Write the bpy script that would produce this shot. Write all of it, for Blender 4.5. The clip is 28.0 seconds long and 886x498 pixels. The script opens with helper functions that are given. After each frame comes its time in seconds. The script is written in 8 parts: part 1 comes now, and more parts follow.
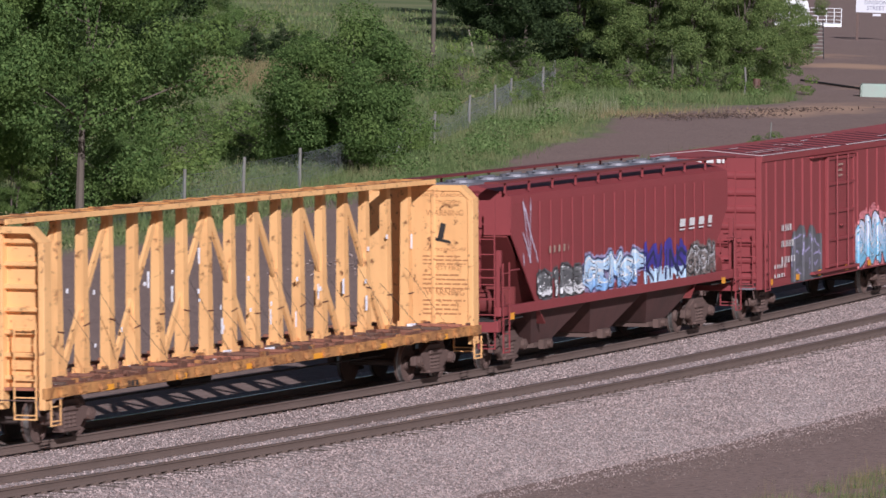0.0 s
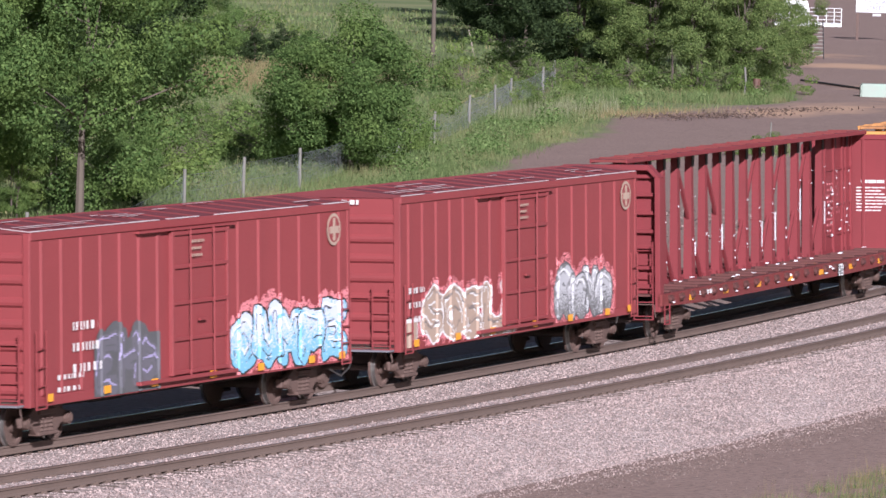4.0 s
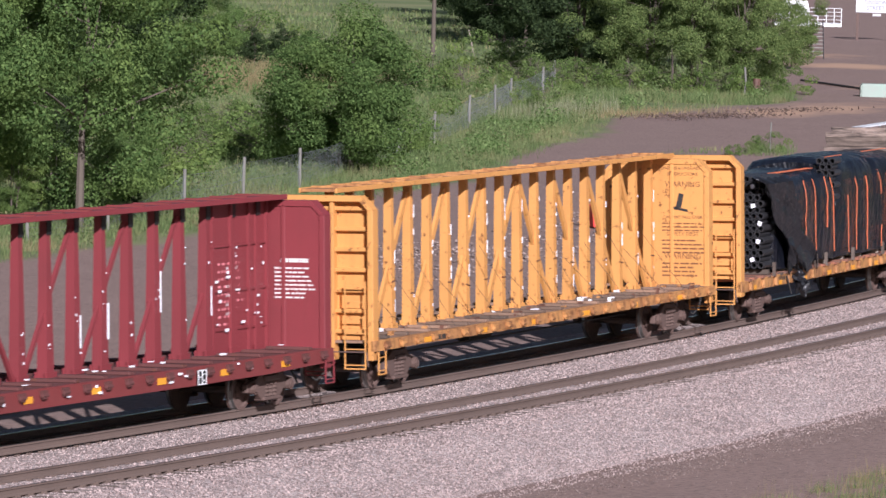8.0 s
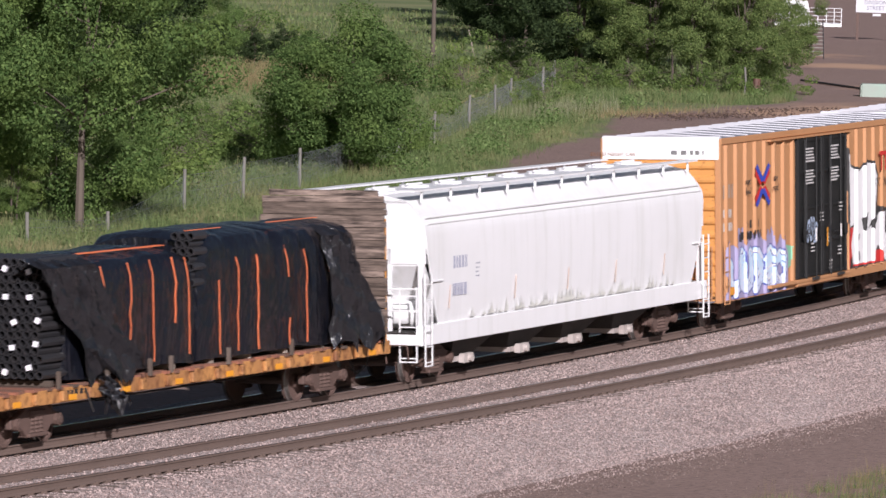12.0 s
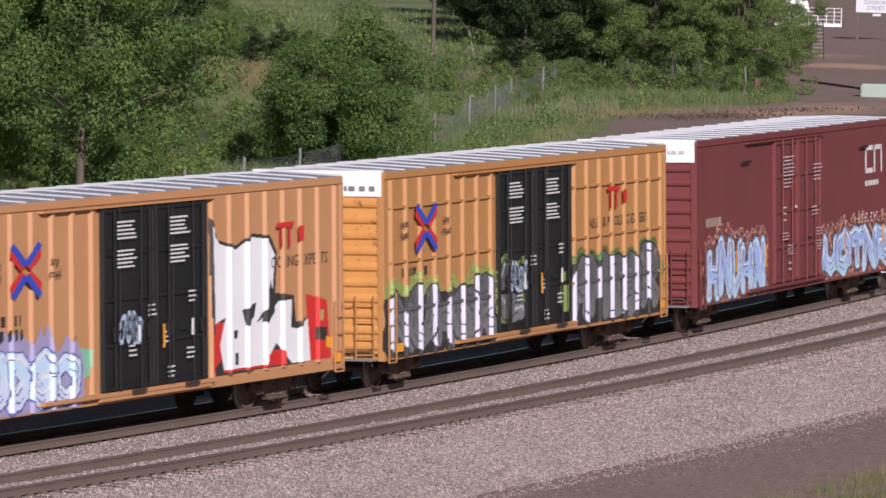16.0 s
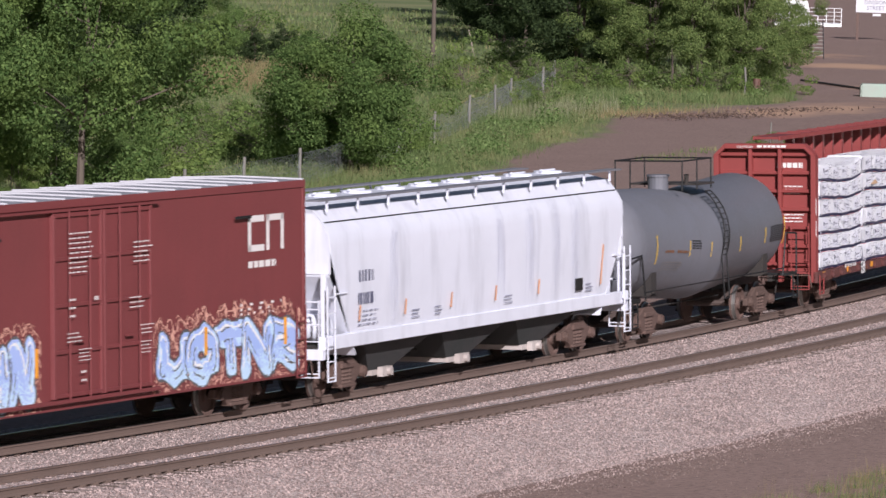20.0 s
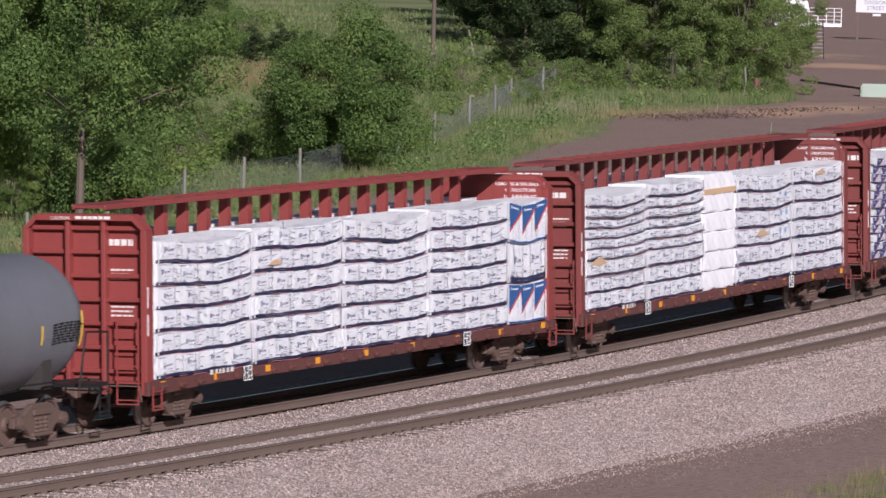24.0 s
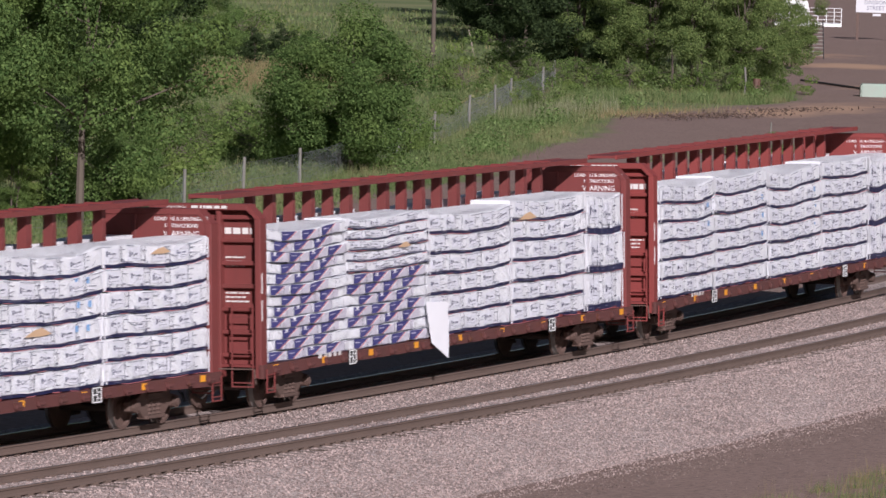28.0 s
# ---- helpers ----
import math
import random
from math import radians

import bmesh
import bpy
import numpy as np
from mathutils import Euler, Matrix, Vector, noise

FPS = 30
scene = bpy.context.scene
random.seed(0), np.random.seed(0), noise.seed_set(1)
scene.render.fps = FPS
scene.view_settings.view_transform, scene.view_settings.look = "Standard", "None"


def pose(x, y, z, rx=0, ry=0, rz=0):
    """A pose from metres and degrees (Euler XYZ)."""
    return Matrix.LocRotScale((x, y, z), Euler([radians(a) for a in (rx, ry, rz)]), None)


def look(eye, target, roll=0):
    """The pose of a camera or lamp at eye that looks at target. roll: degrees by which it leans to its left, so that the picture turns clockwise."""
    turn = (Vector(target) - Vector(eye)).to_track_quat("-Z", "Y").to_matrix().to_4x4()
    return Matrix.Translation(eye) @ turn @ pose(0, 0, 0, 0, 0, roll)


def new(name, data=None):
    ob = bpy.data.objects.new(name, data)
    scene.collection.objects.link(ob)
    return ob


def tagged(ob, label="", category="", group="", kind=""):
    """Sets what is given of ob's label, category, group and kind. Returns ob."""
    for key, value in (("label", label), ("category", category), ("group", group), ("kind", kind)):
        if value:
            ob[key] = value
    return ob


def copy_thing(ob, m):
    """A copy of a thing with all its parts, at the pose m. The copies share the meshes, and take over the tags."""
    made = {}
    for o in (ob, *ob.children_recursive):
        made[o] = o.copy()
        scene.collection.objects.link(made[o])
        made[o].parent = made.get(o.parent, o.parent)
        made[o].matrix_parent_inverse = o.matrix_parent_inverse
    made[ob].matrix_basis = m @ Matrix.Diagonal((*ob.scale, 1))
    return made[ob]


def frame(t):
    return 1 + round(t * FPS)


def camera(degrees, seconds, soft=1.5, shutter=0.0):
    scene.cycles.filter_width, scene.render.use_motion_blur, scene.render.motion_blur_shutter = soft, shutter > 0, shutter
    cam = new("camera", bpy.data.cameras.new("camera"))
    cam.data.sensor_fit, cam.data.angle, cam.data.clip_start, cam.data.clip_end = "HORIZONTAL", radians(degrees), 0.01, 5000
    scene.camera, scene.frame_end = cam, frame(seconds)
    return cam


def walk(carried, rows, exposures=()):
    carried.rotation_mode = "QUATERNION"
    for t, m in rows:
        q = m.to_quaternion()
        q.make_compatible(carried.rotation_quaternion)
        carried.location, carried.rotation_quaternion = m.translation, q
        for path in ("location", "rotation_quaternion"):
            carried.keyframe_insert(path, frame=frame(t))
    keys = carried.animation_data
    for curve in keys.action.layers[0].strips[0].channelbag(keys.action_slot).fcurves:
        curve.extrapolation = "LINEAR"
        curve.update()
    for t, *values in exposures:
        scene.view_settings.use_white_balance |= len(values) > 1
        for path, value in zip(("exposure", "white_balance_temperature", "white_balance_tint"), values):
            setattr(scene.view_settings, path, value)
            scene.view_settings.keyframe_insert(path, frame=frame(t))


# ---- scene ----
from itertools import product

# ---------- camera: fixed on a hillside, long lens ----------
EYE = Vector((0.0, -74.748, 12.586))
AIM = Vector((0.80783394, 0.58603211, -0.06301335))
SECONDS = 28.0
EXPOSURES = [(t, e, 5980 if t < 8.5 else 6120 if t < 11.5 else 6300, 17) for t, e in ((0.0, -0.2), (0.8, 0.08), (1.5, 0.2), (2.2, 0.33), (3.0, 0.44), (6.0, 0.41), (8.0, 0.29), (11.0, 0.06), (12.0, 0.02), (14.0, -0.36), (15.0, -0.42), (16.0, -0.19), (17.0, -0.02), (18.0, 0.09), (19.0, 0.12), (20.3, -0.04), (21.2, -0.16), (23.5, -0.06), (25.0, -0.12), (28.0, -0.16))]
cam = camera(7.8754, SECONDS, soft=1.5, shutter=0.25)
walk(cam, [(0.0, look(EYE, EYE + 100 * AIM, 1.5236)), (SECONDS, look(EYE, EYE + 100 * AIM, 1.5236))], EXPOSURES)

# ---------- sky and sun ----------
SUN_DIR = Vector((-0.651, -0.761, 0.0)).normalized()
SUN_ELEV = radians(26)
world = bpy.data.worlds.new("sky")
scene.world = world
world.use_nodes = True
wn = world.node_tree.nodes
sky = wn.new("ShaderNodeTexSky")
sky.sky_type, sky.sun_disc = "NISHITA", False
sky.sun_elevation = SUN_ELEV
sky.sun_rotation = math.atan2(SUN_DIR.x, SUN_DIR.y)
wn["Background"].inputs["Strength"].default_value = 0.033
world.node_tree.links.new(sky.outputs[0], wn["Background"].inputs[0])
sun = new("sun", bpy.data.lights.new("sun", "SUN"))
sun.data.energy, sun.data.angle, sun.data.color = 5.45, radians(0.5), (1.0, 0.96, 0.95)
to_sun = SUN_DIR * math.cos(SUN_ELEV) + Vector((0, 0, math.sin(SUN_ELEV)))
sun.matrix_world = look((0, 0, 60), Vector((0, 0, 60)) - to_sun)

# ---------- the railway line: an arc with straight ends ----------
CURVE, CANT = 0.0019481, 0.0347
ARC0, ARC1 = 60.0, 240.0


def heading(u):
    return CURVE * min(max(u, ARC0), ARC1)


def along(u, w=0.0, z=0.0):
    """The point u metres along the train's track, w metres to its far side."""
    a = min(max(u, ARC0), ARC1)
    th = CURVE * a
    x, y = math.sin(th) / CURVE, (1 - math.cos(th)) / CURVE
    x, y = x + (u - a) * math.cos(th), y + (u - a) * math.sin(th)
    return Vector((x - w * math.sin(th), y + w * math.cos(th), z))


# ---------- materials ----------
def material(name):
    m = bpy.data.materials.new(name)
    m.use_nodes = True
    return m, m.node_tree.nodes, m.node_tree.links, m.node_tree.nodes["Principled BSDF"]


def ramp(nodes, a, b):
    r = nodes.new("ShaderNodeMapRange")
    r.inputs["From Min"].default_value, r.inputs["From Max"].default_value = a, b
    return r


def mixer(nodes, links, fac, a, b):
    m = nodes.new("ShaderNodeMix")
    m.data_type = "RGBA"
    links.new(fac, m.inputs[0])
    for sock, v in ((m.inputs[6], a), (m.inputs[7], b)):
        if isinstance(v, tuple):
            sock.default_value = (*v, 1)
        else:
            links.new(v, sock)
    return m.outputs[2]


def noise_tex(nodes, links, vec, scale, detail=4.0, rough=0.6):
    n = nodes.new("ShaderNodeTexNoise")
    n.inputs["Scale"].default_value, n.inputs["Detail"].default_value = scale, detail
    n.inputs["Roughness"].default_value = rough
    links.new(vec, n.inputs["Vector"])
    return n.outputs["Fac"]


def place_vec(nodes, links, stretch=None):
    tc, info = nodes.new("ShaderNodeTexCoord"), nodes.new("ShaderNodeObjectInfo")
    mul = nodes.new("ShaderNodeVectorMath")
    mul.operation = "SCALE"
    mul.inputs[0].default_value = (37, 53, 71)
    links.new(info.outputs["Random"], mul.inputs["Scale"])
    add = nodes.new("ShaderNodeVectorMath")
    add.operation = "ADD"
    links.new(tc.outputs["Object"], add.inputs[0])
    links.new(mul.outputs[0], add.inputs[1])
    out = add.outputs[0]
    if stretch:
        s = nodes.new("ShaderNodeVectorMath")
        s.operation = "MULTIPLY"
        s.inputs[1].default_value = stretch
        links.new(out, s.inputs[0])
        out = s.outputs[0]
    return out


def paint(name, color, dirt=(0.06, 0.045, 0.035), amount=0.35, rough=0.55, metal=0.0, streak=0.3, rust=0.0, bump=0.15, run=2.2):
    """Weathered paint or bare metal: cloudy fading, run-down dirt streaks, rust spots and fine relief."""
    m, n, l, bsdf = material(name)
    v, vs = place_vec(n, l), place_vec(n, l, (run, run, 0.18))
    big = ramp(n, 0.42, 0.78)
    l.new(noise_tex(n, l, v, 0.55), big.inputs[0])
    k = n.new("ShaderNodeMath")
    k.operation = "MULTIPLY"
    l.new(big.outputs[0], k.inputs[0])
    k.inputs[1].default_value = amount
    col = mixer(n, l, k.outputs[0], color, dirt)
    if streak:
        st = ramp(n, 0.5, 0.85)
        l.new(noise_tex(n, l, vs, 1.6, 5), st.inputs[0])
        k2 = n.new("ShaderNodeMath")
        k2.operation = "MULTIPLY"
        l.new(st.outputs[0], k2.inputs[0])
        k2.inputs[1].default_value = streak
        col = mixer(n, l, k2.outputs[0], col, dirt)
    if rust:
        rs = ramp(n, 0.62 - 0.14 * rust, 0.68)
        l.new(noise_tex(n, l, v, 4.5, 6, 0.7), rs.inputs[0])
        col = mixer(n, l, rs.outputs[0], col, (0.13, 0.045, 0.018))
    l.new(col, bsdf.inputs["Base Color"])
    bsdf.inputs["Metallic"].default_value = metal
    fine = noise_tex(n, l, v, 22, 3)
    rr = n.new("ShaderNodeMapRange")
    rr.inputs["To Min"].default_value, rr.inputs["To Max"].default_value = rough - 0.1, min(rough + 0.2, 1)
    l.new(fine, rr.inputs[0])
    l.new(rr.outputs[0], bsdf.inputs["Roughness"])
    b = n.new("ShaderNodeBump")
    b.inputs["Strength"].default_value, b.inputs["Distance"].default_value = bump, 0.02
    l.new(fine, b.inputs["Height"])
    l.new(b.outputs[0], bsdf.inputs["Normal"])
    return m


def crinkled(name, color, deep=0.9, fine=0.7, gloss=(0.16, 0.4), spec=1.0, tall=0.55):
    """Thin glossy plastic film with wrinkles of two sizes."""
    m, n, l, bsdf = material(name)
    bsdf.inputs["Specular IOR Level"].default_value = spec
    bsdf.inputs["Base Color"].default_value = (*color, 1)
    v = place_vec(n, l, (1.0, 1.0, tall))
    big, small = noise_tex(n, l, v, 2.6, 3, 0.6), noise_tex(n, l, v, 9.0, 4, 0.65)
    r = n.new("ShaderNodeMapRange")
    r.inputs["To Min"].default_value, r.inputs["To Max"].default_value = gloss
    l.new(small, r.inputs[0])
    l.new(r.outputs[0], bsdf.inputs["Roughness"])
    b1, b2 = n.new("ShaderNodeBump"), n.new("ShaderNodeBump")
    b1.inputs["Strength"].default_value, b1.inputs["Distance"].default_value = deep, 0.22
    b2.inputs["Strength"].default_value, b2.inputs["Distance"].default_value = fine, 0.05
    l.new(big, b1.inputs["Height"])
    l.new(small, b2.inputs["Height"])
    l.new(b1.outputs[0], b2.inputs["Normal"])
    l.new(b2.outputs[0], bsdf.inputs["Normal"])
    return m


def wrapping(name, color, crease_shade):
    """White woven plastic wrap, crumpled at two sizes, with crease shade mixed into the colour."""
    m, n, l, bsdf = material(name)
    v, vz = place_vec(n, l, (1.0, 1.0, 0.8)), place_vec(n, l, (2.4, 2.4, 0.9))
    big, small = noise_tex(n, l, v, 3.5, 3, 0.6), noise_tex(n, l, vz, 8.0, 5, 0.7)
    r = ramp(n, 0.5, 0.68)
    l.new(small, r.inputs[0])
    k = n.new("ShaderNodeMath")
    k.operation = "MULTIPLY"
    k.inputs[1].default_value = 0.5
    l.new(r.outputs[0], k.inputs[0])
    l.new(mixer(n, l, k.outputs[0], color, crease_shade), bsdf.inputs["Base Color"])
    bsdf.inputs["Roughness"].default_value = 0.45
    b1, b2 = n.new("ShaderNodeBump"), n.new("ShaderNodeBump")
    b1.inputs["Strength"].default_value, b1.inputs["Distance"].default_value = 0.7, 0.1
    b2.inputs["Strength"].default_value, b2.inputs["Distance"].default_value = 1.0, 0.07
    l.new(big, b1.inputs["Height"])
    l.new(small, b2.inputs["Height"])
    l.new(b1.outputs[0], b2.inputs["Normal"])
    l.new(b2.outputs[0], bsdf.inputs["Normal"])
    return m


def leafy(name, dark, light, dry=None, translucent=0.35):
    m, n, l, bsdf = material(name)
    geo = n.new("ShaderNodeNewGeometry")
    tc = n.new("ShaderNodeTexCoord")
    col = mixer(n, l, geo.outputs["Random Per Island"], dark, light)
    r = ramp(n, 0.5, 0.7)
    l.new(noise_tex(n, l, tc.outputs["Object"], 0.35, 3), r.inputs[0])
    if dry:
        col = mixer(n, l, r.outputs[0], col, dry)
    l.new(col, bsdf.inputs["Base Color"])
    bsdf.inputs["Roughness"].default_value = 0.75
    bsdf.inputs["Specular IOR Level"].default_value = 0.15
    tr = n.new("ShaderNodeBsdfTranslucent")
    l.new(col, tr.inputs["Color"])
    mx = n.new("ShaderNodeMixShader")
    mx.inputs[0].default_value = translucent
    l.new(bsdf.outputs[0], mx.inputs[1])
    l.new(tr.outputs[0], mx.inputs[2])
    l.new(mx.outputs[0], n["Material Output"].inputs[0])
    return m


def stony(name, a, b, c, scale, bump=0.6):
    """Broken stone: cells of three tones with dark joints."""
    m, n, l, bsdf = material(name)
    tc = n.new("ShaderNodeTexCoord")
    v = n.new("ShaderNodeTexVoronoi")
    v.inputs["Scale"].default_value = scale
    l.new(tc.outputs["Object"], v.inputs["Vector"])
    sep = n.new("ShaderNodeSeparateColor")
    l.new(v.outputs["Color"], sep.inputs[0])
    col = mixer(n, l, sep.outputs[0], a, b)
    r = ramp(n, 0.6, 0.95)
    l.new(sep.outputs[1], r.inputs[0])
    col = mixer(n, l, r.outputs[0], col, c)
    big = ramp(n, 0.35, 0.75)
    l.new(noise_tex(n, l, tc.outputs["Object"], 0.5, 5), big.inputs[0])
    k = n.new("ShaderNodeMath")
    k.operation = "MULTIPLY"
    k.inputs[1].default_value = 0.35
    l.new(big.outputs[0], k.inputs[0])
    col = mixer(n, l, k.outputs[0], col, (0.24, 0.17, 0.15))
    l.new(col, bsdf.inputs["Base Color"])
    bsdf.inputs["Roughness"].default_value = 0.9
    bp = n.new("ShaderNodeBump")
    bp.inputs["Strength"].default_value, bp.inputs["Distance"].default_value = bump, 0.05
    bp.invert = True
    l.new(v.outputs["Distance"], bp.inputs["Height"])
    l.new(bp.outputs[0], bsdf.inputs["Normal"])
    return m


def ground_material():
    """Packed cinder dirt, tan patches and turf, laid out by the area value of the ground sheet."""
    m, n, l, bsdf = material("ground_soil")
    tc, at, tn = n.new("ShaderNodeTexCoord"), n.new("ShaderNodeAttribute"), n.new("ShaderNodeAttribute")
    at.attribute_name, tn.attribute_name = "turf", "sand"
    o = tc.outputs["Object"]
    fine, mid, big = noise_tex(n, l, o, 7.0, 6, 0.75), noise_tex(n, l, o, 0.35, 6, 0.7), noise_tex(n, l, o, 0.06, 4)
    dirt = mixer(n, l, mid, (0.21, 0.137, 0.112), (0.295, 0.2, 0.166))
    rs = ramp(n, 0.55, 0.75)
    l.new(fine, rs.inputs[0])
    dirt = mixer(n, l, rs.outputs[0], dirt, (0.32, 0.245, 0.215))
    rd = ramp(n, 0.5, 0.34)
    l.new(fine, rd.inputs[0])
    dirt = mixer(n, l, rd.outputs[0], dirt, (0.12, 0.08, 0.066))

    def area(attr, spread, lo, hi):
        a = n.new("ShaderNodeMath")
        a.operation = "MULTIPLY_ADD"
        l.new(spread, a.inputs[0])
        a.inputs[1].default_value = 0.7
        l.new(attr.outputs["Fac"], a.inputs[2])
        r = ramp(n, lo, hi)
        l.new(a.outputs[0], r.inputs[0])
        return r.outputs[0]

    dirt = mixer(n, l, area(tn, mid, 0.75, 1.05), dirt, (0.46, 0.29, 0.19))
    turf = mixer(n, l, mid, (0.08, 0.12, 0.035), (0.17, 0.205, 0.07))
    rb = ramp(n, 0.5, 0.72)
    l.new(big, rb.inputs[0])
    turf = mixer(n, l, rb.outputs[0], turf, (0.29, 0.27, 0.13))
    col = mixer(n, l, area(at, fine, 0.75, 0.95), dirt, turf)
    l.new(col, bsdf.inputs["Base Color"])
    bsdf.inputs["Roughness"].default_value = 0.95
    b = n.new("ShaderNodeBump")
    b.inputs["Strength"].default_value, b.inputs["Distance"].default_value = 0.3, 0.03
    l.new(fine, b.inputs["Height"])
    l.new(b.outputs[0], bsdf.inputs["Normal"])
    return m


def plank_material(name, a, b, grain=(0.6, 6.0, 9.0), figure=(0.0, 1.0)):
    m, n, l, bsdf = material(name)
    v = place_vec(n, l, grain)
    fig = ramp(n, *figure)
    l.new(noise_tex(n, l, v, 2.0, 6, 0.7), fig.inputs[0])
    col = mixer(n, l, fig.outputs[0], a, b)
    info = n.new("ShaderNodeObjectInfo")
    r = ramp(n, 0.1, 1.0)
    l.new(info.outputs["Random"], r.inputs[0])
    col = mixer(n, l, r.outputs[0], col, (0.09, 0.065, 0.05))
    l.new(col, bsdf.inputs["Base Color"])
    bsdf.inputs["Roughness"].default_value = 0.85
    return m


RED = paint("oxide_red_paint", (0.262, 0.049, 0.052), amount=0.25, streak=0.18, dirt=(0.14, 0.035, 0.035), rough=0.5)
RED_DEEP = paint("deep_oxide_red_paint", (0.225, 0.036, 0.042), amount=0.3, streak=0.25, dirt=(0.12, 0.03, 0.03), rough=0.5)
RED_DARK = paint("dark_red_paint", (0.20, 0.038, 0.036), amount=0.35, streak=0.25, dirt=(0.10, 0.03, 0.03))
MAROON = paint("maroon_paint", (0.185, 0.042, 0.043), amount=0.3, streak=0.2, dirt=(0.10, 0.028, 0.028))
BRIGHT_RED = paint("bright_oxide_red_paint", (0.25, 0.046, 0.042), amount=0.3, streak=0.25, dirt=(0.15, 0.03, 0.025))
RUST_RED = paint("worn_brown_red_paint", (0.195, 0.043, 0.04), amount=0.4, streak=0.3, dirt=(0.1, 0.035, 0.03))
YELLOW = paint("warm_yellow_paint", (0.84, 0.475, 0.195), amount=0.3, streak=0.35, dirt=(0.4, 0.18, 0.06), rust=0.35)
YELLOW_B = paint("amber_yellow_paint", (0.65, 0.305, 0.086), amount=0.35, streak=0.35, dirt=(0.38, 0.17, 0.05), rust=0.2)
F_YELLOW = paint("rust_eaten_yellow_paint", (0.56, 0.27, 0.09), amount=1.0, streak=0.6, dirt=(0.2, 0.09, 0.05), rust=1.1)
ORANGE = paint("faded_orange_yellow_paint", (0.50, 0.25, 0.115), amount=0.35, streak=0.25, dirt=(0.42, 0.19, 0.07))
ORANGE_B = paint("clean_orange_yellow_paint", (0.46, 0.222, 0.08), amount=0.25, streak=0.15, dirt=(0.42, 0.18, 0.05))
WHITE = paint("bright_white_paint", (0.84, 0.84, 0.845), amount=0.12, streak=0.3, dirt=(0.42, 0.43, 0.35), rough=0.4)
WHITE_B = paint("cool_white_paint", (0.74, 0.76, 0.84), amount=0.15, streak=0.6, dirt=(0.36, 0.37, 0.42), rough=0.4, run=0.9)
CAP_WHITE = paint("reflective_white_paint", (0.9, 0.9, 0.9), amount=0.05, streak=0.05, dirt=(0.6, 0.6, 0.58))
WINCH_RUST = paint("rusted_winch_steel", (0.14, 0.06, 0.038), amount=0.6, streak=0.2, dirt=(0.07, 0.035, 0.025), rough=0.75, rust=0.5)
SILL_GRIME = paint("grimy_red_brown_sill", (0.125, 0.042, 0.038), amount=0.5, streak=0.3, dirt=(0.06, 0.032, 0.026), rough=0.7, rust=0.2)
# grimy red, darkened so that the side sill's shade is in the colour
BAY_RED = paint("grimy_shaded_brown_red_paint", (0.1, 0.042, 0.036), amount=0.6, streak=0.4, dirt=(0.04, 0.026, 0.022), rough=0.8)
# grey taken near black: the shade under the hopper is in the colour
BAY_SHADE_GREY = paint("dusty_shaded_grey_bay_paint", (0.04, 0.039, 0.039), amount=0.7, streak=0.6, dirt=(0.02, 0.028, 0.026), rough=0.8)
RED_ROOF = paint("dull_red_roof_paint", (0.17, 0.032, 0.037), amount=0.4, streak=0.0, dirt=(0.1, 0.028, 0.03), rough=0.6)
WORN_WHITE = paint("bare_worn_roof_edge", (0.6, 0.53, 0.53), amount=0.8, streak=0.0, dirt=(0.3, 0.1, 0.1), rough=0.5)
GATE_PALE = paint("dusty_pale_gate_steel", (0.5, 0.45, 0.42), amount=0.7, streak=0.3, dirt=(0.16, 0.1, 0.08), rough=0.7)
GREY_TANK = paint("grey_tank_paint", (0.15, 0.155, 0.178), amount=0.35, streak=0.35, dirt=(0.10, 0.095, 0.092), rough=0.42)
BLACK = paint("black_paint", (0.010, 0.0105, 0.011), amount=0.3, streak=0.2, dirt=(0.025, 0.023, 0.02), rough=0.5)
GALV = paint("galvanized_roof_sheet", (0.25, 0.25, 0.28), amount=0.4, streak=0.0, dirt=(0.22, 0.2, 0.2), rough=0.45, metal=0.35)
ROOF = paint("bright_galvanized_roof", (0.36, 0.36, 0.39), amount=0.5, streak=0.0, dirt=(0.34, 0.33, 0.34), rough=0.4, metal=0.15)
# seams paler than the roof sheet: their sunlit look is put into the colour
SEAM = paint("sunlit_zinc_seam", (0.54, 0.54, 0.57), amount=0.2, streak=0, dirt=(0.5, 0.5, 0.5), rough=0.45)
CAST = paint("oily_cast_steel", (0.085, 0.06, 0.052), amount=0.5, streak=0, dirt=(0.03, 0.025, 0.022), rough=0.65)
CAST_RUST = paint("rusty_cast_steel", (0.125, 0.078, 0.064), amount=0.5, streak=0, dirt=(0.06, 0.04, 0.03), rough=0.7)
TREAD = paint("polished_wheel_steel", (0.42, 0.40, 0.38), amount=0.2, streak=0, rough=0.3, metal=0.9)
UNDER = paint("grimy_underframe", (0.03, 0.026, 0.024), amount=0.5, streak=0, dirt=(0.06, 0.05, 0.04), rough=0.8)
RAILSIDE = paint("brown_rail_steel", (0.155, 0.108, 0.088), amount=0.5, streak=0, dirt=(0.10, 0.072, 0.06), rough=0.75)
RAILTOP = paint("worn_rail_head", (0.16, 0.135, 0.125), amount=0.3, streak=0, rough=0.4, metal=0.6)
RAIL_BRIGHT = paint("polished_rail_head", (0.85, 0.85, 0.87), amount=0.1, streak=0, rough=0.16, metal=1.0, bump=0.0)
AMBER = paint("amber_reflector", (0.85, 0.36, 0.03), amount=0.1, streak=0, rough=0.35)
LETTER_W = paint("white_stencil_paint", (0.72, 0.70, 0.68), amount=0.2, streak=0.1, dirt=(0.5, 0.4, 0.38))
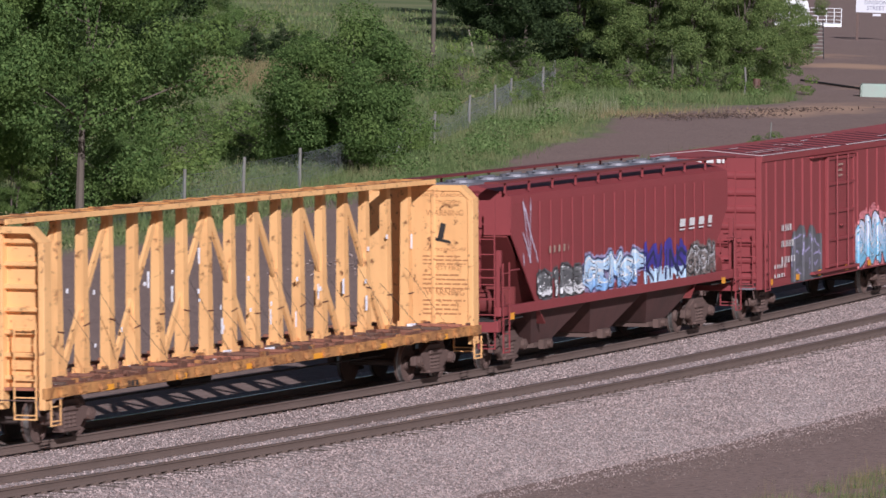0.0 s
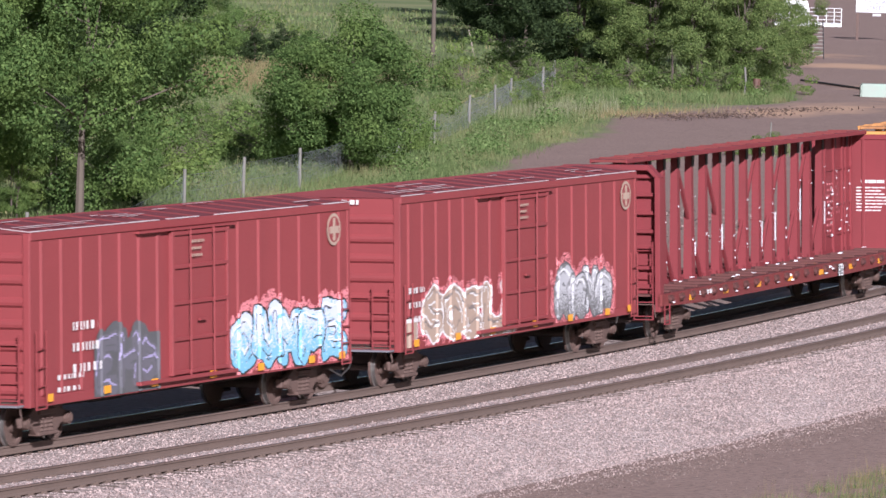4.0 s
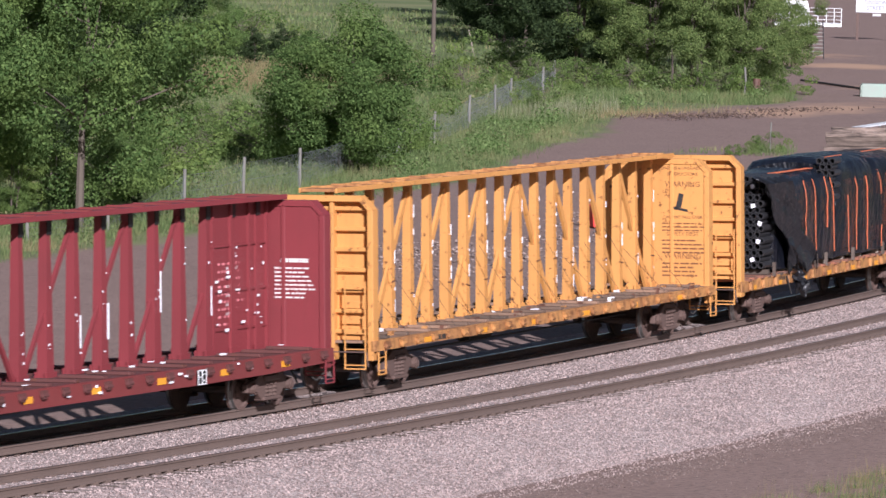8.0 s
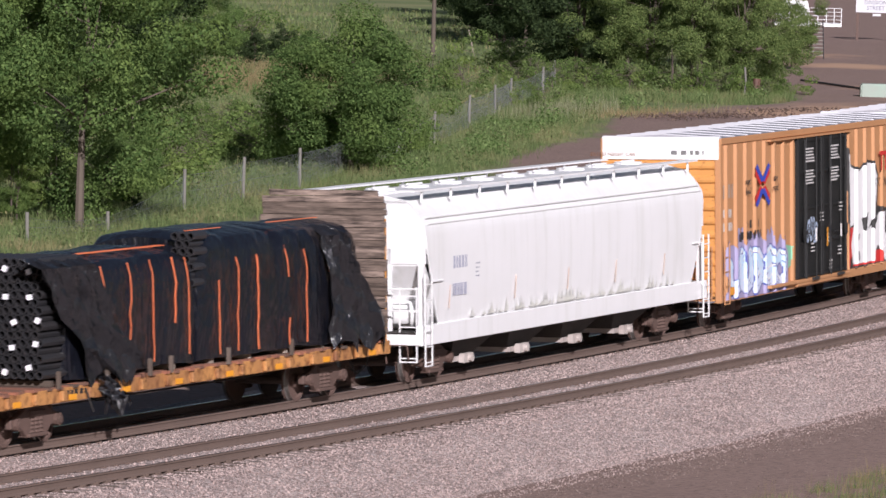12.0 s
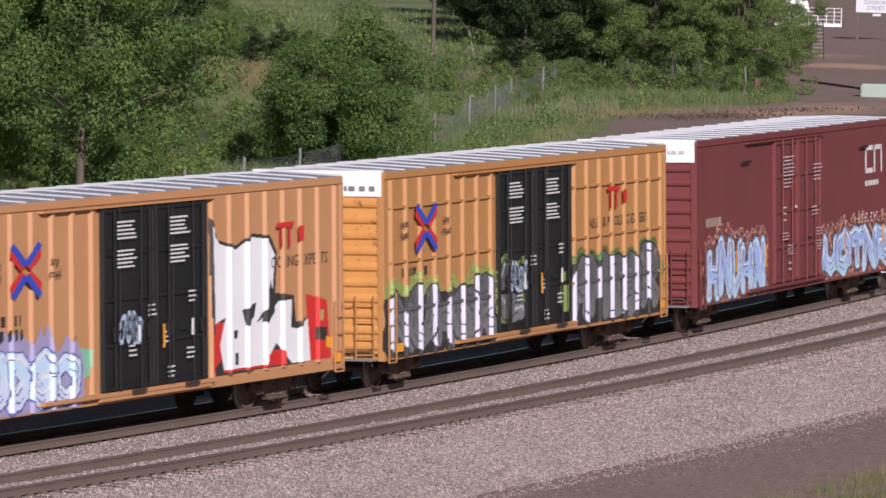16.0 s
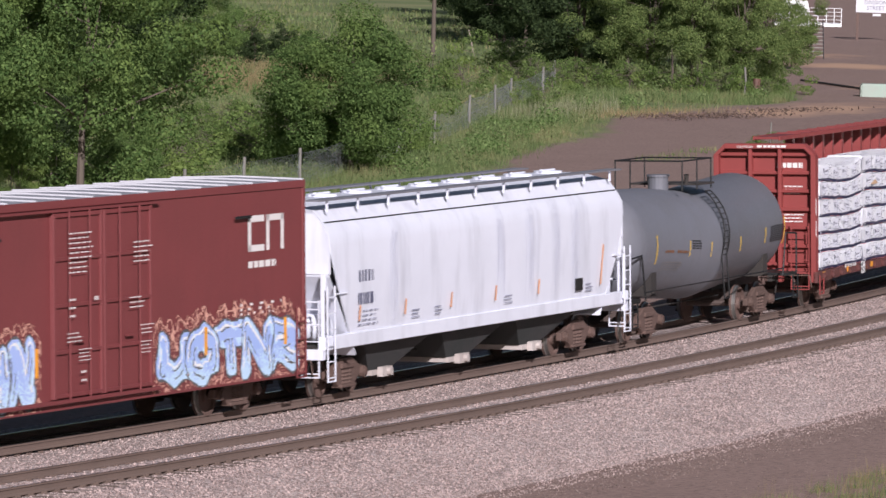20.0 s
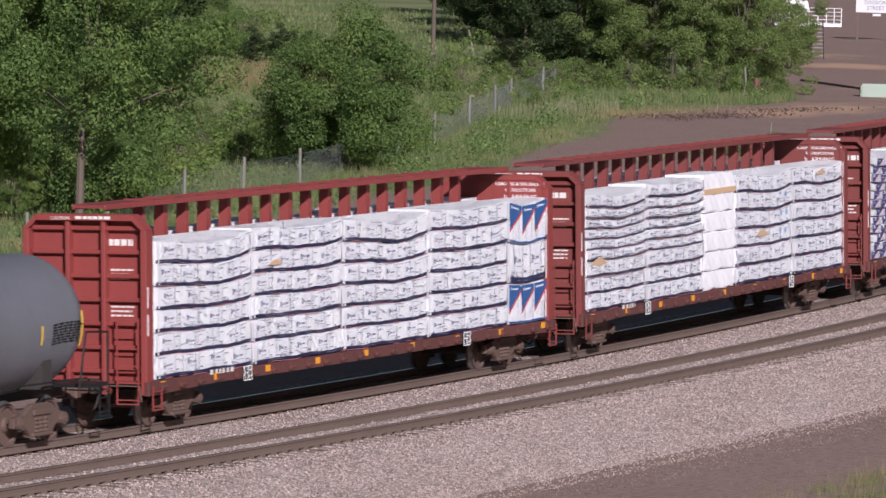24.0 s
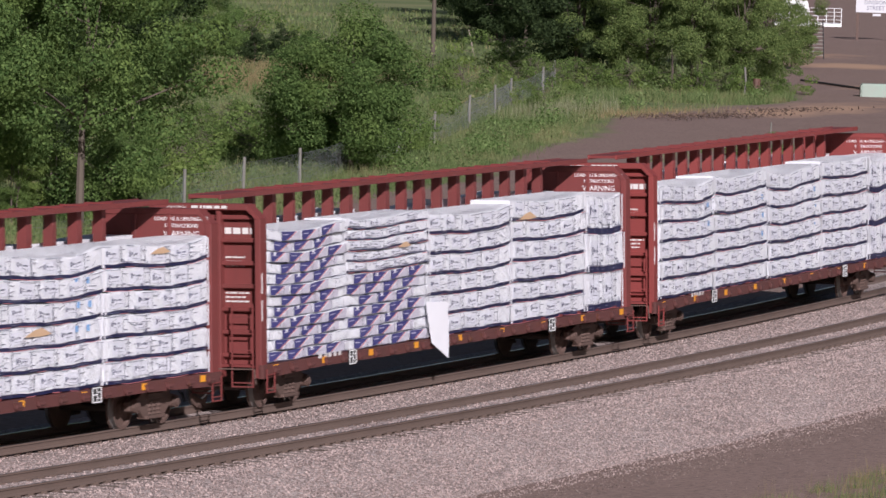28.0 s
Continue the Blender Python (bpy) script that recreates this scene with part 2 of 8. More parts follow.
LETTER_K = paint("black_stencil_paint", (0.03, 0.028, 0.028), amount=0.1, streak=0)
LETTER_FADED = paint("faded_brown_stencil_paint", (0.42, 0.2, 0.08), amount=0.5, streak=0, dirt=(0.6, 0.32, 0.13))
FADED_MARK = paint("faded_blue_mark", (0.38, 0.39, 0.5), amount=0.5, streak=0, dirt=(0.6, 0.6, 0.68))
LETTER_O = paint("brown_stencil_paint", (0.2, 0.085, 0.036), amount=0.5, streak=0, dirt=(0.33, 0.15, 0.055))
WOOD = plank_material("weathered_planks", (0.10, 0.075, 0.06), (0.21, 0.165, 0.135))
WOOD_PALE = plank_material("bleached_timber", (0.3, 0.25, 0.2), (0.5, 0.43, 0.36))
TIE = plank_material("tie_timber", (0.17, 0.135, 0.12), (0.32, 0.26, 0.235))
DECK = plank_material("deck_boards", (0.23, 0.07, 0.043), (0.42, 0.185, 0.11))
DECK_GREY = plank_material("dusty_deck_boards", (0.2, 0.115, 0.075), (0.36, 0.235, 0.16))
WALL_PLANK = plank_material("grey_brown_wall_planks", (0.035, 0.025, 0.021), (0.4, 0.3, 0.245), (4.0, 0.45, 4.5), (0.38, 0.64))
TARP = crinkled("black_plastic_film", (0.008, 0.009, 0.014), 1.0, 0.35, (0.1, 0.32), 0.6, 0.3)
TARP_TORN = crinkled("torn_black_film", (0.016, 0.016, 0.019), 1.0, 0.6, (0.1, 0.34), 0.75, 0.3)
PIPE = paint("black_plastic_pipe", (0.028, 0.028, 0.031), amount=0.2, streak=0, rough=0.4)
STRAP = paint("orange_strap", (0.8, 0.2, 0.075), amount=0.2, streak=0, dirt=(0.4, 0.1, 0.04))
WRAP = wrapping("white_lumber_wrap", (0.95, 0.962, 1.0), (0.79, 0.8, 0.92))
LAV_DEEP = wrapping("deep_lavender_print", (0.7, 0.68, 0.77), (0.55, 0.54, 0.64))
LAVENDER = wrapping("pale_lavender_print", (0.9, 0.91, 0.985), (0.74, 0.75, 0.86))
SLATE_PRINT = paint("slate_print", (0.1, 0.105, 0.17), amount=0.3, streak=0, dirt=(0.3, 0.3, 0.4), rough=0.45)
WRAP_PLAIN = paint("plain_white_wrap", (0.9, 0.9, 0.94), amount=0.05, streak=0.05, dirt=(0.6, 0.58, 0.56), rough=0.5, bump=0.06)
NAVY = paint("navy_print", (0.016, 0.019, 0.07), amount=0.3, streak=0, dirt=(0.08, 0.085, 0.16), rough=0.45)
BLUE_LINE = paint("dull_blue_spray", (0.08, 0.1, 0.32), amount=0.2, streak=0)
NAVY_PALE = paint("faded_violet_print", (0.05, 0.052, 0.2), amount=0.3, streak=0, dirt=(0.18, 0.17, 0.4), rough=0.45)
PALE_PRINT_AND_SHADE = paint("grey_blue_print_and_fold_shade", (0.2, 0.21, 0.3), amount=0.2, streak=0, dirt=(0.6, 0.6, 0.66), rough=0.45)
KRAFT = paint("bare_pale_lumber", (0.62, 0.42, 0.26), amount=0.2, streak=0, dirt=(0.4, 0.26, 0.15), rough=0.7)
BLUE = paint("blue_print", (0.02, 0.1, 0.3), amount=0.15, streak=0, dirt=(0.1, 0.2, 0.4))
SKYBLUE = paint("light_blue_spray", (0.25, 0.45, 0.75), amount=0.1, streak=0, dirt=(0.4, 0.55, 0.8))
GREYBLUE = paint("grey_blue_spray", (0.4, 0.5, 0.66), amount=0.3, streak=0, dirt=(0.58, 0.66, 0.78))
SILVER = paint("silver_spray", (0.5, 0.5, 0.52), amount=0.4, streak=0, dirt=(0.3, 0.3, 0.32))
PALEBLUE = paint("pale_blue_spray", (0.5, 0.68, 0.85), amount=0.2, streak=0, dirt=(0.7, 0.8, 0.9))
PURPLE = paint("violet_spray", (0.055, 0.04, 0.26), amount=0.2, streak=0, dirt=(0.1, 0.07, 0.36))
LILAC = paint("lilac_spray", (0.36, 0.32, 0.5), amount=0.2, streak=0)
LILAC_PALE = paint("pale_lilac_spray_and_glint", (0.62, 0.58, 0.7), amount=0.2, streak=0)
SPRAY_GREY = paint("grey_spray", (0.1, 0.1, 0.105), amount=0.3, streak=0, dirt=(0.2, 0.2, 0.2))
SPRAY_DARK = paint("smoky_spray", (0.2, 0.2, 0.2), amount=0.3, streak=0, dirt=(0.07, 0.07, 0.07))
SPRAY_WHITE = paint("white_spray", (0.8, 0.8, 0.8), amount=0.2, streak=0, dirt=(0.55, 0.5, 0.5))
SPRAY_PINK = paint("pink_spray", (0.75, 0.25, 0.27), amount=0.2, streak=0, dirt=(0.6, 0.2, 0.2))
SPRAY_GREEN = paint("green_spray", (0.33, 0.42, 0.12), amount=0.2, streak=0, dirt=(0.05, 0.2, 0.04))
SPRAY_RED = paint("red_spray", (0.6, 0.03, 0.025), amount=0.2, streak=0, dirt=(0.4, 0.03, 0.02))
SPRAY_BLUE = paint("deep_blue_spray", (0.035, 0.07, 0.45), amount=0.1, streak=0)
SPRAY_TAN = paint("tan_spray", (0.42, 0.31, 0.24), amount=0.2, streak=0, dirt=(0.3, 0.22, 0.18))
TAUPE = paint("taupe_spray", (0.2, 0.165, 0.15), amount=0.3, streak=0, dirt=(0.3, 0.24, 0.22))
ICE = paint("ice_white_spray", (0.6, 0.66, 0.82), amount=0.2, streak=0, dirt=(0.75, 0.78, 0.86))
CYAN = paint("cyan_spray", (0.2, 0.48, 0.68), amount=0.2, streak=0, dirt=(0.35, 0.6, 0.78))
PERIWINKLE = paint("periwinkle_spray", (0.34, 0.46, 0.79), amount=0.3, streak=0, dirt=(0.5, 0.58, 0.85))
MINT = paint("mint_spray", (0.22, 0.5, 0.33), amount=0.2, streak=0)
LEAF_SPRAY = paint("deep_green_spray", (0.05, 0.2, 0.05), amount=0.2, streak=0)
SLATE_SPRAY = paint("slate_grey_spray", (0.13, 0.125, 0.145), amount=0.3, streak=0, dirt=(0.22, 0.21, 0.24))
PEACH = paint("peach_spray", (0.64, 0.35, 0.27), amount=0.2, streak=0, dirt=(0.5, 0.25, 0.16))
SOIL = ground_material()
BALLAST = stony("ballast_stone", (0.2, 0.155, 0.14), (0.48, 0.388, 0.36), (0.68, 0.57, 0.535), 19.0)
STONE = leafy("loose_ballast_stone", (0.15, 0.117, 0.107), (0.6, 0.47, 0.435), translucent=0.0)
STRAY = leafy("stray_stone", (0.1, 0.075, 0.066), (0.4, 0.31, 0.275), translucent=0.0)
CHIP = leafy("dark_wood_chips", (0.05, 0.035, 0.028), (0.16, 0.11, 0.085), translucent=0.0)
DRY = leafy("dry_grass", (0.2, 0.17, 0.08), (0.42, 0.32, 0.18))
LEAF_A = leafy("tree_leaves", (0.052, 0.102, 0.028), (0.168, 0.252, 0.078), (0.18, 0.255, 0.07))
LEAF_B = leafy("pale_tree_leaves", (0.07, 0.124, 0.032), (0.198, 0.278, 0.085), (0.215, 0.282, 0.076))
# light put into leaf colours: LEAF_D brightened for sun, LEAF_C darkened for forest shade
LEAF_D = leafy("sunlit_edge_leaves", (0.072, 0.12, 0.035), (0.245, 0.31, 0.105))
LEAF_C = leafy("shaded_wood_leaves", (0.02, 0.036, 0.015), (0.07, 0.105, 0.04))
GRASS = leafy("grass_blades", (0.08, 0.13, 0.045), (0.235, 0.3, 0.12), (0.33, 0.29, 0.15))
WEED = leafy("broad_weed_leaves", (0.075, 0.14, 0.035), (0.25, 0.34, 0.13))
BARK = paint("grey_bark", (0.12, 0.095, 0.075), amount=0.5, streak=0.4, dirt=(0.05, 0.04, 0.03), rough=0.9, bump=0.8)
GALV_POST = paint("galvanized_post", (0.24, 0.23, 0.205), amount=0.3, streak=0.2, dirt=(0.2, 0.18, 0.15), rough=0.5, metal=0.3)
SIGN_BACK = paint("sign_board_white", (0.6, 0.6, 0.63), amount=0.1, streak=0.1, dirt=(0.5, 0.5, 0.5))


# ---------- building blocks ----------
def box(bm, x0, x1, y0, y1, z0, z1):
    v = [bm.verts.new(p) for p in product((x0, x1), (y0, y1), (z0, z1))]
    for f in ((0, 1, 3, 2), (4, 6, 7, 5), (0, 4, 5, 1), (2, 3, 7, 6), (0, 2, 6, 4), (1, 5, 7, 3)):
        bm.faces.new([v[i] for i in f])
    return v


def tube(bm, a, b, r, n=8, r2=None):
    a, b = Vector(a), Vector(b)
    d = (b - a).normalized()
    s = d.orthogonal().normalized()
    t = d.cross(s)
    r2 = r if r2 is None else r2
    ra, rb = [], []
    for i in range(n):
        c, q = math.cos(2 * math.pi * i / n), math.sin(2 * math.pi * i / n)
        ra.append(bm.verts.new(a + (s * c + t * q) * r))
        rb.append(bm.verts.new(b + (s * c + t * q) * r2))
    for i in range(n):
        j = (i + 1) % n
        bm.faces.new((ra[i], ra[j], rb[j], rb[i]))
    bm.faces.new(ra[::-1])
    bm.faces.new(rb)


def prism(bm, outline, a, b, axis):
    """A flat outline drawn out from a to b along x, y or z."""
    def at(p, s):
        return {"x": (s, p[0], p[1]), "y": (p[0], s, p[1]), "z": (p[0], p[1], s)}[axis]
    va, vb = [bm.verts.new(at(p, a)) for p in outline], [bm.verts.new(at(p, b)) for p in outline]
    n = len(outline)
    for i in range(n):
        j = (i + 1) % n
        bm.faces.new((va[i], va[j], vb[j], vb[i]))
    bm.faces.new(va[::-1])
    bm.faces.new(vb)


def thicken(bm, thickness):
    bm.normal_update()
    bmesh.ops.solidify(bm, geom=list(bm.faces), thickness=thickness)


def mesh_of(bm, name, mats, smooth=False, bevel=0.0):
    bmesh.ops.recalc_face_normals(bm, faces=bm.faces)
    if bevel:
        bmesh.ops.bevel(bm, geom=list(bm.edges), offset=bevel, segments=1, affect="EDGES")
    me = bpy.data.meshes.new(name)
    bm.to_mesh(me)
    bm.free()
    for m in mats if isinstance(mats, (list, tuple)) else [mats]:
        me.materials.append(m)
    if smooth:
        me.shade_smooth()
        me.set_sharp_from_angle(angle=radians(35))
    return me


def part(name, bm, mats, parent, label="", smooth=False, bevel=0.0):
    ob = new(name, mesh_of(bm, name, mats, smooth, bevel))
    ob.parent = parent
    return tagged(ob, label)


def again(name, me, parent, at=(0, 0, 0), turn=None, label=""):
    """One more piece on a mesh that is already made."""
    ob = new(name, me)
    ob.parent = parent
    ob.matrix_basis = Matrix.Translation(at) @ (turn or Matrix.Identity(4))
    return tagged(ob, label)


STORE = {}


def stored(key, make):
    if key not in STORE:
        STORE[key] = make()
    return STORE[key]


def boxmesh(name, sx, sy, sz, mat, bevel=0.0):
    def make():
        bm = bmesh.new()
        box(bm, -sx / 2, sx / 2, -sy / 2, sy / 2, -sz / 2, sz / 2)
        return mesh_of(bm, name, mat, bevel=bevel)
    return stored((name, round(sx, 4), round(sy, 4), round(sz, 4), mat.name), make)


def boxpart(name, parent, mat, x0, x1, y0, y1, z0, z1, bevel=0.0, label=""):
    bm = bmesh.new()
    box(bm, x0, x1, y0, y1, z0, z1)
    return part(name, bm, mat, parent, label, bevel=bevel)


def rodpart(name, parent, mat, pts, r=0.018, n=6, label=""):
    bm = bmesh.new()
    for a, b in zip(pts, pts[1:]):
        tube(bm, a, b, r, n)
    return part(name, bm, mat, parent, label)


def lettering(parent, text, size, x, y, z, mat, face=(90, 0, 0), name="lettering", align="CENTER", label=""):
    cu = bpy.data.curves.new(name, "FONT")
    cu.body, cu.size, cu.align_x, cu.extrude, cu.resolution_u = text, size, align, 0.002, 2
    tmp = new(name, cu)
    me = bpy.data.meshes.new_from_object(tmp.evaluated_get(bpy.context.evaluated_depsgraph_get()))
    bpy.data.objects.remove(tmp)
    bpy.data.curves.remove(cu)
    me.materials.clear()
    me.materials.append(mat)
    ob = again(name, me, parent, pose(x, y, z).translation, pose(0, 0, 0, *face), label)
    ob["kind"] = "stuff"
    return ob


def bars(parent, mat, x0, z0, w, h, rows, y, seed=0, fill=0.8, thick=0.45, end=None, name="stencil_marking"):
    """Rows of small unreadable writing as plain bars on a side (or, with end, on an end wall at that x)."""
    rnd = random.Random(seed)
    bm = bmesh.new()
    rh = h / rows
    for r in range(rows):
        x = 0.0
        span = w * rnd.uniform(0.7, 1.0)
        while x < span:
            d = min(rnd.uniform(0.07, 0.24) * max(w, 0.5), span - x)
            a, b = x, x + d * fill
            zt, zb = z0 - r * rh, z0 - r * rh - rh * thick * 0.8
            if end is None:
                q = ((x0 + a, y, zb), (x0 + b, y, zb), (x0 + b, y, zt), (x0 + a, y, zt))
            else:
                q = ((end, x0 - a, zb), (end, x0 - b, zb), (end, x0 - b, zt), (end, x0 - a, zt))
            bm.faces.new([bm.verts.new(p) for p in q])
            x += d
    return tagged(part(name, bm, mat, parent), kind="stuff")


# ---------- sprayed writing: flat shapes that follow the ribs of a wall ----------
def profile_y(x, wall_y, ribs, rib):
    """How far out the wall stands at x: flat sheet with ribs of sloping flanks."""
    base, depth = rib
    y = wall_y
    for r in ribs:
        d = abs(x - r)
        if d < base / 2:
            y = min(y, wall_y - depth * min(1.0, (base / 2 - d) / (base * 0.28)))
    return y - 0.006


def lay_paint(parent, img, x0, z0, cell, mats, wall_y, ribs, rib, name, label, glint=False):
    """Turns a grid of colour numbers into thin patches that follow the wall."""
    nz, nx = img.shape
    ys = [profile_y(x0 + i * cell, wall_y, ribs, rib) for i in range(nx + 1)]
    bm = bmesh.new()
    for j in range(nz):
        i = 0
        while i < nx:
            k = i + 1
            if abs(ys[i] - ys[k]) < 1e-5:
                while k < nx and img[j, k] == img[j, i] and abs(ys[k + 1] - ys[i]) < 1e-5:
                    k += 1
            if img[j, i] >= 0:
                za, zb = z0 + j * cell, z0 + (j + 1) * cell
                f = bm.faces.new([bm.verts.new(p) for p in ((x0 + i * cell, ys[i], za), (x0 + k * cell, ys[k], za), (x0 + k * cell, ys[k], zb), (x0 + i * cell, ys[i], zb))])
                f.material_index = int(img[j, i])
                # sunward rib flanks take the highlight colour: a painted glint
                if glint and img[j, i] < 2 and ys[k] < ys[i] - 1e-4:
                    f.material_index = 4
            i = k
    return part(name, bm, list(mats), parent, label)


def spray(parent, x0, z0, w, h, letters, mats, wall_y, ribs=(), rib=(0.16, 0.035), seed=1, fat=0.92, cell=0.035, haze=0.18, outline=0.09, holes=2, square=3.0, glint=False, mixed=False, name="sprayed_lettering", label=""):
    """Rows of bulging sprayed shapes. mats: fill, lower fill, outline, haze behind, highlight."""
    rnd = np.random.RandomState(seed)
    nx, nz = int(w / cell), int(h / cell)
    X, Z = np.meshgrid((np.arange(nx) + 0.5) * cell, (np.arange(nz) + 0.5) * cell)
    wob = sum(np.sin(X * f1 + Z * f2 + ph) for f1, f2, ph in rnd.uniform(1.5, 9, (6, 3)) * rnd.choice((-1, 1), (6, 3))) / 6
    wx, wz = X + 0.12 * wob, Z + 0.1 * np.roll(wob, 7, 0)
    lw = w / letters
    img = np.full(X.shape, -1)
    near = np.full(X.shape, 9.0)
    body = np.zeros(X.shape, bool)
    hole = np.zeros(X.shape, bool)
    edge = np.zeros(X.shape, bool)
    tone = np.zeros(X.shape, int)
    for i in range(letters):
        cx, hw = (i + 0.5) * lw + rnd.uniform(-0.1, 0.1) * lw, lw * 0.5 * fat
        top, low = h * rnd.uniform(0.72, 0.93), h * rnd.uniform(0.0, 0.07)
        cz, hh = (top + low) / 2, (top - low) / 2
        lean = rnd.uniform(-0.12, 0.12)
        q = (np.abs((wx - cx - lean * (wz - cz)) / hw) ** square + np.abs((wz - cz) / hh) ** square) ** (1 / square)
        d = (q - 1) * min(hw, hh)
        near = np.minimum(near, d)
        body |= d < 0
        tone[d < 0] = rnd.randint(3)
        edge = (edge & ~(d < -outline)) | (np.abs(d) < outline * 0.8)
        for k in range(holes):
            hx, hz = cx + rnd.uniform(-0.35, 0.35) * hw, cz + rnd.uniform(-0.75, 0.6) * hh
            a, b = hw * rnd.uniform(0.12, 0.3), hh * rnd.uniform(0.12, 0.4)
            hole |= ((wx - hx) / a) ** 2 + ((wz - hz) / b) ** 2 < 1
    if haze:
        drip = 0.5 * np.sin(X * 23 + 3 * np.sin(X * 7)) * np.clip(Z / h, 0, 1) + 0.35 * rnd.rand(*X.shape)
        mist = near / (haze * (1.0 + 1.3 * wob + drip) + 1e-6)
        img[(haze * (1.0 + 1.3 * wob + drip) > 0) & (mist < 0.35 + 0.9 * rnd.rand(*X.shape))] = 3
    img[body] = 0
    img[body & (Z / h + 0.5 * wob < 0.36)] = 1
    img[body & (np.abs(wob - 0.22) < 0.06)] = 4 if len(mats) > 4 else 0
    if mixed:
        img[body & (tone == 1) & (wob > -0.1)] = 1
        img[body & (np.abs(np.sin(4 * wx + 9 * wob)) < 0.2)] = 4
        img[body & (np.abs(np.sin(3 * wz + 8 * wob)) < 0.1)] = 2
    img[hole & body] = 2
    img[edge] = 2
    return lay_paint(parent, img, x0, z0, cell, mats, wall_y, ribs, rib, name, label, glint)


GLYPHS = {"A": "00 03 14 23 20|02 22", "B": "00 04 14 23 12 02|12 21 10 00", "C": "23 14 03 01 10 21", "D": "00 04 14 22 10 00", "E": "24 04 00 20|02 12", "F": "24 04 00|02 12",
          "G": "23 14 03 01 10 21 22 12", "H": "00 04|20 24|02 22", "I": "10 14", "K": "00 04|24 02 20", "L": "04 00 20", "M": "00 04 12 24 20", "N": "00 04 20 24", "O": "10 01 03 14 23 21 10",
          "P": "00 04 14 23 12 02", "R": "00 04 14 23 12 02 20", "S": "23 14 03 12 21 10 01", "T": "10 14|04 24", "U": "04 01 10 21 24", "V": "04 10 24", "X": "00 24|04 20"}


def mural(parent, x0, z0, w, h, word, mats, wall_y, ribs=(), rib=(0.16, 0.035), seed=1, thick=0.16, outline=0.05, haze=0.15, fade=(0.2, 0.7), lean=0.0, drop=0.05, dense=0.8, curl=False, glint=False, cell=0.032, sway=0.1, shine=True, block=False, label=""):
    """Fat sprayed letters. mats: upper fill, lower fill, outline and drop shade, haze, highlight, lower haze."""
    rnd = np.random.RandomState(seed)
    m = outline + haze * 1.6
    nx, nz = int((w + 2 * m) / cell), int((h + m) / cell)
    X, Z = np.meshgrid((np.arange(nx) + 0.5) * cell - m, (np.arange(nz) + 0.5) * cell)
    wob = sum(np.sin(X * a + Z * b + c) for a, b, c in rnd.uniform(2, 8, (5, 3)) * rnd.choice((-1, 1), (5, 3))) / 5
    wx, wz = X - lean * Z + sway * wob, Z + sway * np.roll(wob, 9, 0)
    lw = w / len(word)
    low = Z / h + 0.15 * (rnd.rand(*X.shape) - 0.5) + 0.1 * wob
    share = np.clip((fade[1] - low) / (fade[1] - fade[0] + 1e-6), 0, 1)
    k = max(1, int(drop / cell))
    near = np.full(X.shape, 9.0)
    img = np.full(X.shape, -1)
    order = list(range(0, len(word), 2)) + list(range(1, len(word), 2))
    layers = []
    for i in order:
        t = thick * rnd.uniform(0.85, 1.2)
        tilt = rnd.uniform(-0.12, 0.12) * (drop > 0)
        lx, lh, base = i * lw + t * 0.8 + rnd.uniform(-0.06, 0.06), h * rnd.uniform(0.82, 1.0) - 2 * t, t + h * rnd.uniform(0, 0.08)
        d = np.full(X.shape, 9.0)
        for stroke in GLYPHS[word[i]].split("|"):
            pts = [(lx + int(q[0]) / 2 * max(lw - 1.2 * t, 0.1), base + int(q[1]) / 4 * lh) for q in stroke.split()]
            for (xa, za), (xb, zb) in zip(pts, pts[1:]):
                xa, xb = xa + tilt * (za - h / 2), xb + tilt * (zb - h / 2)
                dx, dz = xb - xa, zb - za
                f = np.clip(((wx - xa) * dx + (wz - za) * dz) / (dx * dx + dz * dz + 1e-9), 0, 1)
                d = np.minimum(d, np.hypot(wx - xa - f * dx, wz - za - f * dz) - t * (0.85 + 0.3 * za / h))
        layers.append((d, t))
        near = np.minimum(near, d)
    grain = rnd.rand(*X.shape)
    reach = haze * (0.9 + 0.9 * wob + 0.35 * np.sin(X * 11 + 2 * np.sin(X * 5)))
    if haze:
        mist = (near < outline + reach) & (grain < dense)
        img[mist] = 3
        if len(mats) > 5:
            img[mist & (low < 0.4)] = 5
        if curl:
            img[mist & (grain > 0.2)] = -1
            ring = np.abs(near - outline - haze * (0.75 + 0.5 * np.sin(X * 13 + 3 * Z) * np.cos(Z * 11)))
            img[ring < 0.028] = 3
    if block:
        img[(near < 0.28 + 0.1 * wob) & (Z < h * 0.86 + 0.1 * wob)] = 2
    for d, t in layers:
        img[d < outline] = 2
        if drop:
            cast = np.roll(np.roll(d, k, 1), -k, 0)
            img[(cast < 0.01) & (d >= 0) & (Z < h)] = 2
        fill = d < 0
        img[fill] = 0
        img[fill & (rnd.rand(*X.shape) < share)] = 1
        if drop:
            streak = np.sin(9 * wx + 5 * wz + 7 * wob)
            img[fill & (streak > 0.75) & (d > -0.7 * t)] = 1
            img[fill & (np.abs(d + t * 0.62) < 0.016) & (np.sin(7 * X + 4 * Z) > 0.0)] = 2
            img[fill & shine & (np.abs(d + t * 0.42) < 0.024) & (np.roll(d, 2, 0) < d)] = 4
    return lay_paint(parent, img, x0 - m, z0, cell, mats, wall_y, ribs, rib, "sprayed_lettering", label, glint)


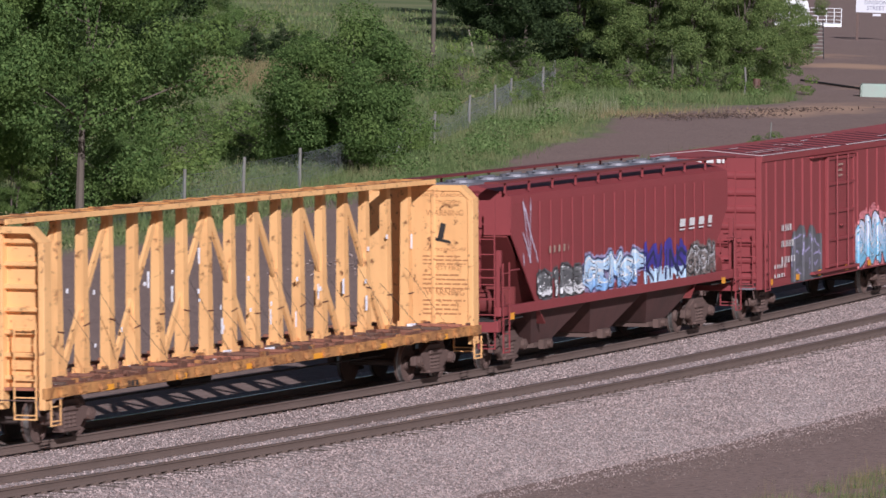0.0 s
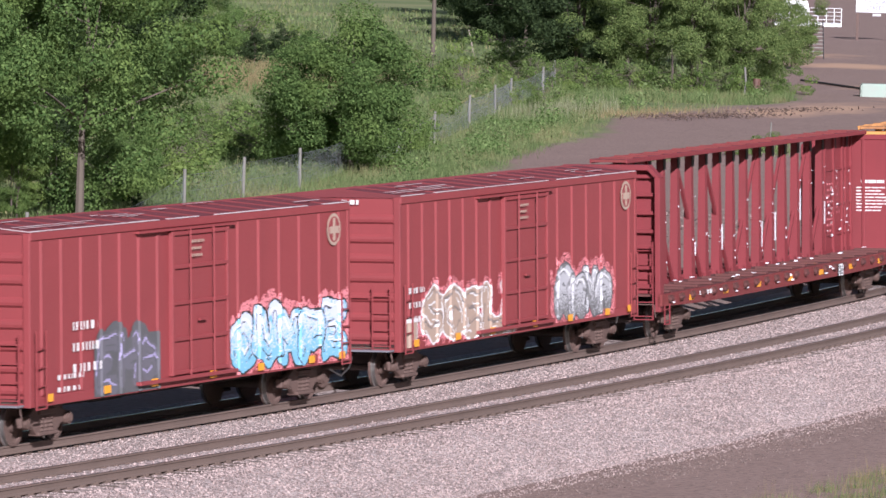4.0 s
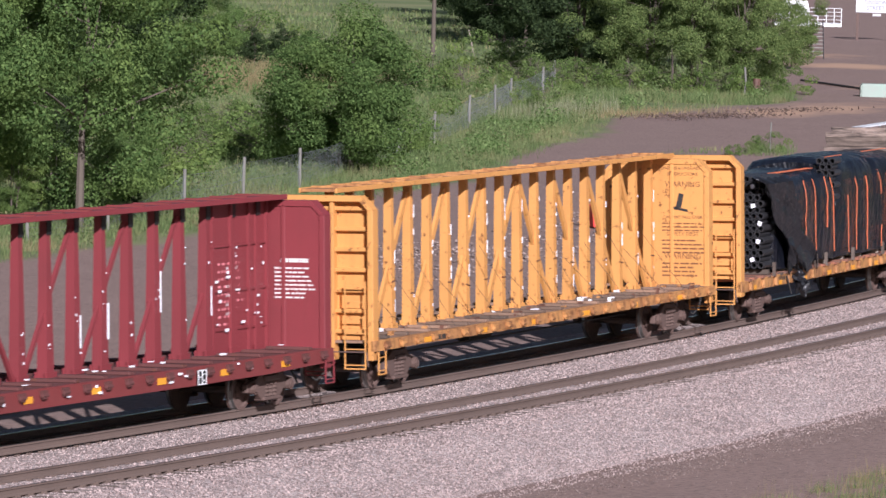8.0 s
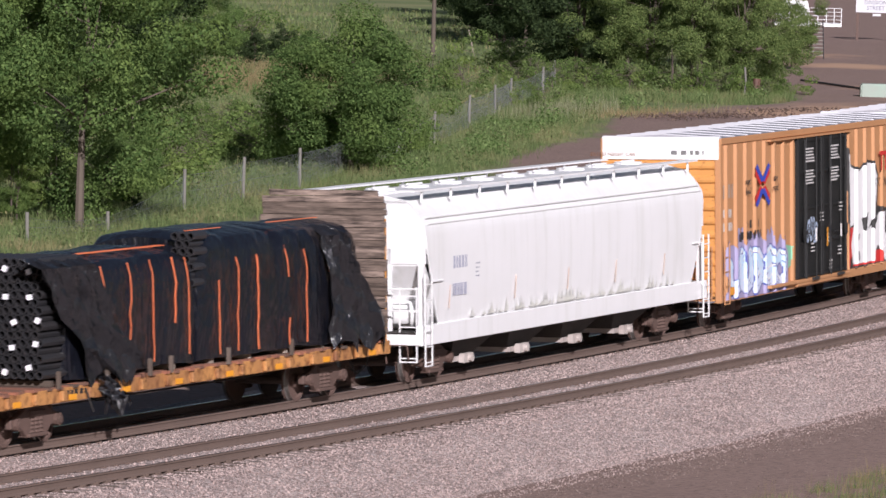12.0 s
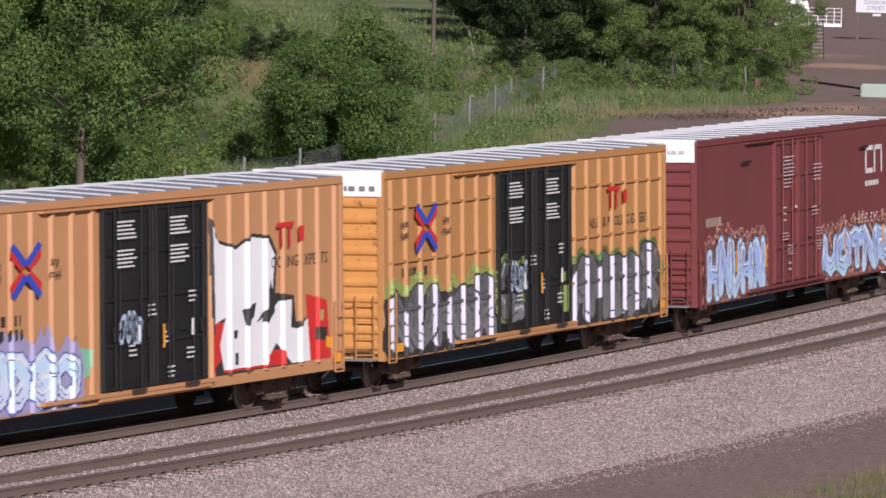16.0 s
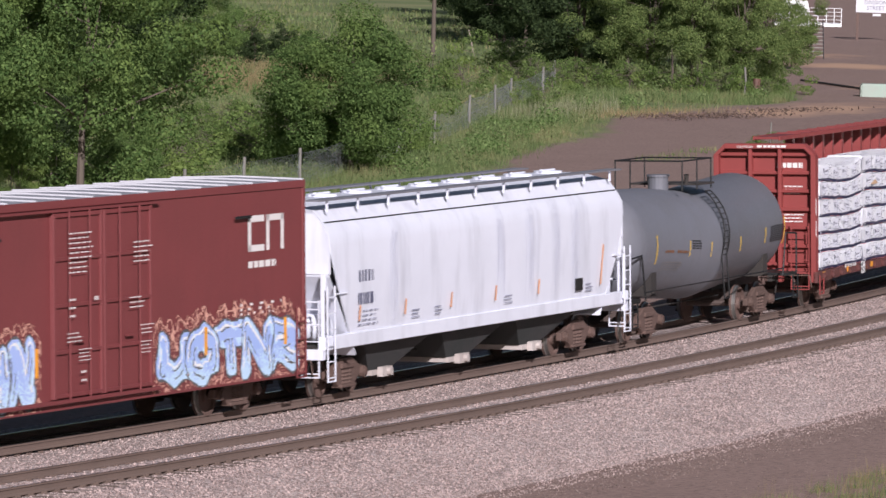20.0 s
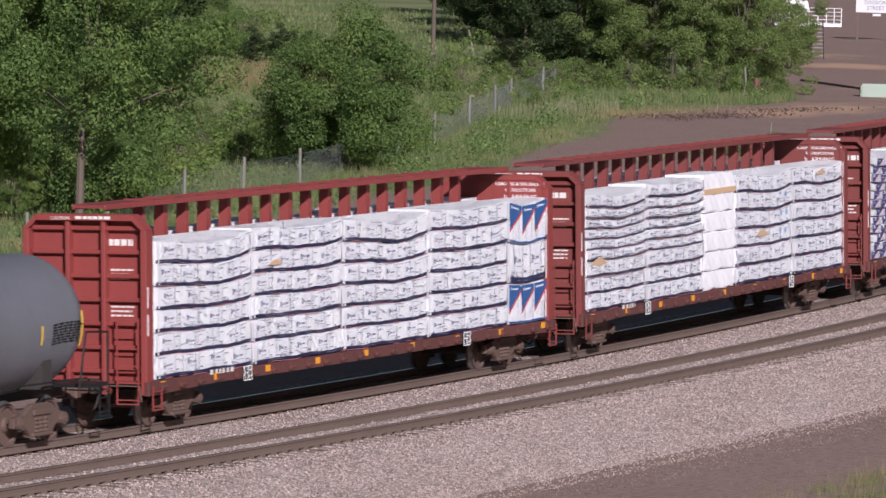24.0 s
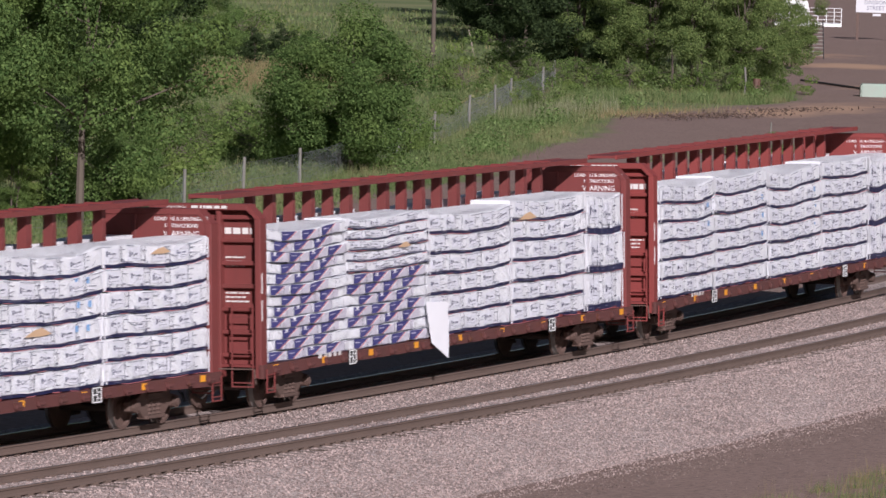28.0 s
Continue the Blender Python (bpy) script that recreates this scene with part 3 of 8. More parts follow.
def painted_shapes(parent, x0, z0, w, h, shapes, mats, wall_y, ribs=(), rib=(0.16, 0.035), cell=0.04, name="sprayed_figure", label=""):
    """Filled outlines, one over the other: (colour number, corners)."""
    nx, nz = int(w / cell), int(h / cell)
    X, Z = np.meshgrid(x0 + (np.arange(nx) + 0.5) * cell, z0 + (np.arange(nz) + 0.5) * cell)
    img = np.full(X.shape, -1)
    for colour, pts in shapes:
        inside = np.zeros(X.shape, bool)
        for (xa, za), (xb, zb) in zip(pts, pts[1:] + pts[:1]):
            if za != zb:
                inside ^= ((za > Z) != (zb > Z)) & (X < (xb - xa) * (Z - za) / (zb - za) + xa)
        img[inside] = colour
    return lay_paint(parent, img, x0, z0, cell, mats, wall_y, ribs, rib, name, label)


# ---------- running gear ----------
def wheel_mesh(side):
    bm = bmesh.new()
    prof = ((0.0, 0.5), (0.06, 0.5), (0.075, 0.457), (0.15, 0.45), (0.15, 0.39), (0.09, 0.36), (0.085, 0.17), (0.16, 0.15), (0.16, 0.0))
    rings = []
    for k in range(20):
        a = 2 * math.pi * k / 20
        rings.append([bm.verts.new((r * math.cos(a), side * (y - 0.07), r * math.sin(a))) for y, r in prof[:-1]])
    for k in range(20):
        p, q = rings[k], rings[(k + 1) % 20]
        for i in range(len(p) - 1):
            f = bm.faces.new((p[i], p[i + 1], q[i + 1], q[i]))
            f.material_index = 1 if i in (1, 2) else 0
    bm.faces.new([r[-1] for r in rings])
    bm.faces.new([r[0] for r in rings][::-1])
    return mesh_of(bm, "wheel", [CAST_RUST, TREAD])


def frame_mesh():
    bm = bmesh.new()
    top = [(-1.14, 0.40), (-1.14, 0.60), (-0.72, 0.68), (-0.36, 0.86), (0.36, 0.86), (0.72, 0.68), (1.14, 0.60), (1.14, 0.40)]
    low = [(0.66, 0.40), (0.42, 0.20), (-0.42, 0.20), (-0.66, 0.40)]
    prism(bm, top + low, -0.07, 0.07, "y")
    box(bm, -0.44, 0.44, -0.13, 0.13, 0.19, 0.27)
    box(bm, -0.36, 0.36, -0.12, 0.12, 0.62, 0.74)
    return mesh_of(bm, "side_frame", CAST_RUST, bevel=0.018)


def spring_mesh():
    bm = bmesh.new()
    for k in range(4):
        tube(bm, (0, 0, 0.285 + 0.082 * k), (0, 0, 0.33 + 0.082 * k), 0.085, 8)
    tube(bm, (0, 0, 0.28), (0, 0, 0.62), 0.05, 6)
    return mesh_of(bm, "coil_spring", CAST_RUST)


def cap_mesh():
    bm = bmesh.new()
    tube(bm, (0, -0.06, 0), (0, 0.1, 0), 0.135, 10)
    tube(bm, (0, -0.09, 0), (0, -0.06, 0), 0.09, 8)
    return mesh_of(bm, "bearing_cap", CAST_RUST)


def axle_mesh():
    bm = bmesh.new()
    tube(bm, (0, -1.0, 0), (0, 1.0, 0), 0.08, 8)
    return mesh_of(bm, "axle", CAST)


WHEELS = []


def bogie(car, x):
    bm = bmesh.new()
    box(bm, x - 0.2, x + 0.2, -1.0, 1.0, 0.42, 0.72)
    tube(bm, (x, 0, 0.7), (x, 0, 0.9), 0.3, 10)
    base = part("bogie", bm, CAST, car, "rusty cast steel bogie", bevel=0.02)
    for s in (-1, 1):
        again("side_frame", stored("frame", frame_mesh), base, (x, 1.03 * s, 0))
        for dx in (-0.2, 0.0, 0.2):
            again("coil_spring", stored("spring", spring_mesh), base, (x + dx, 1.06 * s, 0))
        for ax in (-0.89, 0.89):
            w = again("wheel", stored(("wheel", s), lambda: wheel_mesh(s)), base, (x + ax, 0.735 * s, 0.457))
            WHEELS.append(w)
            again("bearing_cap", stored("cap", cap_mesh), base, (x + ax, 1.12 * s, 0.49), Matrix.Identity(4) if s < 0 else pose(0, 0, 0, 0, 0, 180))
    am = stored("axle", axle_mesh)
    for ax in (-0.89, 0.89):
        again("axle", am, base, (x + ax, 0, 0.457))


def coupler(car, x, s):
    """x: the end sill; s: the way it points."""
    bm = bmesh.new()
    box(bm, min(x, x + s * 0.55), max(x, x + s * 0.55), -0.09, 0.09, 0.78, 0.98)
    prism(bm, [(x + s * 0.5, -0.16), (x + s * 0.78, -0.2), (x + s * 0.9, -0.06), (x + s * 0.8, 0.02), (x + s * 0.88, 0.16), (x + s * 0.55, 0.18)], 0.72, 1.04, "z")
    part("coupler", bm, CAST_RUST, car, bevel=0.015)
    rodpart("brake_hose", car, UNDER, [(x, -0.35, 0.8), (x + s * 0.3, -0.38, 0.5), (x + s * 0.6, -0.3, 0.33), (x + s * 0.85, -0.12, 0.5)], 0.022)
    rodpart("uncoupling_lever", car, CAST_RUST, [(x + s * 0.05, -1.35, 0.62), (x + s * 0.05, -1.3, 0.95), (x + s * 0.12, -0.3, 0.95)], 0.016)


def ladder(car, mat, x, y, z0, z1, width, across="x", step=0.38, off=0.1, name="ladder"):
    """Stiles joined by a bottom step, with rungs; across: the axis that the rungs follow; off: how far it stands out from the wall."""
    bm = bmesh.new()
    h = width / 2
    c, o = (x, y) if across == "x" else (y, x)
    frame_outline = [(c - h - 0.015, z0), (c + h + 0.015, z0), (c + h + 0.015, z1), (c + h - 0.015, z1), (c + h - 0.015, z0 + 0.03), (c - h + 0.015, z0 + 0.03), (c - h + 0.015, z1), (c - h - 0.015, z1)]
    prism(bm, frame_outline, o - 0.015, o + 0.015, "y" if across == "x" else "x")
    lad = part(name, bm, mat, car)
    me = boxmesh("rung", width if across == "x" else 0.024, 0.024 if across == "x" else width, 0.026, mat)
    z = z0 + 0.1
    while z < z1:
        again("rung", me, lad, (x, y, z))
        z += step
    return lad


def car_base(name, label, group="freight cars of the passing train"):
    e = new(name)
    e.empty_display_size = 0.5
    return tagged(e, label, "railcar", group)


def underframe(car, half, bogie_x, z=0.95, width=1.3, mat=None):
    m = mat or UNDER
    boxpart("centre_sill", car, m, -half, half, -0.22, 0.22, z - 0.18, z + 0.12)
    bm = bmesh.new()
    tube(bm, (-1.2, 0.5, z - 0.28), (0.3, 0.5, z - 0.28), 0.2, 10)
    part("air_reservoir", bm, m, car)
    rodpart("brake_rod", car, m, [(-bogie_x + 1.2, -0.35, z - 0.3), (bogie_x - 1.2, -0.35, z - 0.3)], 0.025)
    for s in (-1, 1):
        bogie(car, s * bogie_x)
        coupler(car, s * half, s)


CARS = []


def reflectors(car, mat, xs, y, z, w=0.22, h=0.14):
    me = boxmesh("reflector", w, 0.008, h, mat)
    for x in xs:
        again("reflector", me, car, (x, y, z))


# ---------- box cars ----------
def boxcar(label, u0, u1, bogie_x, half_w, zs, ze, side, end_mat, roof, seam, ribs, doors, door_mat, cap=None, belts=(), rib_mat=None, rib=(0.2, 0.075), seam_step=1.2, peak=0.17, end_step=0.36):
    car = car_base("boxcar", label)
    L = u1 - u0
    h = L / 2
    CARS.append((car, (u0 + u1) / 2, bogie_x))
    rib_mat = rib_mat or side
    t = 0.05
    for s in (-1, 1):
        y = s * half_w
        boxpart("side_wall", car, side, -h, h, min(y, y - s * t), max(y, y - s * t), zs + 0.1, ze - 0.1)
        boxpart("side_sill", car, side, -h, h, min(y + s * 0.012, y - s * 0.16), max(y + s * 0.012, y - s * 0.16), zs, zs + 0.2, bevel=0.01)
        boxpart("roof_rail", car, side, -h, h, min(y + s * 0.035, y - s * 0.1), max(y + s * 0.035, y - s * 0.1), ze - 0.17, ze, bevel=0.012)
        me = stored(("side_rib", rib, ze, zs, rib_mat.name), lambda: side_rib(rib, ze - zs - 0.42, rib_mat))
        for x in ribs:
            again("side_rib", me, car, (x, y, (ze + zs) / 2 + 0.02), pose(0, 0, 0, 0, 0, 0 if s < 0 else 180))
        for zb in belts:
            for a, b in ((-h + 0.3, doors[0][0] - 0.1), (doors[-1][1] + 0.1, h - 0.3)):
                boxpart("side_belt", car, rib_mat, a, b, min(y, y + s * 0.06), max(y, y + s * 0.06), zb - 0.035, zb + 0.035, bevel=0.01)
        # sliding doors stand proud of the wall
        for a, b in doors:
            z0, z1 = zs + 0.24, ze - 0.25
            d = boxpart("door", car, door_mat, a + 0.02, b - 0.02, min(y, y + s * 0.05), max(y, y + s * 0.05), z0, z1, bevel=0.012)
            yy = y + s * 0.075
            for k in range(5):
                z = z0 + (z1 - z0) * k / 4
                again("door_stiffener", boxmesh("door_stiffener", b - a - 0.05, 0.05, 0.09, door_mat, bevel=0.012), d, (0.5 * (a + b), yy, min(max(z, z0 + 0.06), z1 - 0.06)))
            for x in (a + 0.08, b - 0.08):
                again("door_edge", boxmesh("door_edge", 0.12, 0.06, z1 - z0, door_mat, bevel=0.012), d, (x, yy, (z0 + z1) / 2))
            for x in (a + (b - a) * 0.3, b - (b - a) * 0.3):
                rodpart("locking_rod", d, door_mat, [(x, yy + s * 0.05, z0 - 0.02), (x, yy + s * 0.05, z1 + 0.02)], 0.022)
            again("door_handle", boxmesh("door_handle", 0.34, 0.05, 0.05, door_mat), d, ((a + b) / 2, yy + s * 0.05, z0 + 1.15))
        a, b = doors[0][0], doors[-1][1]
        boxpart("door_track", car, side, a - (b - a) * 0.55, b + 0.3, min(y, y + s * 0.14), max(y, y + s * 0.14), zs + 0.14, zs + 0.22, bevel=0.01)
        boxpart("door_hood", car, side, a - (b - a) * 0.55, b + 0.3, min(y, y + s * 0.13), max(y, y + s * 0.13), ze - 0.235, ze - 0.19)
    for s in (-1, 1):
        x = s * h
        top = ze - 0.02
        e = boxpart("end_wall", car, end_mat, min(x, x - s * 0.06), max(x, x - s * 0.06), -half_w + 0.05, half_w - 0.05, zs, top)
        me = stored(("end_rib", half_w, end_mat.name), lambda: end_rib(half_w, end_mat))
        low = ze - 0.68 if cap else ze - 0.3
        z = zs + 0.35
        while z < low:
            again("end_rib", me, e, (x, 0, z), pose(0, 0, 0, 0, 0, 0 if s > 0 else 180))
            z += end_step
        for yy in (-half_w + 0.06, half_w - 0.06):
            boxpart("corner_post", car, side, min(x - s * 0.1, x + s * 0.035), max(x - s * 0.1, x + s * 0.035), yy - 0.08, yy + 0.08, zs, ze - 0.02, bevel=0.012)
        if cap:
            boxpart("white_end_plate", car, cap, min(x, x + s * 0.045), max(x, x + s * 0.045), -half_w + 0.03, half_w - 0.03, ze - 0.56, ze + 0.03, bevel=0.01, label="white reflective plate across the top of the end")
        ladder(car, side, s * (h + 0.12), -half_w + 0.42, zs + 0.05, zs + 1.5, 0.44, "y")
        ladder(car, side, s * (h - 0.34), -half_w - 0.085, zs - 0.05, zs + 1.55, 0.44, "x")
        ladder(car, side, s * (h - 0.34), half_w + 0.085, zs - 0.05, zs + 1.55, 0.44, "x")
        boxpart("crossover_platform", car, GALV, min(x, x + s * 0.3), max(x, x + s * 0.3), -half_w + 0.15, half_w - 0.15, zs + 0.02, zs + 0.06)
        rodpart("grab_iron", car, side, [(x, -half_w + 0.75, zs + 1.25), (x + s * 0.1, -half_w + 0.75, zs + 1.25), (x + s * 0.1, -half_w + 1.5, zs + 1.25), (x, -half_w + 1.5, zs + 1.25)], 0.016)
    # low-pitched roof with raised seams
    bm = bmesh.new()
    prism(bm, [(-half_w - 0.02, ze), (0, ze + peak), (half_w + 0.02, ze), (half_w + 0.02, ze - 0.05), (-half_w - 0.02, ze - 0.05)], -h, h, "x")
    r = part("roof", bm, roof, car)
    bm = bmesh.new()
    prism(bm, [(-half_w, ze), (0, ze + peak), (half_w, ze), (half_w, ze + 0.032), (0, ze + peak + 0.032), (-half_w, ze + 0.032)], -0.028, 0.028, "x")
    sm = mesh_of(bm, "roof_seam", seam)
    n = int(L / seam_step)
    for i in range(n + 1):
        again("roof_seam", sm, r, (-h + 0.06 + (L - 0.12) * i / n, 0, 0))
    boxpart("floor", car, UNDER, -h, h, -half_w + 0.05, half_w - 0.05, zs + 0.1, zs + 0.18)
    underframe(car, h, bogie_x)
    return car


def end_rib(half_w, mat):
    bm = bmesh.new()
    prism(bm, [(0, -0.11), (0.05, -0.06), (0.06, 0.0), (0.05, 0.06), (0, 0.11)], -half_w + 0.14, half_w - 0.14, "y")
    return mesh_of(bm, "end_rib", mat)


def side_rib(rib, h, mat):
    bm = bmesh.new()
    b, d = rib
    prism(bm, [(-b / 2, 0.0), (-b * 0.22, -d), (b * 0.22, -d), (b / 2, 0.0)], -h / 2, h / 2, "z")
    return mesh_of(bm, "side_rib", mat)


def spaced(a, b, n):
    return [a + (b - a) * i / (n - 1) for i in range(n)]


# first red box car
b1 = boxcar("oxide-red steel box car with sprayed lettering and red roof", -10.0, 5.45, 6.2, 1.53, 0.85, 4.42, RED, RED, RED_ROOF, RED_ROOF,
            spaced(-7.2, -1.9, 7) + spaced(2.0, 7.2, 6), [(-1.42, 1.42)], RED, seam_step=1.1, peak=0.14, rib=(0.16, 0.035), end_step=0.45)
RB = spaced(-7.2, -1.9, 7) + spaced(2.0, 7.2, 6)
BR = (0.16, 0.035)
mural(b1, -4.7, 0.88, 2.6, 1.35, "EHG", (SLATE_SPRAY, SLATE_SPRAY, SPRAY_GREY, SPRAY_GREY, LILAC), -1.546, RB, BR, 3, 0.17, 0.05, 0.1, dense=1.0, drop=0.04, block=True, label="slate-grey sprayed lettering with pale edges")
mural(b1, 1.6, 0.9, 5.75, 1.5, "OUMPE", (ICE, CYAN, LETTER_K, SPRAY_PINK, SPRAY_WHITE), -1.546, RB, BR, 5, 0.28, 0.045, 0.17, (0.15, 0.75), label="ice-white and cyan sprayed lettering with pink haze")
bars(b1, LETTER_W, -5.9, 2.5, 1.5, 1.3, 3, -1.575, 4, 0.45, 0.5)
bars(b1, SPRAY_TAN, -0.5, 3.95, 0.7, 0.45, 3, -1.65, 5, 0.7, 0.5)
bars(b1, LETTER_W, -6.6, 1.45, 1.3, 0.5, 2, -1.575, 6, 0.5, 0.5)
# second red box car
b2 = boxcar("oxide-red steel box car with pale seams on its roof", 8.3, 23.95, 6.3, 1.53, 0.85, 4.42, RED, RED, RED_ROOF, RED_ROOF,
            spaced(-7.3, -2.2, 7) + spaced(2.3, 7.3, 6), [(-1.5, 1.5)], RED, seam_step=1.1, peak=0.14, rib=(0.16, 0.035), end_step=0.45)
RB = spaced(-7.3, -2.2, 7) + spaced(2.3, 7.3, 6)
mural(b2, -6.5, 0.9, 6.3, 1.3, "SGELD", (SPRAY_TAN, SPRAY_TAN, SPRAY_WHITE, SPRAY_PINK, TAUPE), -1.546, RB, BR, 11, 0.2, 0.05, 0.15, drop=0.03, dense=0.55, label="tan sprayed lettering with white outline")
painted_shapes(b2, -7.65, 0.9, 0.9, 0.75, [(1, [(-7.62, 0.92), (-6.8, 0.92), (-6.8, 1.58), (-7.6, 1.6)]), (0, [(-7.56, 0.92), (-6.85, 0.92), (-6.85, 1.5), (-7.55, 1.5)])], (SPRAY_TAN, SPRAY_WHITE), -1.546, RB, BR, 0.03, label="tan sprayed block")
mural(b2, 2.1, 0.94, 3.8, 1.35, "AMNA", (SILVER, SPRAY_DARK, SPRAY_GREY, SPRAY_PINK, SPRAY_WHITE), -1.546, RB, BR, 13, 0.27, 0.05, 0.2, (0.0, 0.6), dense=0.6, label="silver and white sprayed lettering with pink haze")
bars(b2, SPRAY_TAN, -0.5, 3.95, 0.7, 0.45, 3, -1.65, 7, 0.7, 0.5)
bars(b2, LETTER_W, -7.4, 2.3, 1.3, 1.0, 3, -1.575, 8, 0.5, 0.5)
for c, xl in ((b1, 6.85), (b2, 7.0)):
    bm = bmesh.new()
    tube(bm, (xl, -1.576, 3.85), (xl, -1.57, 3.85), 0.36, 20)
    em = part("round_emblem", bm, SPRAY_TAN, c, "faded pale round emblem")
    bm = bmesh.new()
    tube(bm, (xl, -1.58, 3.85), (xl, -1.577, 3.85), 0.29, 20)
    part("emblem_field", bm, RED, em)
    bm = bmesh.new()
    box(bm, xl - 0.24, xl + 0.24, -1.587, -1.581, 3.76, 3.92)
    box(bm, xl - 0.06, xl + 0.06, -1.588, -1.581, 3.6, 4.1)
    part("emblem_cross", bm, SPRAY_TAN, em)
    bars(c, LETTER_W, 0.9, 4.34, 1.9, 0.16, 1, 0, 3, 0.75, 0.8, end=-7.79 if c == b1 else -7.89)
    reflectors(c, AMBER, (-7.0, -4.4, -2.2, 0.6, 3.0, 5.6, 7.2), -1.60, 1.02, 0.3, 0.16)
    # paint worn off along the eaves, the end edge and a few scrapes on the roof
    rnd = random.Random(5 if c == b1 else 9)
    bm = bmesh.new()
    x = -7.7
    while x < 7.6:
        d = rnd.uniform(0.5, 2.2)
        w = rnd.uniform(0.05, 0.13)
        box(bm, x, min(x + d, 7.7), -1.575, -1.57 + w, 4.425, 4.442)
        x += d + (rnd.uniform(0.1, 0.9) if rnd.random() < 0.35 else 0.0)
    prism(bm, [(-1.54, 4.425), (0, 4.565), (1.54, 4.425), (1.54, 4.44), (0, 4.58), (-1.54, 4.44)], -7.74, -7.66, "x")
    for k in range(9):
        x, y = rnd.uniform(-7, 6), rnd.uniform(-1.2, -0.2)
        top = 4.42 + 0.14 * (1 - abs(y) / 1.55) + 0.05
        box(bm, x, x + rnd.uniform(0.3, 1.6), y, y + rnd.uniform(0.03, 0.07), top, top + 0.006)
    for y in (-1.28, -1.1):
        top = 4.42 + 0.14 * (1 - abs(y) / 1.55) + 0.048
        box(bm, -7.6, rnd.uniform(-5, -3.6), y, y + 0.04, top, top + 0.006)
    part("roof_edge_wear", bm, WORN_WHITE, c, "pale worn paint along the roof edge")["kind"] = "stuff"

# two orange-yellow box cars with black double doors
TR = spaced(-9.0, -2.8, 8) + spaced(2.8, 9.0, 8)
t1 = boxcar("faded orange-yellow tall box car with black double doors", 119.0, 137.85, 7.1, 1.62, 0.72, 5.03, ORANGE, YELLOW_B, ROOF, SEAM,
            TR, [(-2.45, 0.0), (0.0, 2.45)], BLACK, CAP_WHITE, rib=(0.2, 0.075), peak=0.09)
t2 = boxcar("orange-yellow tall box car with belted ribs and black doors", 140.1, 158.93, 7.1, 1.62, 0.72, 5.03, ORANGE_B, YELLOW_B, ROOF, SEAM,
            TR, [(-2.45, 0.0), (0.0, 2.45)], BLACK, CAP_WHITE, belts=(1.85, 2.95, 4.2), rib=(0.2, 0.075), peak=0.09)


def cross_emblem(car, x, z, y, w=0.68, h=0.58):
    bm = bmesh.new()
    g = 0.3
    for k, quad in enumerate((((-w, h - 0.3), (-w + 0.05, h - 0.1), (0.0, 0.1), (-0.22, 0.0)), ((w, h - 0.3), (w - 0.05, h - 0.1), (0.0, 0.1), (0.22, 0.0)),
                              ((-w, -h + 0.3), (-w + 0.05, -h + 0.1), (0.0, -0.1), (-0.22, 0.0)), ((w, -h + 0.3), (w - 0.05, -h + 0.1), (0.0, -0.1), (0.22, 0.0)),
                              ((-w, h - 0.1), (-w + g * 0.5, h), (0.1, 0.14), (-0.14, 0.08)), ((w, h - 0.1), (w - g * 0.5, h), (-0.1, 0.14), (0.14, 0.08)),
                              ((-w, -h + 0.1), (-w + g * 0.5, -h), (0.1, -0.14), (-0.14, -0.08)), ((w, -h + 0.1), (w - g * 0.5, -h), (-0.1, -0.14), (0.14, -0.08)))):
        f = bm.faces.new([bm.verts.new((x + px, y - 0.002 * k, z + pz)) for px, pz in quad])
        f.material_index = 1 if k < 4 else 0
    part("crossed_emblem", bm, [SPRAY_BLUE, SPRAY_RED], car, "blue and red crossed emblem")["kind"] = "stuff"


def bar_emblem(car, x, z, y, mat, s=1.0):
    """Three block shapes in a row."""
    bm = bmesh.new()
    for a, b, c, d in ((0, 1.55, 0.3, 0.5), (0.3, 0.5, -0.5, 0.28), (1.05, 1.25, -0.5, 0.28), (2.0, 2.5, -0.3, 0.3)):
        bm.faces.new([bm.verts.new((x + px * s, y, z + pz * s)) for px, pz in ((a, c), (b, c), (b, d), (a, d))])
    part("red_block_emblem", bm, mat, car, "red emblem of plain blocks")


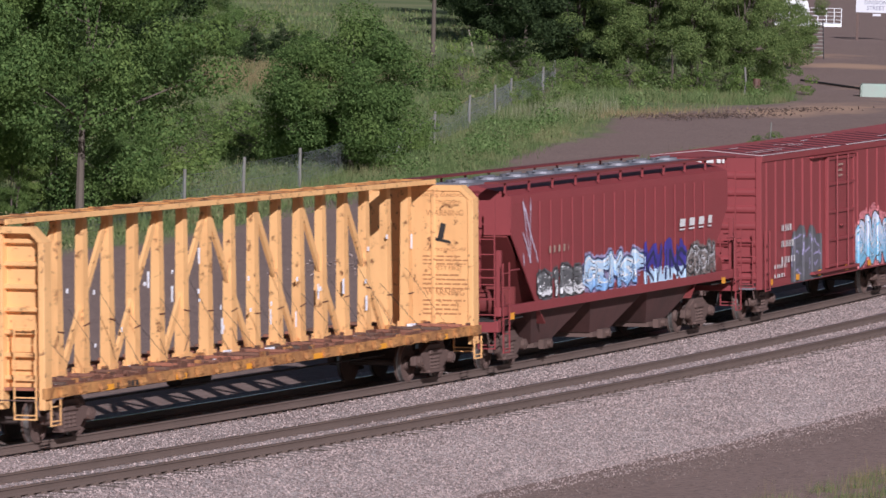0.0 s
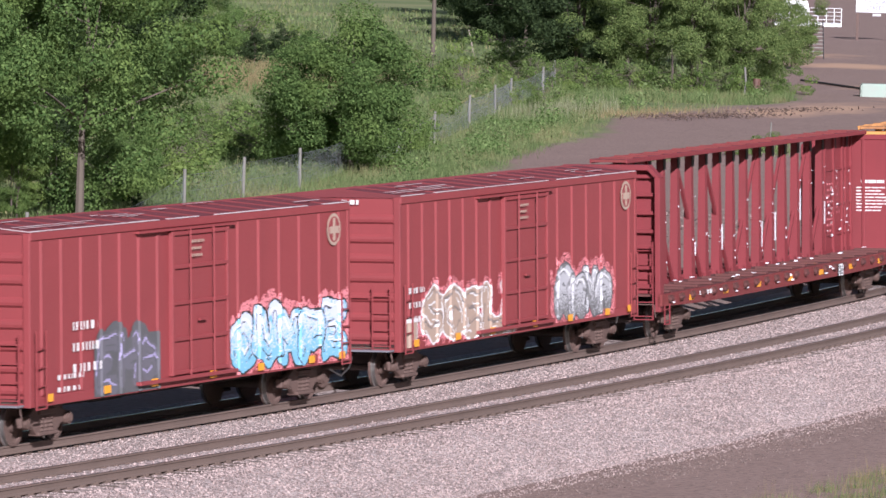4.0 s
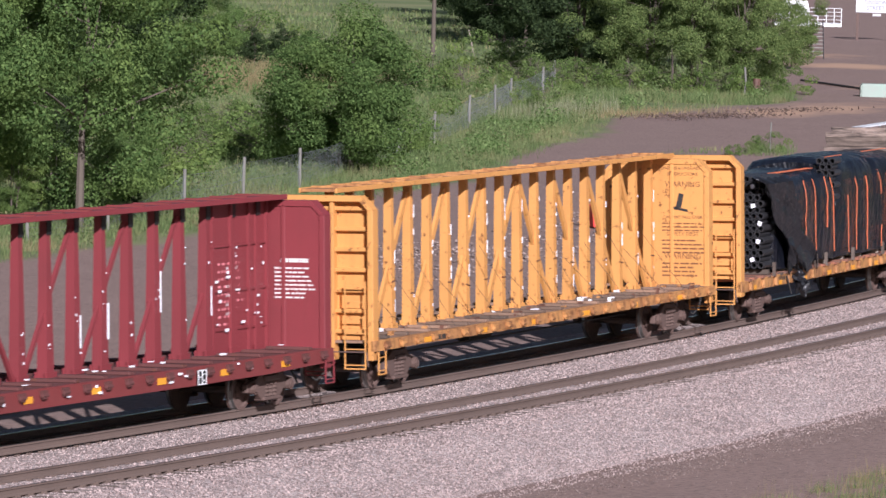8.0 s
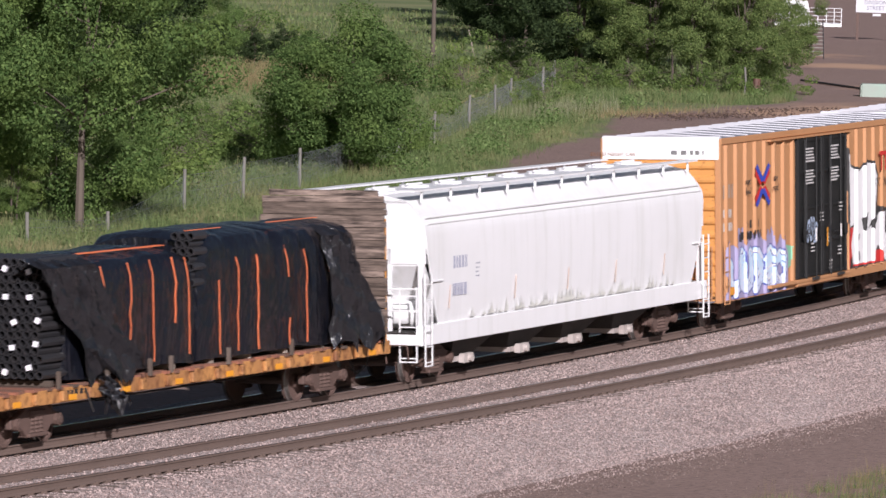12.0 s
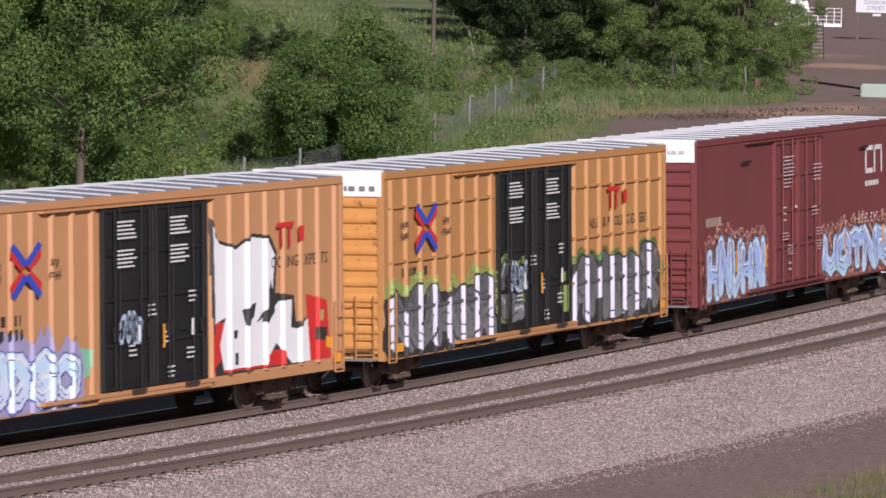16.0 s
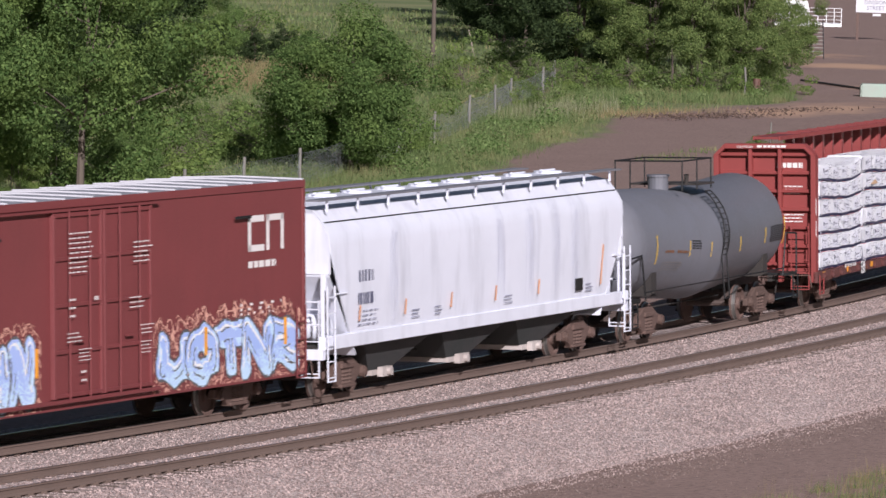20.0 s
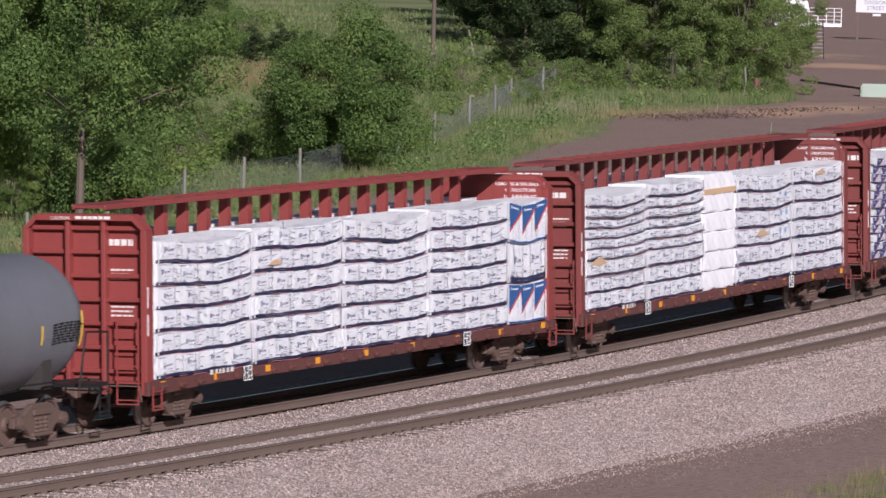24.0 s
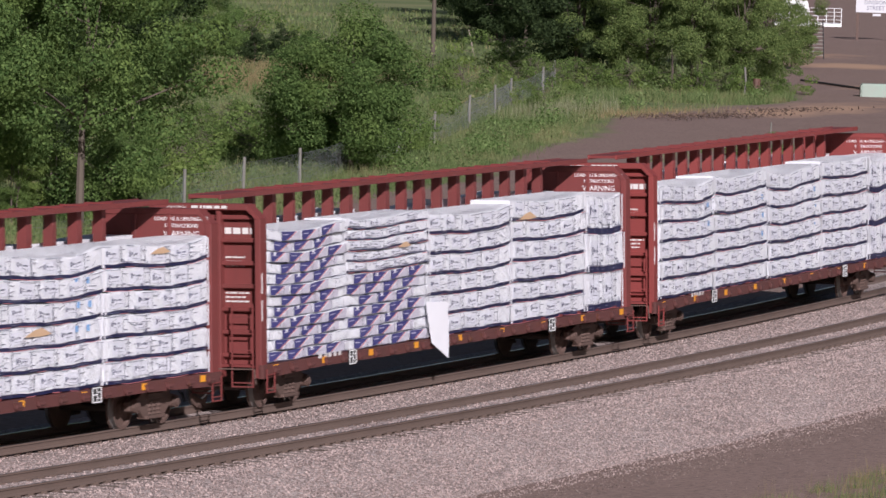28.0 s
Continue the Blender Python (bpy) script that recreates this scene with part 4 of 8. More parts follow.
for c, seed in ((t1, 1), (t2, 2)):
    y = -1.628
    ex = -5.82 if c == t1 else -7.02
    cross_emblem(c, ex, 3.67, -1.71)
    for txt, dx, dz in (("next", -1.28, 0.06), ("load", -1.28, -0.2), ("any", 1.3, 0.06), ("road", 1.3, -0.2)):
        lettering(c, txt, 0.27, ex + dx, -1.7, 3.67 + dz, LETTER_K)
    bar_emblem(c, 5.9 if c == t1 else 5.0, 3.86, -1.708, SPRAY_RED, 0.55)
    if c == t1:
        lettering(c, "OOLING EXPERTS", 0.36, 7.2, y, 3.14, LETTER_K)
    else:
        lettering(c, "RAILCAR POOLING EXPERTS", 0.36, 5.95, y, 3.14, LETTER_K)
    bars(c, LETTER_K, ex - 1.3, 2.78, 1.7, 0.3, 1, y, seed, 0.55, 0.9)
    lettering(c, "EXCESS HEIGHT CAR", 0.13, -9.48, 1.3, 4.56, LETTER_O, (90, 0, -90))
    bars(c, SPRAY_DARK, -0.3, 4.71, 1.25, 0.17, 1, 0, seed, 0.6, 0.8, end=-9.48)
    for k, (xx, zz) in enumerate(((-1.9, 4.5), (0.55, 4.5), (-1.9, 3.9), (0.55, 3.9))):
        bars(c, LETTER_W, xx, zz, 0.95, 0.42, 5, -1.78, seed * 9 + k, 0.9, 0.6)
    for k, (xx, zz) in enumerate(((-0.5, 2.7), (1.4, 2.9), (0.2, 2.1), (-1.4, 1.9), (1.3, 1.7), (0.4, 1.35))):
        bars(c, LETTER_W, xx, zz, 0.4, 0.3, 3, -1.78, seed * 9 + k + 20, 0.8, 0.5)
    reflectors(c, AMBER, (-8.6, 9.0), -1.7, 1.0, 0.36, 0.2)
    again("roof_end_seam", boxmesh("roof_end_seam", 0.1, 3.2, 0.05, SEAM), c, (-9.36, 0, 5.06))
    boxpart("grain_door_sill", c, ORANGE, -2.6, 2.6, -1.74, -1.6, 0.78, 0.95)
T_RIB = (0.2, 0.075)
# gear on the black doors: lock rods, latch boxes, a yellow strip and a faint scrawl
for c, seed in ((t1, 3), (t2, 4)):
    for x in (-2.05, -0.45, 0.45, 2.05):
        rodpart("lock_rod", c, BLACK, [(x, -1.80, 1.0), (x, -1.80, 4.75)], 0.022)
        boxpart("latch_box", c, BLACK, x - 0.09, x + 0.09, -1.83, -1.77, 2.0, 2.3, bevel=0.01)
    for x in (-0.95, 1.55):
        boxpart("lock_handle", c, LETTER_W, x - 0.03, x + 0.03, -1.815, -1.79, 1.95, 2.3)
        boxpart("door_stop", c, UNDER, x - 0.3, x + 0.3, -1.82, -1.77, 0.88, 0.96)
    boxpart("yellow_strip", c, AMBER, 0.18, 0.27, -1.79, -1.782, 1.75, 2.25)
    spray(c, -1.85, 1.9, 1.1, 0.75, 4, (BLACK, BLACK, GREYBLUE, BLACK, BLACK), -1.784, seed=seed, fat=0.7, haze=0, outline=0.02, cell=0.03, label="thin pale blue scrawl")
mural(t1, -8.75, 0.76, 5.3, 1.3, "UUDGO", (PALEBLUE, ICE, BLUE_LINE, LILAC, SPRAY_WHITE), -1.636, TR, T_RIB, 21, 0.2, 0.035, 0.34, drop=0.05, dense=1.0, label="pale blue sprayed lettering on lilac")
painted_shapes(t1, -3.5, 1.2, 0.7, 0.8, [(0, [(-3.4, 1.3), (-2.9, 1.35), (-2.85, 1.9), (-3.35, 1.95)])], (MINT,), -1.628, TR, T_RIB, 0.03, label="mint green sprayed patch")
bars(t1, LETTER_K, -7.9, 2.5, 2.6, 0.28, 1, -1.71, 8, 0.5, 0.9)
painted_shapes(t1, 2.6, 0.8, 6.3, 3.75, [
    (1, [(2.68, 4.4), (3.15, 3.88), (4.0, 3.72), (4.75, 3.95), (5.7, 3.88), (6.05, 3.5), (5.95, 2.6), (6.9, 2.5), (7.0, 1.9), (7.7, 2.0), (8.0, 1.0), (2.9, 0.95), (2.75, 2.0)]),
    (2, [(3.0, 2.1), (3.5, 2.1), (3.3, 1.3), (2.75, 1.0), (2.75, 1.8)]), (2, [(3.3, 1.0), (6.6, 1.0), (6.3, 1.35), (4.2, 1.3)]),
    (2, [(7.5, 2.5), (8.6, 2.3), (8.8, 1.0), (7.7, 1.0)]),
    (0, [(2.76, 4.2), (3.2, 3.8), (4.0, 3.64), (4.8, 3.87), (5.6, 3.8), (5.95, 3.45), (5.8, 2.5), (5.0, 2.0), (5.6, 2.15), (6.1, 2.4), (6.8, 2.4), (6.75, 1.8), (7.1, 1.75), (7.6, 1.95), (7.75, 1.0), (6.8, 1.0), (6.0, 1.5), (5.4, 1.05), (3.4, 1.05), (3.2, 1.6), (3.5, 2.2), (2.85, 2.05)]),
    (1, [(4.3, 2.3), (5.0, 2.45), (4.9, 2.15), (4.5, 1.95)]), (1, [(5.3, 2.0), (5.75, 2.9), (5.95, 2.2), (5.6, 1.95)]), (1, [(3.9, 1.9), (4.1, 1.9), (4.05, 1.7), (3.9, 1.7)]), (1, [(3.95, 1.4), (4.1, 1.4), (4.1, 1.15), (3.95, 1.15)]),
    (3, [(8.1, 2.1), (8.45, 2.1), (8.4, 1.85), (8.1, 1.9)]), (1, [(8.0, 1.75), (8.6, 1.7), (8.6, 1.4), (8.0, 1.45)]), (4, [(8.55, 1.5), (9.0, 1.45), (9.0, 1.2), (8.55, 1.25)])],
    (SPRAY_WHITE, LETTER_K, SPRAY_RED, SPRAY_GREEN, AMBER), -1.62, TR, T_RIB, 0.026, label="tall white sprayed shapes with black outline and red patches")
bars(t1, LETTER_W, -9.2, 3.15, 0.9, 0.7, 2, -1.632, 12, 0.6, 0.8)
bars(t1, SPRAY_TAN, -9.2, 3.8, 1.2, 0.5, 1, -1.632, 13, 0.7, 0.9)
# the last colour is the sun glint painted on the rib flanks
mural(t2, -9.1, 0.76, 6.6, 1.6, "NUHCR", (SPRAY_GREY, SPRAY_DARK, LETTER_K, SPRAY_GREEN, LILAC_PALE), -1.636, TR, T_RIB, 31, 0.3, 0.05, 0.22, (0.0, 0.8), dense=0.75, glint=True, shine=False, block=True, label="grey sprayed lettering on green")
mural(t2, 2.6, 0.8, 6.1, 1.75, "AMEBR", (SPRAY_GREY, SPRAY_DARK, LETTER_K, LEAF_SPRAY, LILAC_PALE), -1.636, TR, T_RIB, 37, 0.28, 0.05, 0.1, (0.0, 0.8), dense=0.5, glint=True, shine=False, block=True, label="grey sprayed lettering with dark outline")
painted_shapes(t2, 8.0, 1.6, 1.2, 1.2, [(0, [(8.1, 1.7), (9.1, 1.75), (9.0, 2.1), (8.7, 2.2), (8.55, 2.7), (8.35, 2.2), (8.05, 2.0)]), (1, [(8.3, 1.8), (8.8, 1.85), (8.5, 2.1)])], (LEAF_SPRAY, SPRAY_GREEN), -1.626, TR, T_RIB, 0.03, label="green sprayed leaf shape")
mural(t2, -2.35, 1.15, 1.5, 1.45, "SE", (SPRAY_GREY, SPRAY_DARK, LETTER_K, SPRAY_GREEN, SILVER), -1.675, (), BR, 38, 0.2, 0.05, 0.14, dense=0.5, label="grey sprayed lettering running on over the door")
for a, b in ((-8.9, -2.9), (2.9, 8.7)):
    boxpart("sprayed_belt", t2, SPRAY_GREY, a, b, -1.684, -1.6805, 1.812, 1.888)
    boxpart("sprayed_belt", t2, SPRAY_GREY, a, b, -1.68, -1.62, 1.8855, 1.889)
for dx in (-2.35, -1.5, 1.75):
    spray(t2, dx, 1.2, 0.6, 1.0, 2, (SPRAY_GREEN, BLACK, SPRAY_GREEN, SPRAY_GREEN, LETTER_W), -1.67, seed=int(40 + 10 * dx), fat=0.5, haze=0.12, outline=0.03, label="green sprayed smear")

# maroon box car with double doors
c1 = boxcar("maroon smooth-sided tall box car with double plug doors", 161.35, 180.2, 7.1, 1.62, 0.72, 5.03, MAROON, MAROON, ROOF, SEAM,
            [], [(-2.6, -0.35), (-0.35, 1.9)], MAROON, CAP_WHITE, peak=0.045)
mural(c1, -8.55, 0.76, 5.1, 1.6, "HNUHN", (PERIWINKLE, PALEBLUE, SPRAY_GREY, PEACH, SPRAY_WHITE), -1.636, seed=41, thick=0.25, haze=0.26, curl=True, fade=(0.1, 0.5), label="periwinkle sprayed lettering with curled peach edging")
mural(c1, 2.3, 0.78, 6.7, 1.4, "UOTNR", (PERIWINKLE, PALEBLUE, SPRAY_GREY, PEACH, SPRAY_WHITE), -1.636, seed=45, thick=0.25, haze=0.26, curl=True, fade=(0.1, 0.5), label="periwinkle sprayed lettering with curled peach edging")
bm = bmesh.new()
for q in ((6.6, 7.4, 4.2, 4.34), (6.6, 6.76, 3.56, 4.34), (6.6, 7.4, 3.56, 3.7), (7.5, 7.66, 3.56, 4.34), (8.22, 8.38, 3.56, 4.34), (7.5, 8.38, 4.2, 4.34)):
    bm.faces.new([bm.verts.new(p) for p in ((q[0], -1.63, q[2]), (q[1], -1.63, q[2]), (q[1], -1.63, q[3]), (q[0], -1.63, q[3]))])
part("white_block_emblem", bm, LETTER_W, c1, "white rounded block emblem")
bars(c1, LETTER_W, 6.6, 3.35, 1.8, 0.2, 1, -1.63, 3, 0.8, 0.9)
bars(c1, SPRAY_TAN, -8.6, 2.98, 1.9, 0.36, 1, -1.63, 4, 0.75, 0.8)
bars(c1, LETTER_W, 6.2, 2.45, 2.4, 0.3, 3, -1.63, 5, 0.3, 0.7)
for k, (xx, zz, w, h2, r) in enumerate(((-2.0, 4.35, 1.1, 0.9, 9), (0.9, 4.05, 1.0, 0.5, 5), (-2.0, 3.0, 0.3, 0.5, 3), (0.7, 2.9, 0.7, 0.3, 3), (-2.1, 2.3, 0.7, 0.25, 3), (1.2, 2.3, 0.7, 0.25, 3),
                                       (-1.6, 1.95, 0.6, 0.3, 4), (1.2, 1.95, 0.6, 0.3, 4), (-0.9, 3.0, 0.25, 0.3, 1), (-1.5, 1.5, 0.3, 0.35, 2))):
    bars(c1, LETTER_W, xx, zz, w, h2, r, -1.78, k, 0.75, 0.32)
reflectors(c1, AMBER, (-9.1, -5.9, -3.2, 0.9, 4.5, 8.4), -1.64, 1.75, 0.14, 0.6)
bars(c1, SILVER, -0.3, 4.78, 1.3, 0.14, 1, 0, 9, 0.7, 0.8, end=-9.49)
for xx in (-5.2, 6.2):
    rodpart("brake_step", c1, BLACK, [(xx - 0.35, -1.72, 4.33), (xx + 0.35, -1.72, 4.33)], 0.035)


# ---------- covered hopper cars ----------
def hopper_y(half_w, roof_half, a):
    """Half width of a smooth hopper side at the share a of its height: a faint bulge, then a knee in to the roof."""
    return half_w - 0.02 + 0.06 * math.sin(math.pi * min(a, 0.9)) - (half_w - roof_half) * max(0.0, (a - 0.78) / 0.22) ** 1.5


def hopper(label, u0, u1, bogie_x, body, dark, curved, ribs=0, top=4.25, sill=1.42, bays=3, walkway=None, deep_sill=0.18, cut=1.5, bay_mat=None, half_w=1.55, tip=0.35, gate_mat=None):
    """Sides between sloping end sheets; a roof with hatches and a running board; bays under the side sill."""
    car = car_base("covered_hopper", label)
    L = u1 - u0
    h = L / 2
    CARS.append((car, (u0 + u1) / 2, bogie_x))
    zl, zt = sill, top
    roof_half = 1.15 if curved else 1.25
    if curved:
        prof = [(hopper_y(half_w, roof_half, a), zl + (zt - zl) * a) for a in (0, 0.12, 0.25, 0.38, 0.5, 0.62, 0.72, 0.8, 0.86, 0.92, 0.97, 1.0)]
    else:
        prof = [(half_w, zl), (half_w, zl + (zt - zl) * 0.62), (half_w, zt - 0.3), (half_w - 0.02, zt - 0.12), (roof_half, zt)]
    # side sheets, with ends that taper in at the bottom
    for s in (-1, 1):
        bm = bmesh.new()
        rows = []
        for y, z in prof:
            f = min(max((z - zl) / (zt - zl), 0), 1)
            inset = cut * max(0.0, 1 - f / 0.55) if not curved else cut * (1 - min(1, f / 0.75)) ** 1.4
            xs = [-h + tip + inset, -h * 0.5, 0, h * 0.5, h - tip - inset]
            rows.append([bm.verts.new((x, s * y, z)) for x in xs])
        for a, b in zip(rows, rows[1:]):
            for i in range(4):
                bm.faces.new((a[i], a[i + 1], b[i + 1], b[i]))
        thicken(bm, 0.03)
        part("side_sheet", bm, body, car, smooth=curved)
        if ribs:
            me = stored(("hopper_rib", label), lambda: side_rib((0.13, 0.022), zt - zl - 0.45, body))
            for x in spaced(-h + 2.9, h - 2.9, ribs):
                again("side_rib", me, car, (x, s * (half_w + 0.012), (zt + zl) / 2 - 0.1), pose(0, 0, 0, 0, 0, 0 if s < 0 else 180))
        boxpart("side_sill", car, body, -h + 0.1, h - 0.1, min(s * (half_w - 0.12), s * (half_w + 0.03)), max(s * (half_w - 0.12), s * (half_w + 0.03)), zl - deep_sill, zl + 0.05, bevel=0.015)
    # end sheets: upper plate and the slope below it
    for s in (-1, 1):
        x = s * (h - tip - 0.03)
        outline = [(-y, z) for y, z in prof if z > zl + (zt - zl) * (0.45 if curved else 0.6)][::-1] + [(y, z) for y, z in prof if z > zl + (zt - zl) * (0.45 if curved else 0.6)]
        outline = [(y * 0.985, z) for y, z in outline]
        bm = bmesh.new()
        ring = sorted(set((round(abs(a), 4), round(b, 4)) for a, b in outline), key=lambda q: q[1])
        poly = [(a, b) for a, b in ring] + [(-a, b) for a, b in reversed(ring)]
        prism(bm, poly, x - 0.03, x + 0.03, "x")
        part("end_sheet", bm, body, car)
        bm = bmesh.new()
        z1, z0 = ring[0][1], 1.0
        run = 1.5 if curved else 2.6
        pts = [(x, z1), (x - s * run, z0), (x - s * run, z0 - 0.05), (x, z1 - 0.05)]
        edge = 0.02 if curved else 0.12
        prism(bm, pts, -half_w + edge, half_w - edge, "y")
        part("slope_sheet", bm, dark, car)
        # end platform, posts and rails
        boxpart("end_sill", car, body, min(s * (h - 0.25), s * h), max(s * (h - 0.25), s * h), -half_w, half_w, 0.95, 1.22, bevel=0.015)
        boxpart("end_platform", car, UNDER, min(s * (h - 2.0), s * h), max(s * (h - 2.0), s * h), -half_w + 0.1, half_w - 0.1, 1.2, 1.25)
        for yy in (-half_w + 0.1, half_w - 0.1):
            boxpart("corner_post", car, body, min(s * (h - 0.42), s * (h - 0.3)), max(s * (h - 0.42), s * (h - 0.3)), yy - 0.06, yy + 0.06, 1.2, zl + (zt - zl) * 0.5, bevel=0.01)
        for z in (1.75, 2.25):
            rodpart("safety_rail", car, body, [(s * (h - 0.05), -half_w + 0.05, z), (s * (h - 0.05), half_w - 0.05, z)], 0.022)
        ladder(car, body, s * (h - 0.05), -half_w + 0.3, 0.55, 2.3 if curved else zt - 0.1, 0.42, "y", 0.36)
        ladder(car, body, s * (h - 0.35), -half_w - 0.09, 0.45, 2.6, 0.42, "x", 0.36)
        rodpart("grab_rail", car, body, [(s * (h - 0.6), -half_w - 0.07, 1.3), (s * (h - 0.6), -half_w - 0.07, 2.4), (s * (h - 1.3), -half_w - 0.07, 2.4)], 0.02)
        bm = bmesh.new()
        tube(bm, (s * (h - 0.95), -half_w + 0.3, 1.6), (s * (h - 0.95), -half_w + 1.15, 1.6), 0.33, 16)
        tube(bm, (s * (h - 0.95), -half_w + 0.24, 1.6), (s * (h - 0.95), -half_w + 0.3, 1.6), 0.26, 16, 0.33)
        part("brake_cylinder", bm, dark if not curved else body, car, smooth=True)
        boxpart("slope_stiffener", car, dark, min(s * (h - 1.75), s * (h - 1.65)), max(s * (h - 1.75), s * (h - 1.65)), -half_w + 0.2, half_w - 0.2, 1.25, 1.95)
        boxpart("end_strut", car, body, min(s * (h - tip - 0.1), s * (h - tip)), max(s * (h - tip - 0.1), s * (h - tip)), -0.75, -0.67, 1.25, zl + (zt - zl) * 0.62)
    # roof, hatches, running board and the rail along its edge
    bm = bmesh.new()
    prism(bm, [(-roof_half, zt - 0.02), (-roof_half * 0.5, zt + 0.12), (roof_half * 0.5, zt + 0.12), (roof_half, zt - 0.02), (roof_half, zt - 0.07), (-roof_half, zt - 0.07)], -h + tip, h - tip, "x")
    part("roof", bm, body, car)
    wk = walkway or GALV
    for s in (-1, 1):
        boxpart("running_board", car, wk, -h + 0.2, h - 0.2, min(s * roof_half * 0.92, s * (roof_half + 0.28)), max(s * roof_half * 0.92, s * (roof_half + 0.28)), zt + 0.2, zt + 0.24)
        me = boxmesh("running_board_bracket", 0.035, 0.05, 0.26, body)
        for x in spaced(-h + 0.8, h - 0.8, 11):
            again("running_board_bracket", me, car, (x, s * (roof_half + 0.2), zt + 0.08))
    bm = bmesh.new()
    tube(bm, (0, 0, 0), (0, 0, 0.1), 0.36, 14)
    box(bm, -0.42, 0.42, -0.04, 0.04, 0.1, 0.14)
    hm = mesh_of(bm, "roof_hatch", body if curved else GALV)
    for x in spaced(-h + 1.6, h - 1.6, 9):
        again("roof_hatch", hm, car, (x, 0, zt + 0.13))
    boxpart("hatch_trough", car, body if curved else GALV, -h + 0.9, h - 0.9, -0.5, 0.5, zt + 0.1, zt + 0.17)
    # discharge bays
    bw = (L - 5.4) / bays
    for i in range(bays):
        xc = -(L - 5.4) / 2 + bw * (i + 0.5)
        bm = bmesh.new()
        a = [bm.verts.new(p) for p in ((xc - bw / 2, -half_w + 0.15, zl - 0.1), (xc + bw / 2, -half_w + 0.15, zl - 0.1), (xc + bw / 2, half_w - 0.15, zl - 0.1), (xc - bw / 2, half_w - 0.15, zl - 0.1))]
        b = [bm.verts.new(p) for p in ((xc - 1.1, -1.0, 0.46), (xc + 0.25, -1.0, 0.46), (xc + 0.25, 1.0, 0.46), (xc - 1.1, 1.0, 0.46))]
        for k in range(4):
            bm.faces.new((a[k], a[(k + 1) % 4], b[(k + 1) % 4], b[k]))
        bm.faces.new(b)
        bm.faces.new(a[::-1])
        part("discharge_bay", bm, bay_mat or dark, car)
        bm = bmesh.new()
        box(bm, xc - 1.05, xc + 0.2, -1.06, 1.06, 0.34, 0.46)
        box(bm, xc - 0.7, xc - 0.1, -1.2, -1.06, 0.3, 0.52)
        tube(bm, (xc - 0.4, -1.3, 0.41), (xc - 0.4, -1.18, 0.41), 0.09, 8)
        part("outlet_gate", bm, gate_mat or CAST_RUST, car)
    underframe(car, h, bogie_x, z=0.95)
    return car


h0 = hopper("oxide-red covered hopper with ribbed sides and sprayed lettering", -30.1, -12.0, 7.05, RED, RED_DARK, False, ribs=17, top=4.28, sill=1.5, bays=3, walkway=RED_DARK, cut=1.7, tip=0.95, bay_mat=BAY_RED)
HR = spaced(-9.05 + 2.9, 9.05 - 2.9, 17)
H_RIB = (0.13, 0.022)
mural(h0, -6.3, 1.54, 3.2, 0.75, "OIRD", (SPRAY_GREY, SPRAY_WHITE, LETTER_K, SPRAY_GREY, SPRAY_DARK), -1.565, HR, H_RIB, 51, 0.13, 0.05, 0.05, (0.25, 0.5), label="black and white sprayed lettering")
mural(h0, -3.05, 1.54, 4.4, 0.9, "GEMSP", (PALEBLUE, SKYBLUE, NAVY, LILAC, SPRAY_WHITE), -1.565, HR, H_RIB, 53, 0.15, 0.045, 0.07, (0.1, 0.6), label="pale blue sprayed lettering")
mural(h0, 1.45, 1.54, 3.2, 0.86, "KVINS", (NAVY, NAVY, PURPLE, PURPLE, NAVY, PALEBLUE), -1.565, HR, H_RIB, 55, 0.055, 0.0, 0.17, drop=0.0, dense=1.0, sway=0.03, label="dark sprayed letters KVINS on violet and blue")
mural(h0, 4.75, 1.54, 2.15, 0.8, "CBBH", (TAUPE, TAUPE, LETTER_K, TAUPE, SILVER), -1.565, HR, H_RIB, 57, 0.09, 0.05, 0.06, label="taupe sprayed lettering with black outline")
mural(h0, -7.35, 2.4, 1.05, 1.7, "NX", (LILAC_PALE, LILAC_PALE, LILAC_PALE, LILAC, LILAC_PALE), -1.565, HR, H_RIB, 59, 0.025, 0.0, 0.0, drop=0.0, lean=-0.35, label="thin white sprayed scrawl")
bm = bmesh.new()
for k in range(4):
    x, w = 4.1 + 0.75 * k, 0.42 if k < 3 else 0.3
    for za, zb, d in ((2.86, 3.06, 0.05), (2.77, 2.81, 0.0)):
        bm.faces.new([bm.verts.new(p) for p in ((x, -1.6, za), (x + w, -1.6, za), (x + w + d, -1.6, zb), (x + d, -1.6, zb))])
part("white_block_mark", bm, LETTER_W, h0, "four slanted white blocks over short lines")["kind"] = "stuff"
bars(h0, SPRAY_TAN, -5.6, 2.85, 1.6, 0.24, 1, -1.6, 5, 0.35, 0.9)
bars(h0, LETTER_W, 0.1, 3.85, 0.9, 0.4, 2, 0, 6, 0.8, 0.7, end=-8.13)
reflectors(h0, AMBER, (-8.2, 7.6), -1.6, 1.3, 0.3, 0.16)

